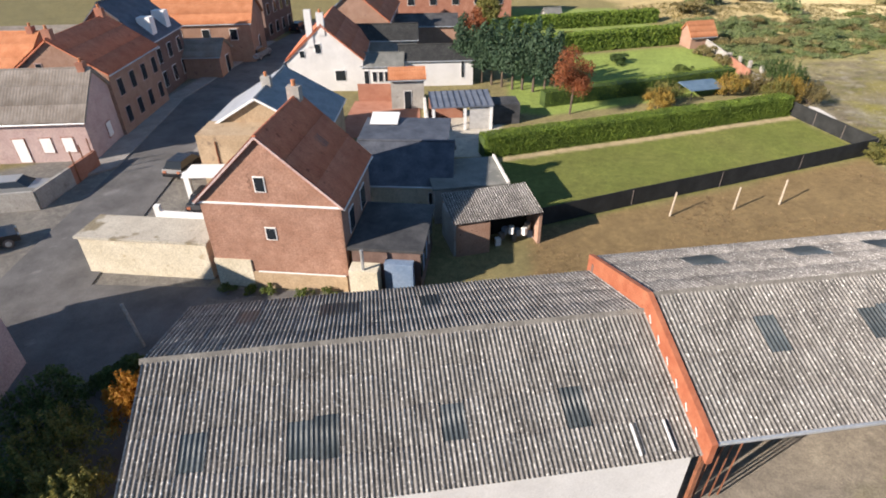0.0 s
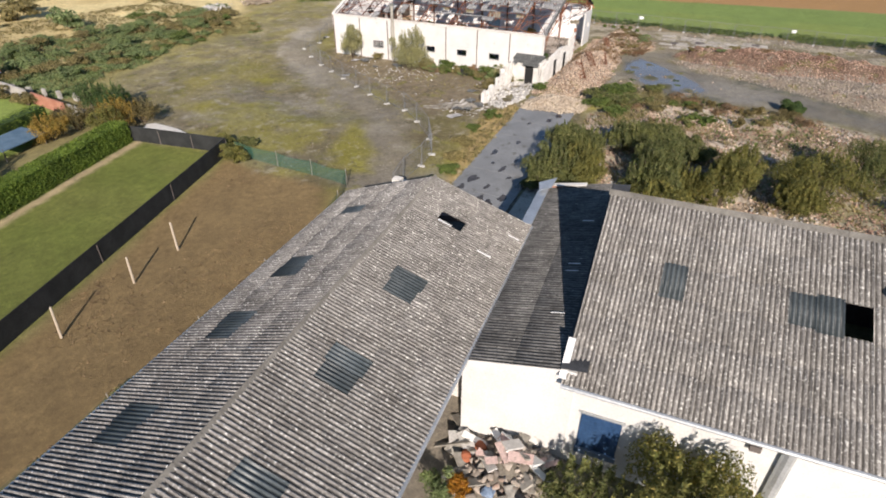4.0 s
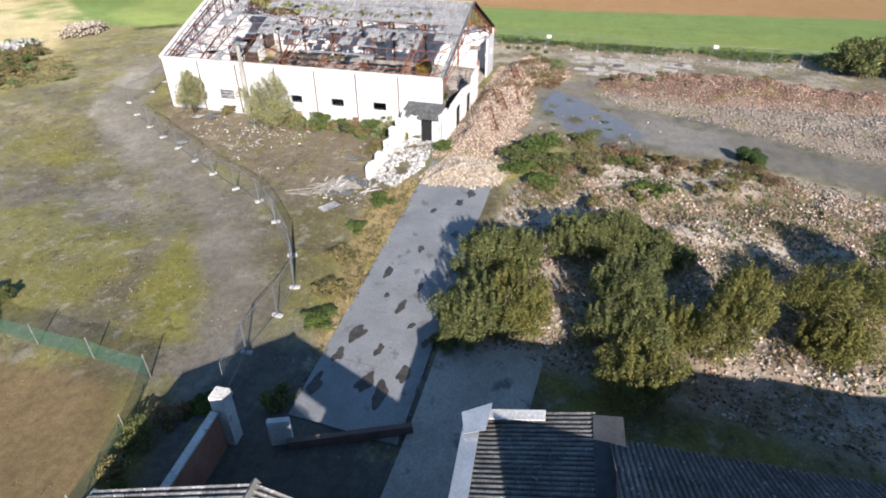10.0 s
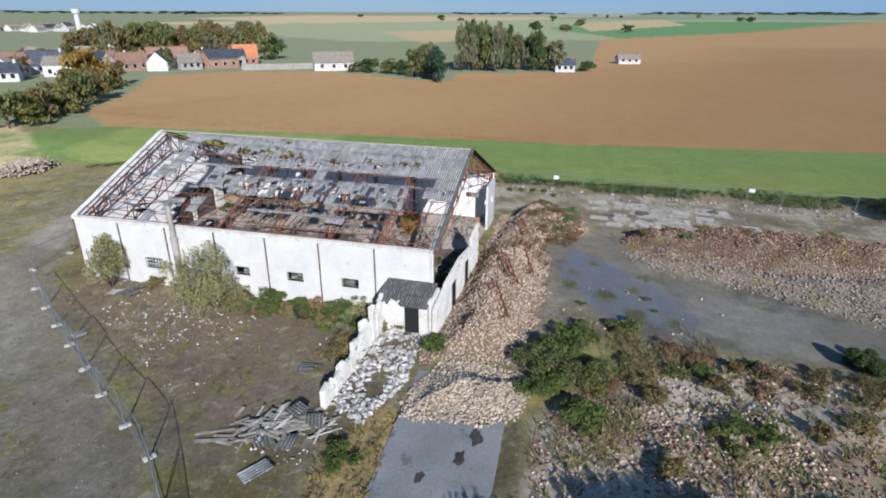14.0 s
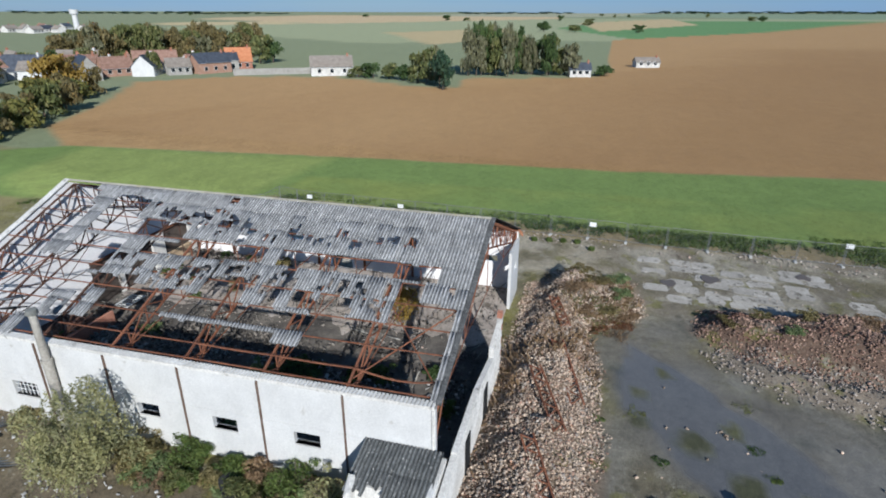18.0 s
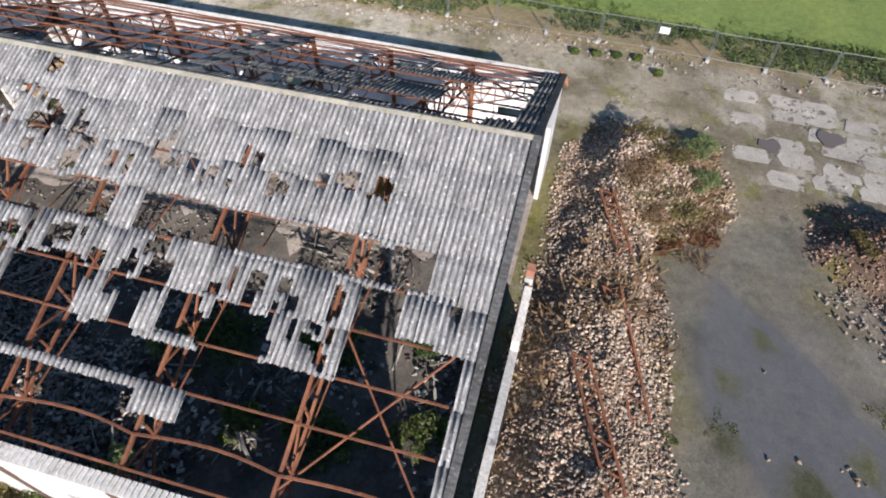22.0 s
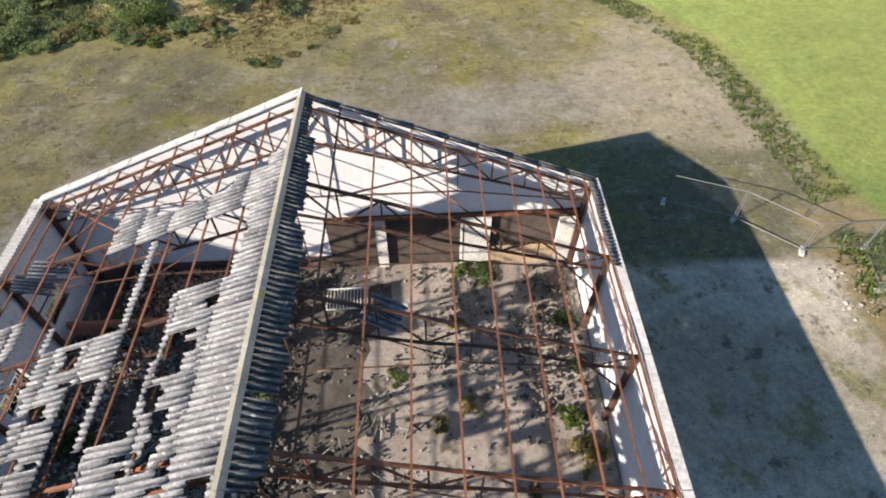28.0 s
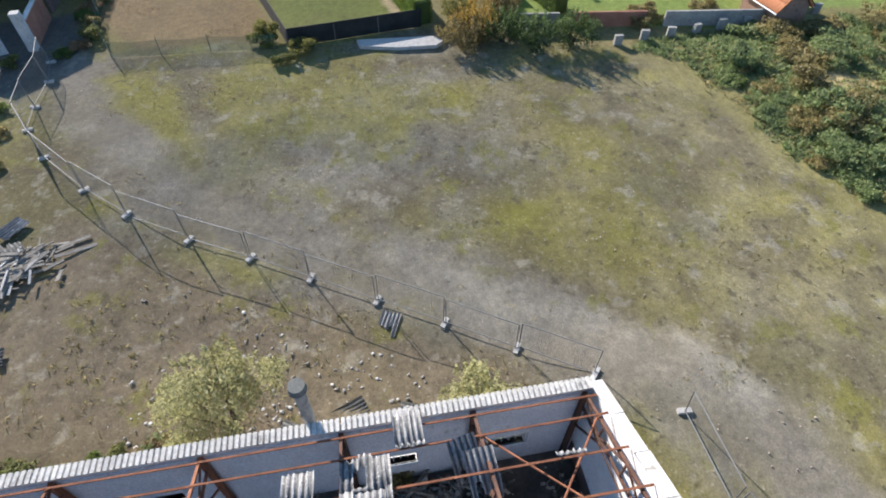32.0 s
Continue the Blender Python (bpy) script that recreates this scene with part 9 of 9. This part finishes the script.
def hedge(name, pts, w, h, mat, seed, label, density=420, size=0.06):
    """A clipped hedge along a line: a dense core, leaves all over it."""
    t = thing(name, Matrix.Identity(4), label, "hedge")
    rng = np.random.RandomState(seed)
    for (ax, ay), (bx, by) in zip(pts, pts[1:]):
        L = math.hypot(bx - ax, by - ay)
        part("core", Mesh().beam((ax, ay, h * 0.46), (bx, by, h * 0.46), w * 0.8, h * 0.9), LEAF_DARK, t)
        n = int(density * L * (2 * h + w))
        s = rng.uniform(0, 2 * h + w, n)
        side = np.where(s < h, -1, np.where(s < 2 * h, 1, 0))
        off = np.where(side == 0, rng.uniform(-w / 2, w / 2, n), side * w / 2) + rng.normal(0, 0.05, n)
        z = np.where(side == 0, h, rng.uniform(0.02, h, n)) + rng.normal(0, 0.05, n)
        f = rng.rand(n)
        ex, ey = (bx - ax) / L, (by - ay) / L
        p = np.stack([ax + ex * L * f - ey * off, ay + ey * L * f + ex * off, z], -1)
        nrm = np.stack([-ey * side, ex * side, (side == 0) * 1.0], -1) + rng.normal(0, 0.55, (n, 3))
        nrm /= np.linalg.norm(nrm, axis=1)[:, None]
        a = np.cross(nrm, rng.normal(size=(n, 3)))
        a /= np.linalg.norm(a, axis=1)[:, None]
        b = np.cross(nrm, a)
        r = (size * rng.uniform(0.6, 1.3, n))[:, None]
        q = np.stack([p - a * r, p - b * r * 0.6, p + a * r, p + b * r * 0.6], 1).reshape(-1, 3)
        part("foliage", array_mesh("foliage", q, np.arange(4 * n).reshape(n, 4), mat), None, t)


hedge("clipped_hedge", [(4.3, 45.4), (20, 50.0), (35.6, 54.8)], 1.5, 1.9, LEAF_HEDGE, 401, "long clipped green hedge beside the lawn")
hedge("clipped_hedge", [(11.6, 58.0), (23, 61.6), (35, 66.0)], 1.4, 1.7, LEAF_HEDGE, 402, "clipped green hedge between gardens", 70)
hedge("clipped_hedge", [(8.6, 77.0), (36.0, 84.4)], 1.8, 2.4, LEAF_HEDGE, 403, "tall clipped hedge between gardens", 60, 0.17)
hedge("clipped_hedge", [(8.2, 92.0), (37.0, 98.6)], 1.6, 2.0, LEAF_HEDGE, 404, "far clipped hedge between gardens", 45, 0.2)


def tree(name, x, y, H, R, mat, seed, label, n=2200, size=0.22, trunk=0.35, low=0.25, category="tree", group="", kind_blobs=9):
    r = random.Random(seed)
    t = thing(name, pose(x, y, gz(x, y) - 0.05), label, category, group)
    m = Mesh().tube((0, 0, 0), (0.02 * H, 0, H * 0.55), trunk * 0.5, trunk * 0.28, 7).tube((0.02 * H, 0, H * 0.55), (0, 0.02 * H, H * 0.92), trunk * 0.28, trunk * 0.08, 6)
    blobs = []
    for k in range(kind_blobs):
        a = 6.28 * k / kind_blobs + r.uniform(-0.4, 0.4)
        q, z = R * r.uniform(0.2, 0.62), H * r.uniform(low + 0.12, 0.86)
        m.tube((0.01 * H, 0, H * (low + 0.1) + 0.2 * z), (q * math.cos(a), q * math.sin(a), z), trunk * 0.18, trunk * 0.05, 5)
        s = r.uniform(0.32, 0.55)
        blobs.append(((q * math.cos(a), q * math.sin(a), z), (R * s, R * s, H * 0.16 * r.uniform(0.8, 1.3))))
    part("trunk", m, BARK, t)
    part("crown", leaf_mesh("crown", blobs, n, size, mat, seed, 0.35), None, t)
    return t


def conifer(x, y, H, R, seed, label, n=2200, mat=None, group=""):
    t = thing("conifer", pose(x, y, gz(x, y)), label, "tree", group)
    part("trunk", Mesh().tube((0, 0, 0), (0, 0, H * 0.9), 0.16, 0.03, 7), BARK, t)
    blobs = [((0.12 * R * math.sin(5 * k), 0.12 * R * math.cos(7 * k), H * (0.32 + 0.62 * k / 8)), (R * (1 - 0.8 * k / 8.5), R * (1 - 0.8 * k / 8.5), H * 0.11)) for k in range(9)]
    part("crown", leaf_mesh("crown", blobs, n, 0.2, mat or LEAF_CONIFER, seed, 0.5), None, t)


for k in range(10):
    conifer(3.6 + 1.1 * k, 67.6 - 0.72 * k + rnd.uniform(-0.3, 0.3), 6.9 + rnd.uniform(-0.9, 0.7), 1.85, 420 + k, "tall cypress in a close row, bare stems below", group="cypress row")
tree("red_maple", 14.0, 55.4, 6.8, 2.4, LEAF_RED, 440, "slim autumn-red maple beside the hedge", 7000, 0.10, 0.25, 0.2)
tree("orange_tree", 5.0, 71.5, 7.4, 2.0, LEAF_RED, 441, "rust-orange tree behind the cypress row", 3500, 0.16)
tree("garden_tree", 8.8, 92.5, 5.2, 2.2, LEAF_YELLOW, 442, "yellowing tree in a back garden", 2500, 0.2)
for k, (x, y, R, H, mt) in enumerate(((24.6, 58.6, 2.0, 2.0, LEAF_YELLOW), (36.0, 57.4, 1.7, 2.4, LEAF_YELLOW), (37.8, 58.6, 2.0, 2.6, LEAF_GOLD), (39.6, 57.4, 2.0, 2.0, LEAF_AUTUMN), (32.6, 60.6, 1.8, 2.0, LEAF_GOLD), (35.3, 61.0, 1.9, 2.2, LEAF_AUTUMN), (23.5, 56.6, 1.6, 1.9, LEAF_GOLD), (37.2, 43.0, 1.3, 1.4, LEAF_YELLOW), (38.9, 60.5, 1.8, 2.2, LEAF_DARK), (40.2, 62.5, 1.8, 2.6, LEAF_DARK), (40.0, 65.5, 1.7, 2.4, LEAF_DARK), (30.5, 69, 1.3, 1.3, WEED_GREEN), (24, 74, 1.6, 1.2, LEAF_DARK), (37, 72, 1.6, 1.6, WEED), (36.6, 77, 1.5, 1.5, WEED), (20, 85, 1.6, 1.5, LEAF_YELLOW), (12, 86, 2.0, 1.4, LEAF_DARK))):
    shrub("garden_bush", x, y, R, H, 4200, 0.095, mt, 450 + k, "yellow autumn shrub in the gardens" if mt is LEAF_YELLOW else "garden shrub beside the hedge", "garden shrubs", 7)
for k, (x, y, R, H, mt) in enumerate(((-15.0, 14.6, 2.2, 2.6, LEAF_YELLOW), (-16.8, 17.0, 1.9, 2.2, LEAF_DARK), (-12.6, 16.8, 1.3, 2.6, LEAF_ORANGE), (-14.6, 19.4, 1.3, 1.4, LEAF_DARK), (-16.8, 12.2, 2.4, 3.0, LEAF_DARK), (-13.0, 12.0, 1.8, 2.6, LEAF_YELLOW), (-13.4, 18.8, 0.8, 1.2, LEAF_ORANGE))):
    shrub("lane_bush", x, y, R, H, 8000, 0.085, mt, 470 + k, "overgrown bush at the end of the shed", "lane bushes", 8)
for k, x in enumerate((-12.0, -10.6, -9.4, -7.4, -5.9)):
    shrub("wall_foot_weeds", x, 26.5 - 0.12 * (x + 12), 0.55, 0.6, 350, 0.09, WEED_GREEN, 480 + k, "weeds at the foot of the gable", "gable weeds", 4, "weeds")
for k, (x, y) in enumerate(((0.2, 8.6), (-0.9, 9.0), (2.0, 8.8))):
    shrub("yellow_shrub", x, y, 0.9, 2.4 + 0.3 * k, 1500, 0.1, LEAF_ORANGE, 490 + k, "orange-yellow shrub below the shed wall", "yard shrubs", 5)
pool = thing("pool_canopy", pose(29.6, 61.0, 0, 0, 0, 14), "blue pool cover on a low frame", "pool cover")
part("cover", Mesh().slab([(-2.2, -1.3, 1.0), (2.2, -1.3, 1.0), (2.2, 1.3, 1.25), (-2.2, 1.3, 1.25)], 0.08), material("faded_blue_cover", (0.10, 0.17, 0.24), (0.17, 0.25, 0.32), 0.6, 1, 10, 0.05), pool)
for a in (-2, 2):
    for b in (-1.1, 1.1):
        part("leg", Mesh().tube((a, b, 0), (a, b, 1.05), 0.05), SEAM, pool)
for k in range(9):
    x, y = 40.0 + rnd.uniform(-0.6, 0.6), 69 + 2.2 * k
    tagged(part("boundary_stone", Mesh().box((0, 0, 0.4), (0.28, 0.6, rnd.uniform(0.6, 1.0))), RENDER_GREY, m=pose(x - 0.3 * k, y, 0, 0, 0, rnd.uniform(-20, 20))), "pale concrete boundary slab, leaning", "slab", "boundary slabs")
for k, (a, b, mt) in enumerate((((37.0, 62.0), (37.2, 65.2), RENDER_GREY), ((37.2, 66.0), (37.6, 72.0), BRICK_RED), ((37.8, 73.5), (38.5, 84.0), RENDER_GREY))):
    tagged(part("garden_back_wall", Mesh().beam((*a, 0.6), (*b, 0.6), 0.2, 1.2), mt), "low garden wall at the edge of the waste ground", "wall", "garden walls")

# ---- the distance ----
def far_house(x, y, yaw, w, d, e, r, wall, roof, label):
    house("village_house", label, x, y, yaw, w, d, e, r, wall, roof, row("f", 3, -w * 0.3, w * 0.3, 1.0, 1.1, 1.3), [(w * 0.4, 0.8)], 0.3, group="far village").location.z = gz(x, y)


ROOFS = (TILE_FADED, TILE_GREY, SLATE, TILE_GREY)
spots = ((168, 196, SLATE), (176, 204, TILE_GREY), (184, 214, TILE_FADED), (190, 206, SLATE), (196, 210, TILE_FADED), (186, 194, TILE_GREY), (203, 198, TILE_FADED), (196, 188, SLATE), (214, 200, TILE_GREY), (208, 188, TILE_FADED), (214, 180, SLATE), (224, 186, TILE_FADED), (219, 172, TILE_GREY), (230, 176, TILE_FADED), (228, 166, SLATE), (214, 210, TILE_GREY), (226, 200, TILE_FADED), (238, 168, SLATE), (176, 222, TILE_FADED), (202, 226, TILE_GREY), (160, 206, TILE_FADED), (164, 222, SLATE))
for k, (x, y, rf) in enumerate(spots):
    far_house(x, y, -48 + (90 if k % 3 == 1 else 0) + 24 * math.sin(3.7 * k), 7.5 + 2.2 * (k % 4), 6 + k % 3, 2.7 + 0.5 * (k % 3), 5.4 + 0.6 * (k % 4), (WHITE_WALL, WHITE_DIRTY, RENDER_GREY, WHITE_WALL, BRICK)[k % 5], rf, "village house with pale walls and tiled roof")
far_house(243, 165, -50, 9, 8, 3.0, 7.6, BRICK_RED, TILE_ORANGE, "house with a bright orange roof at the field edge")
far_house(236, 122, -60, 14, 8, 3.0, 6.2, WHITE_DIRTY, TILE_GREY, "white bungalow with a dark roof at the field edge")
far_house(259, 40, -75, 7, 6, 2.4, 4.4, WHITE_DIRTY, SLATE, "white house with a slate roof by the poplars")
far_house(301, 18, -75, 9, 6, 2.0, 3.6, WHITE_DIRTY, TILE_GREY, "lonely white house with a dark roof")
for a, b in (((222, 152), (240, 126)),):
    tagged(part("field_wall", Mesh().beam((*a, gz(*a) + 1.0), (*b, gz(*b) + 1.0), 0.3, 2.2), RENDER_GREY), "long pale concrete wall at the field edge", "wall")
tower = thing("water_tower", pose(498, 536, gz(498, 536)), "white concrete water tower above the village", "water tower")
part("shaft", Mesh().tube((0, 0, 0), (0, 0, 15.5), 2.6, 2.3, 18), WHITE_WALL, tower)
part("tank", Mesh().tube((0, 0, 15.5), (0, 0, 19.5), 3.6, 4.1, 22), WHITE_WALL, tower)
for k in range(16):
    x, y = rnd.uniform(430, 560), rnd.uniform(500, 620)
    far_house(x, y, rnd.uniform(0, 90), 12, 8, 3, 6, WHITE_DIRTY, ROOFS[k % 4], "distant pale house on the slope")
TREE_MESH = {}


def far_tree(x, y, H, R, mat, seed, label, n=420, size=0.55, group="distant trees", low=0.15):
    """A tree seen far off; trees of one kind share four crowns."""
    key = (mat.name, seed % 4)
    if key not in TREE_MESH:
        r = random.Random(seed)
        blobs = [((0, 0, 0.55), (0.6, 0.6, 0.38))]
        for k in range(11):
            a, q, z = r.uniform(0, 6.28), r.uniform(0.25, 0.75), r.uniform(low - 0.02, 0.88)
            blobs.append(((q * math.cos(a), q * math.sin(a), z), (0.38, 0.38, 0.15)))
        TREE_MESH[key] = (leaf_mesh("crown", blobs, n * 2, 0.1, mat, seed, 0.3), Mesh().tube((0, 0, 0), (0, 0, 0.8), 0.05, 0.015, 6).mesh("trunk"))
    crown, trunk = TREE_MESH[key]
    t = thing("tree", pose(x, y, gz(x, y) - 0.1, 0, 0, 37 * seed) @ Matrix.Diagonal((R, R, H, 1)), label, "tree", group)
    part("trunk", trunk, BARK, t)
    part("crown", crown, None, t)


for k in range(20):
    x, y, rf = spots[k]
    far_tree(x + rnd.uniform(-9, 9), y + rnd.uniform(4, 11), rnd.uniform(5, 9), rnd.uniform(2.5, 4.2), (LEAF, LEAF_AUTUMN, LEAF_DARK, LEAF_AUTUMN)[k % 4], 700 + k, "garden tree among the village houses")
for k in range(15):
    f = k / 14
    far_tree(116 + 52 * f + rnd.uniform(-3, 3), 122 + 34 * f + rnd.uniform(-2, 4), rnd.uniform(5, 8), rnd.uniform(3.2, 4.6), (LEAF, LEAF_YELLOW, LEAF_AUTUMN)[k % 3], 500 + k, "bushy tree in the hedge beside the field")
far_tree(160, 158, 10.5, 5.6, LEAF_GOLD, 520, "golden autumn tree beside the field")
far_tree(166, 156, 9.0, 5.0, LEAF_GOLD, 521, "golden autumn tree beside the field")
# the paler grey leaves put distance haze into the wood's crowns
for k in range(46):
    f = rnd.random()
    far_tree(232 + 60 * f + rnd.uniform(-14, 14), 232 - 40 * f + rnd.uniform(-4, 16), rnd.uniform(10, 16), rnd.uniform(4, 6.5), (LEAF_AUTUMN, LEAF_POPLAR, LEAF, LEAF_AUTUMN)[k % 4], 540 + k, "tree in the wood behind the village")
far_tree(265, 171, 12, 6, LEAF, 600, "round lone tree at the field edge")
far_tree(270, 168, 10, 5, LEAF_DARK, 601, "round lone tree at the field edge")
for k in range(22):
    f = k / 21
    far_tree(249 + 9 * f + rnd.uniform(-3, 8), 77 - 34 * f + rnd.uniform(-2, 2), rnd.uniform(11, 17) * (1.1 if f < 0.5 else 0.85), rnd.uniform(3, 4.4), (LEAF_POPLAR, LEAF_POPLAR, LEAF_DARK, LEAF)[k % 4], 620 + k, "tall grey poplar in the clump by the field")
for k, (x, y, H, R, mt) in enumerate(((210, 73, 9.5, 3.4, LEAF_CONIFER), (213, 75, 11, 3.6, LEAF_CONIFER), (222, 82, 11, 4.0, LEAF), (225, 86, 9, 4, LEAF), (228, 92, 5, 4, LEAF_DARK), (230, 98, 5, 4, LEAF), (231, 104, 5, 4, LEAF_DARK), (232, 110, 4, 4, LEAF), (224, 80, 12, 4, LEAF_POPLAR), (262, 32, 4, 4, LEAF_DARK))):
    far_tree(x, y, H, R, mt, 660 + k, "garden tree beside the ploughed field")
for k in range(16):
    a = radians(-14 + 58 * rnd.random())
    d = rnd.choice((640, 900, 1200, 1700, 2300))
    x, y = 60 + d * math.cos(a) + rnd.uniform(-60, 60), 20 + d * math.sin(a) + rnd.uniform(-60, 60)
    far_tree(x, y, rnd.uniform(7, 11), rnd.uniform(5, 11), (LEAF_DARK, LEAF)[k % 2], 700 + k, "distant tree among the fields")
# wooded skyline
for k in range(90):
    a = radians(-40 + 95 * k / 90)
    x, y = 60 + 3100 * math.cos(a), 20 + 3100 * math.sin(a)
    if fbm(x, y, 420, 2) > 0.46:
        far_tree(x, y, rnd.uniform(7, 14), rnd.uniform(24, 50), LEAF_CONIFER, 800 + k, "dark strip of wood on the skyline", group="skyline woods")
for k in range(26):
    far_tree(55 + rnd.uniform(-16, 30), 96 + rnd.uniform(0, 50), rnd.uniform(2.0, 3.6), rnd.uniform(2.5, 4.0), (WEED, LEAF_WILLOW, LEAF_BRAMBLE)[k % 3], 900 + k, "scrub bush on the rough bank", group="bank scrub")
for k in range(16):
    far_tree(-60 + 9 * k + rnd.uniform(-4, 4), 128 + rnd.uniform(-4, 14), rnd.uniform(8, 13), rnd.uniform(4, 7), (LEAF, LEAF_DARK, LEAF_YELLOW)[k % 3], 930 + k, "tree behind the village gardens")
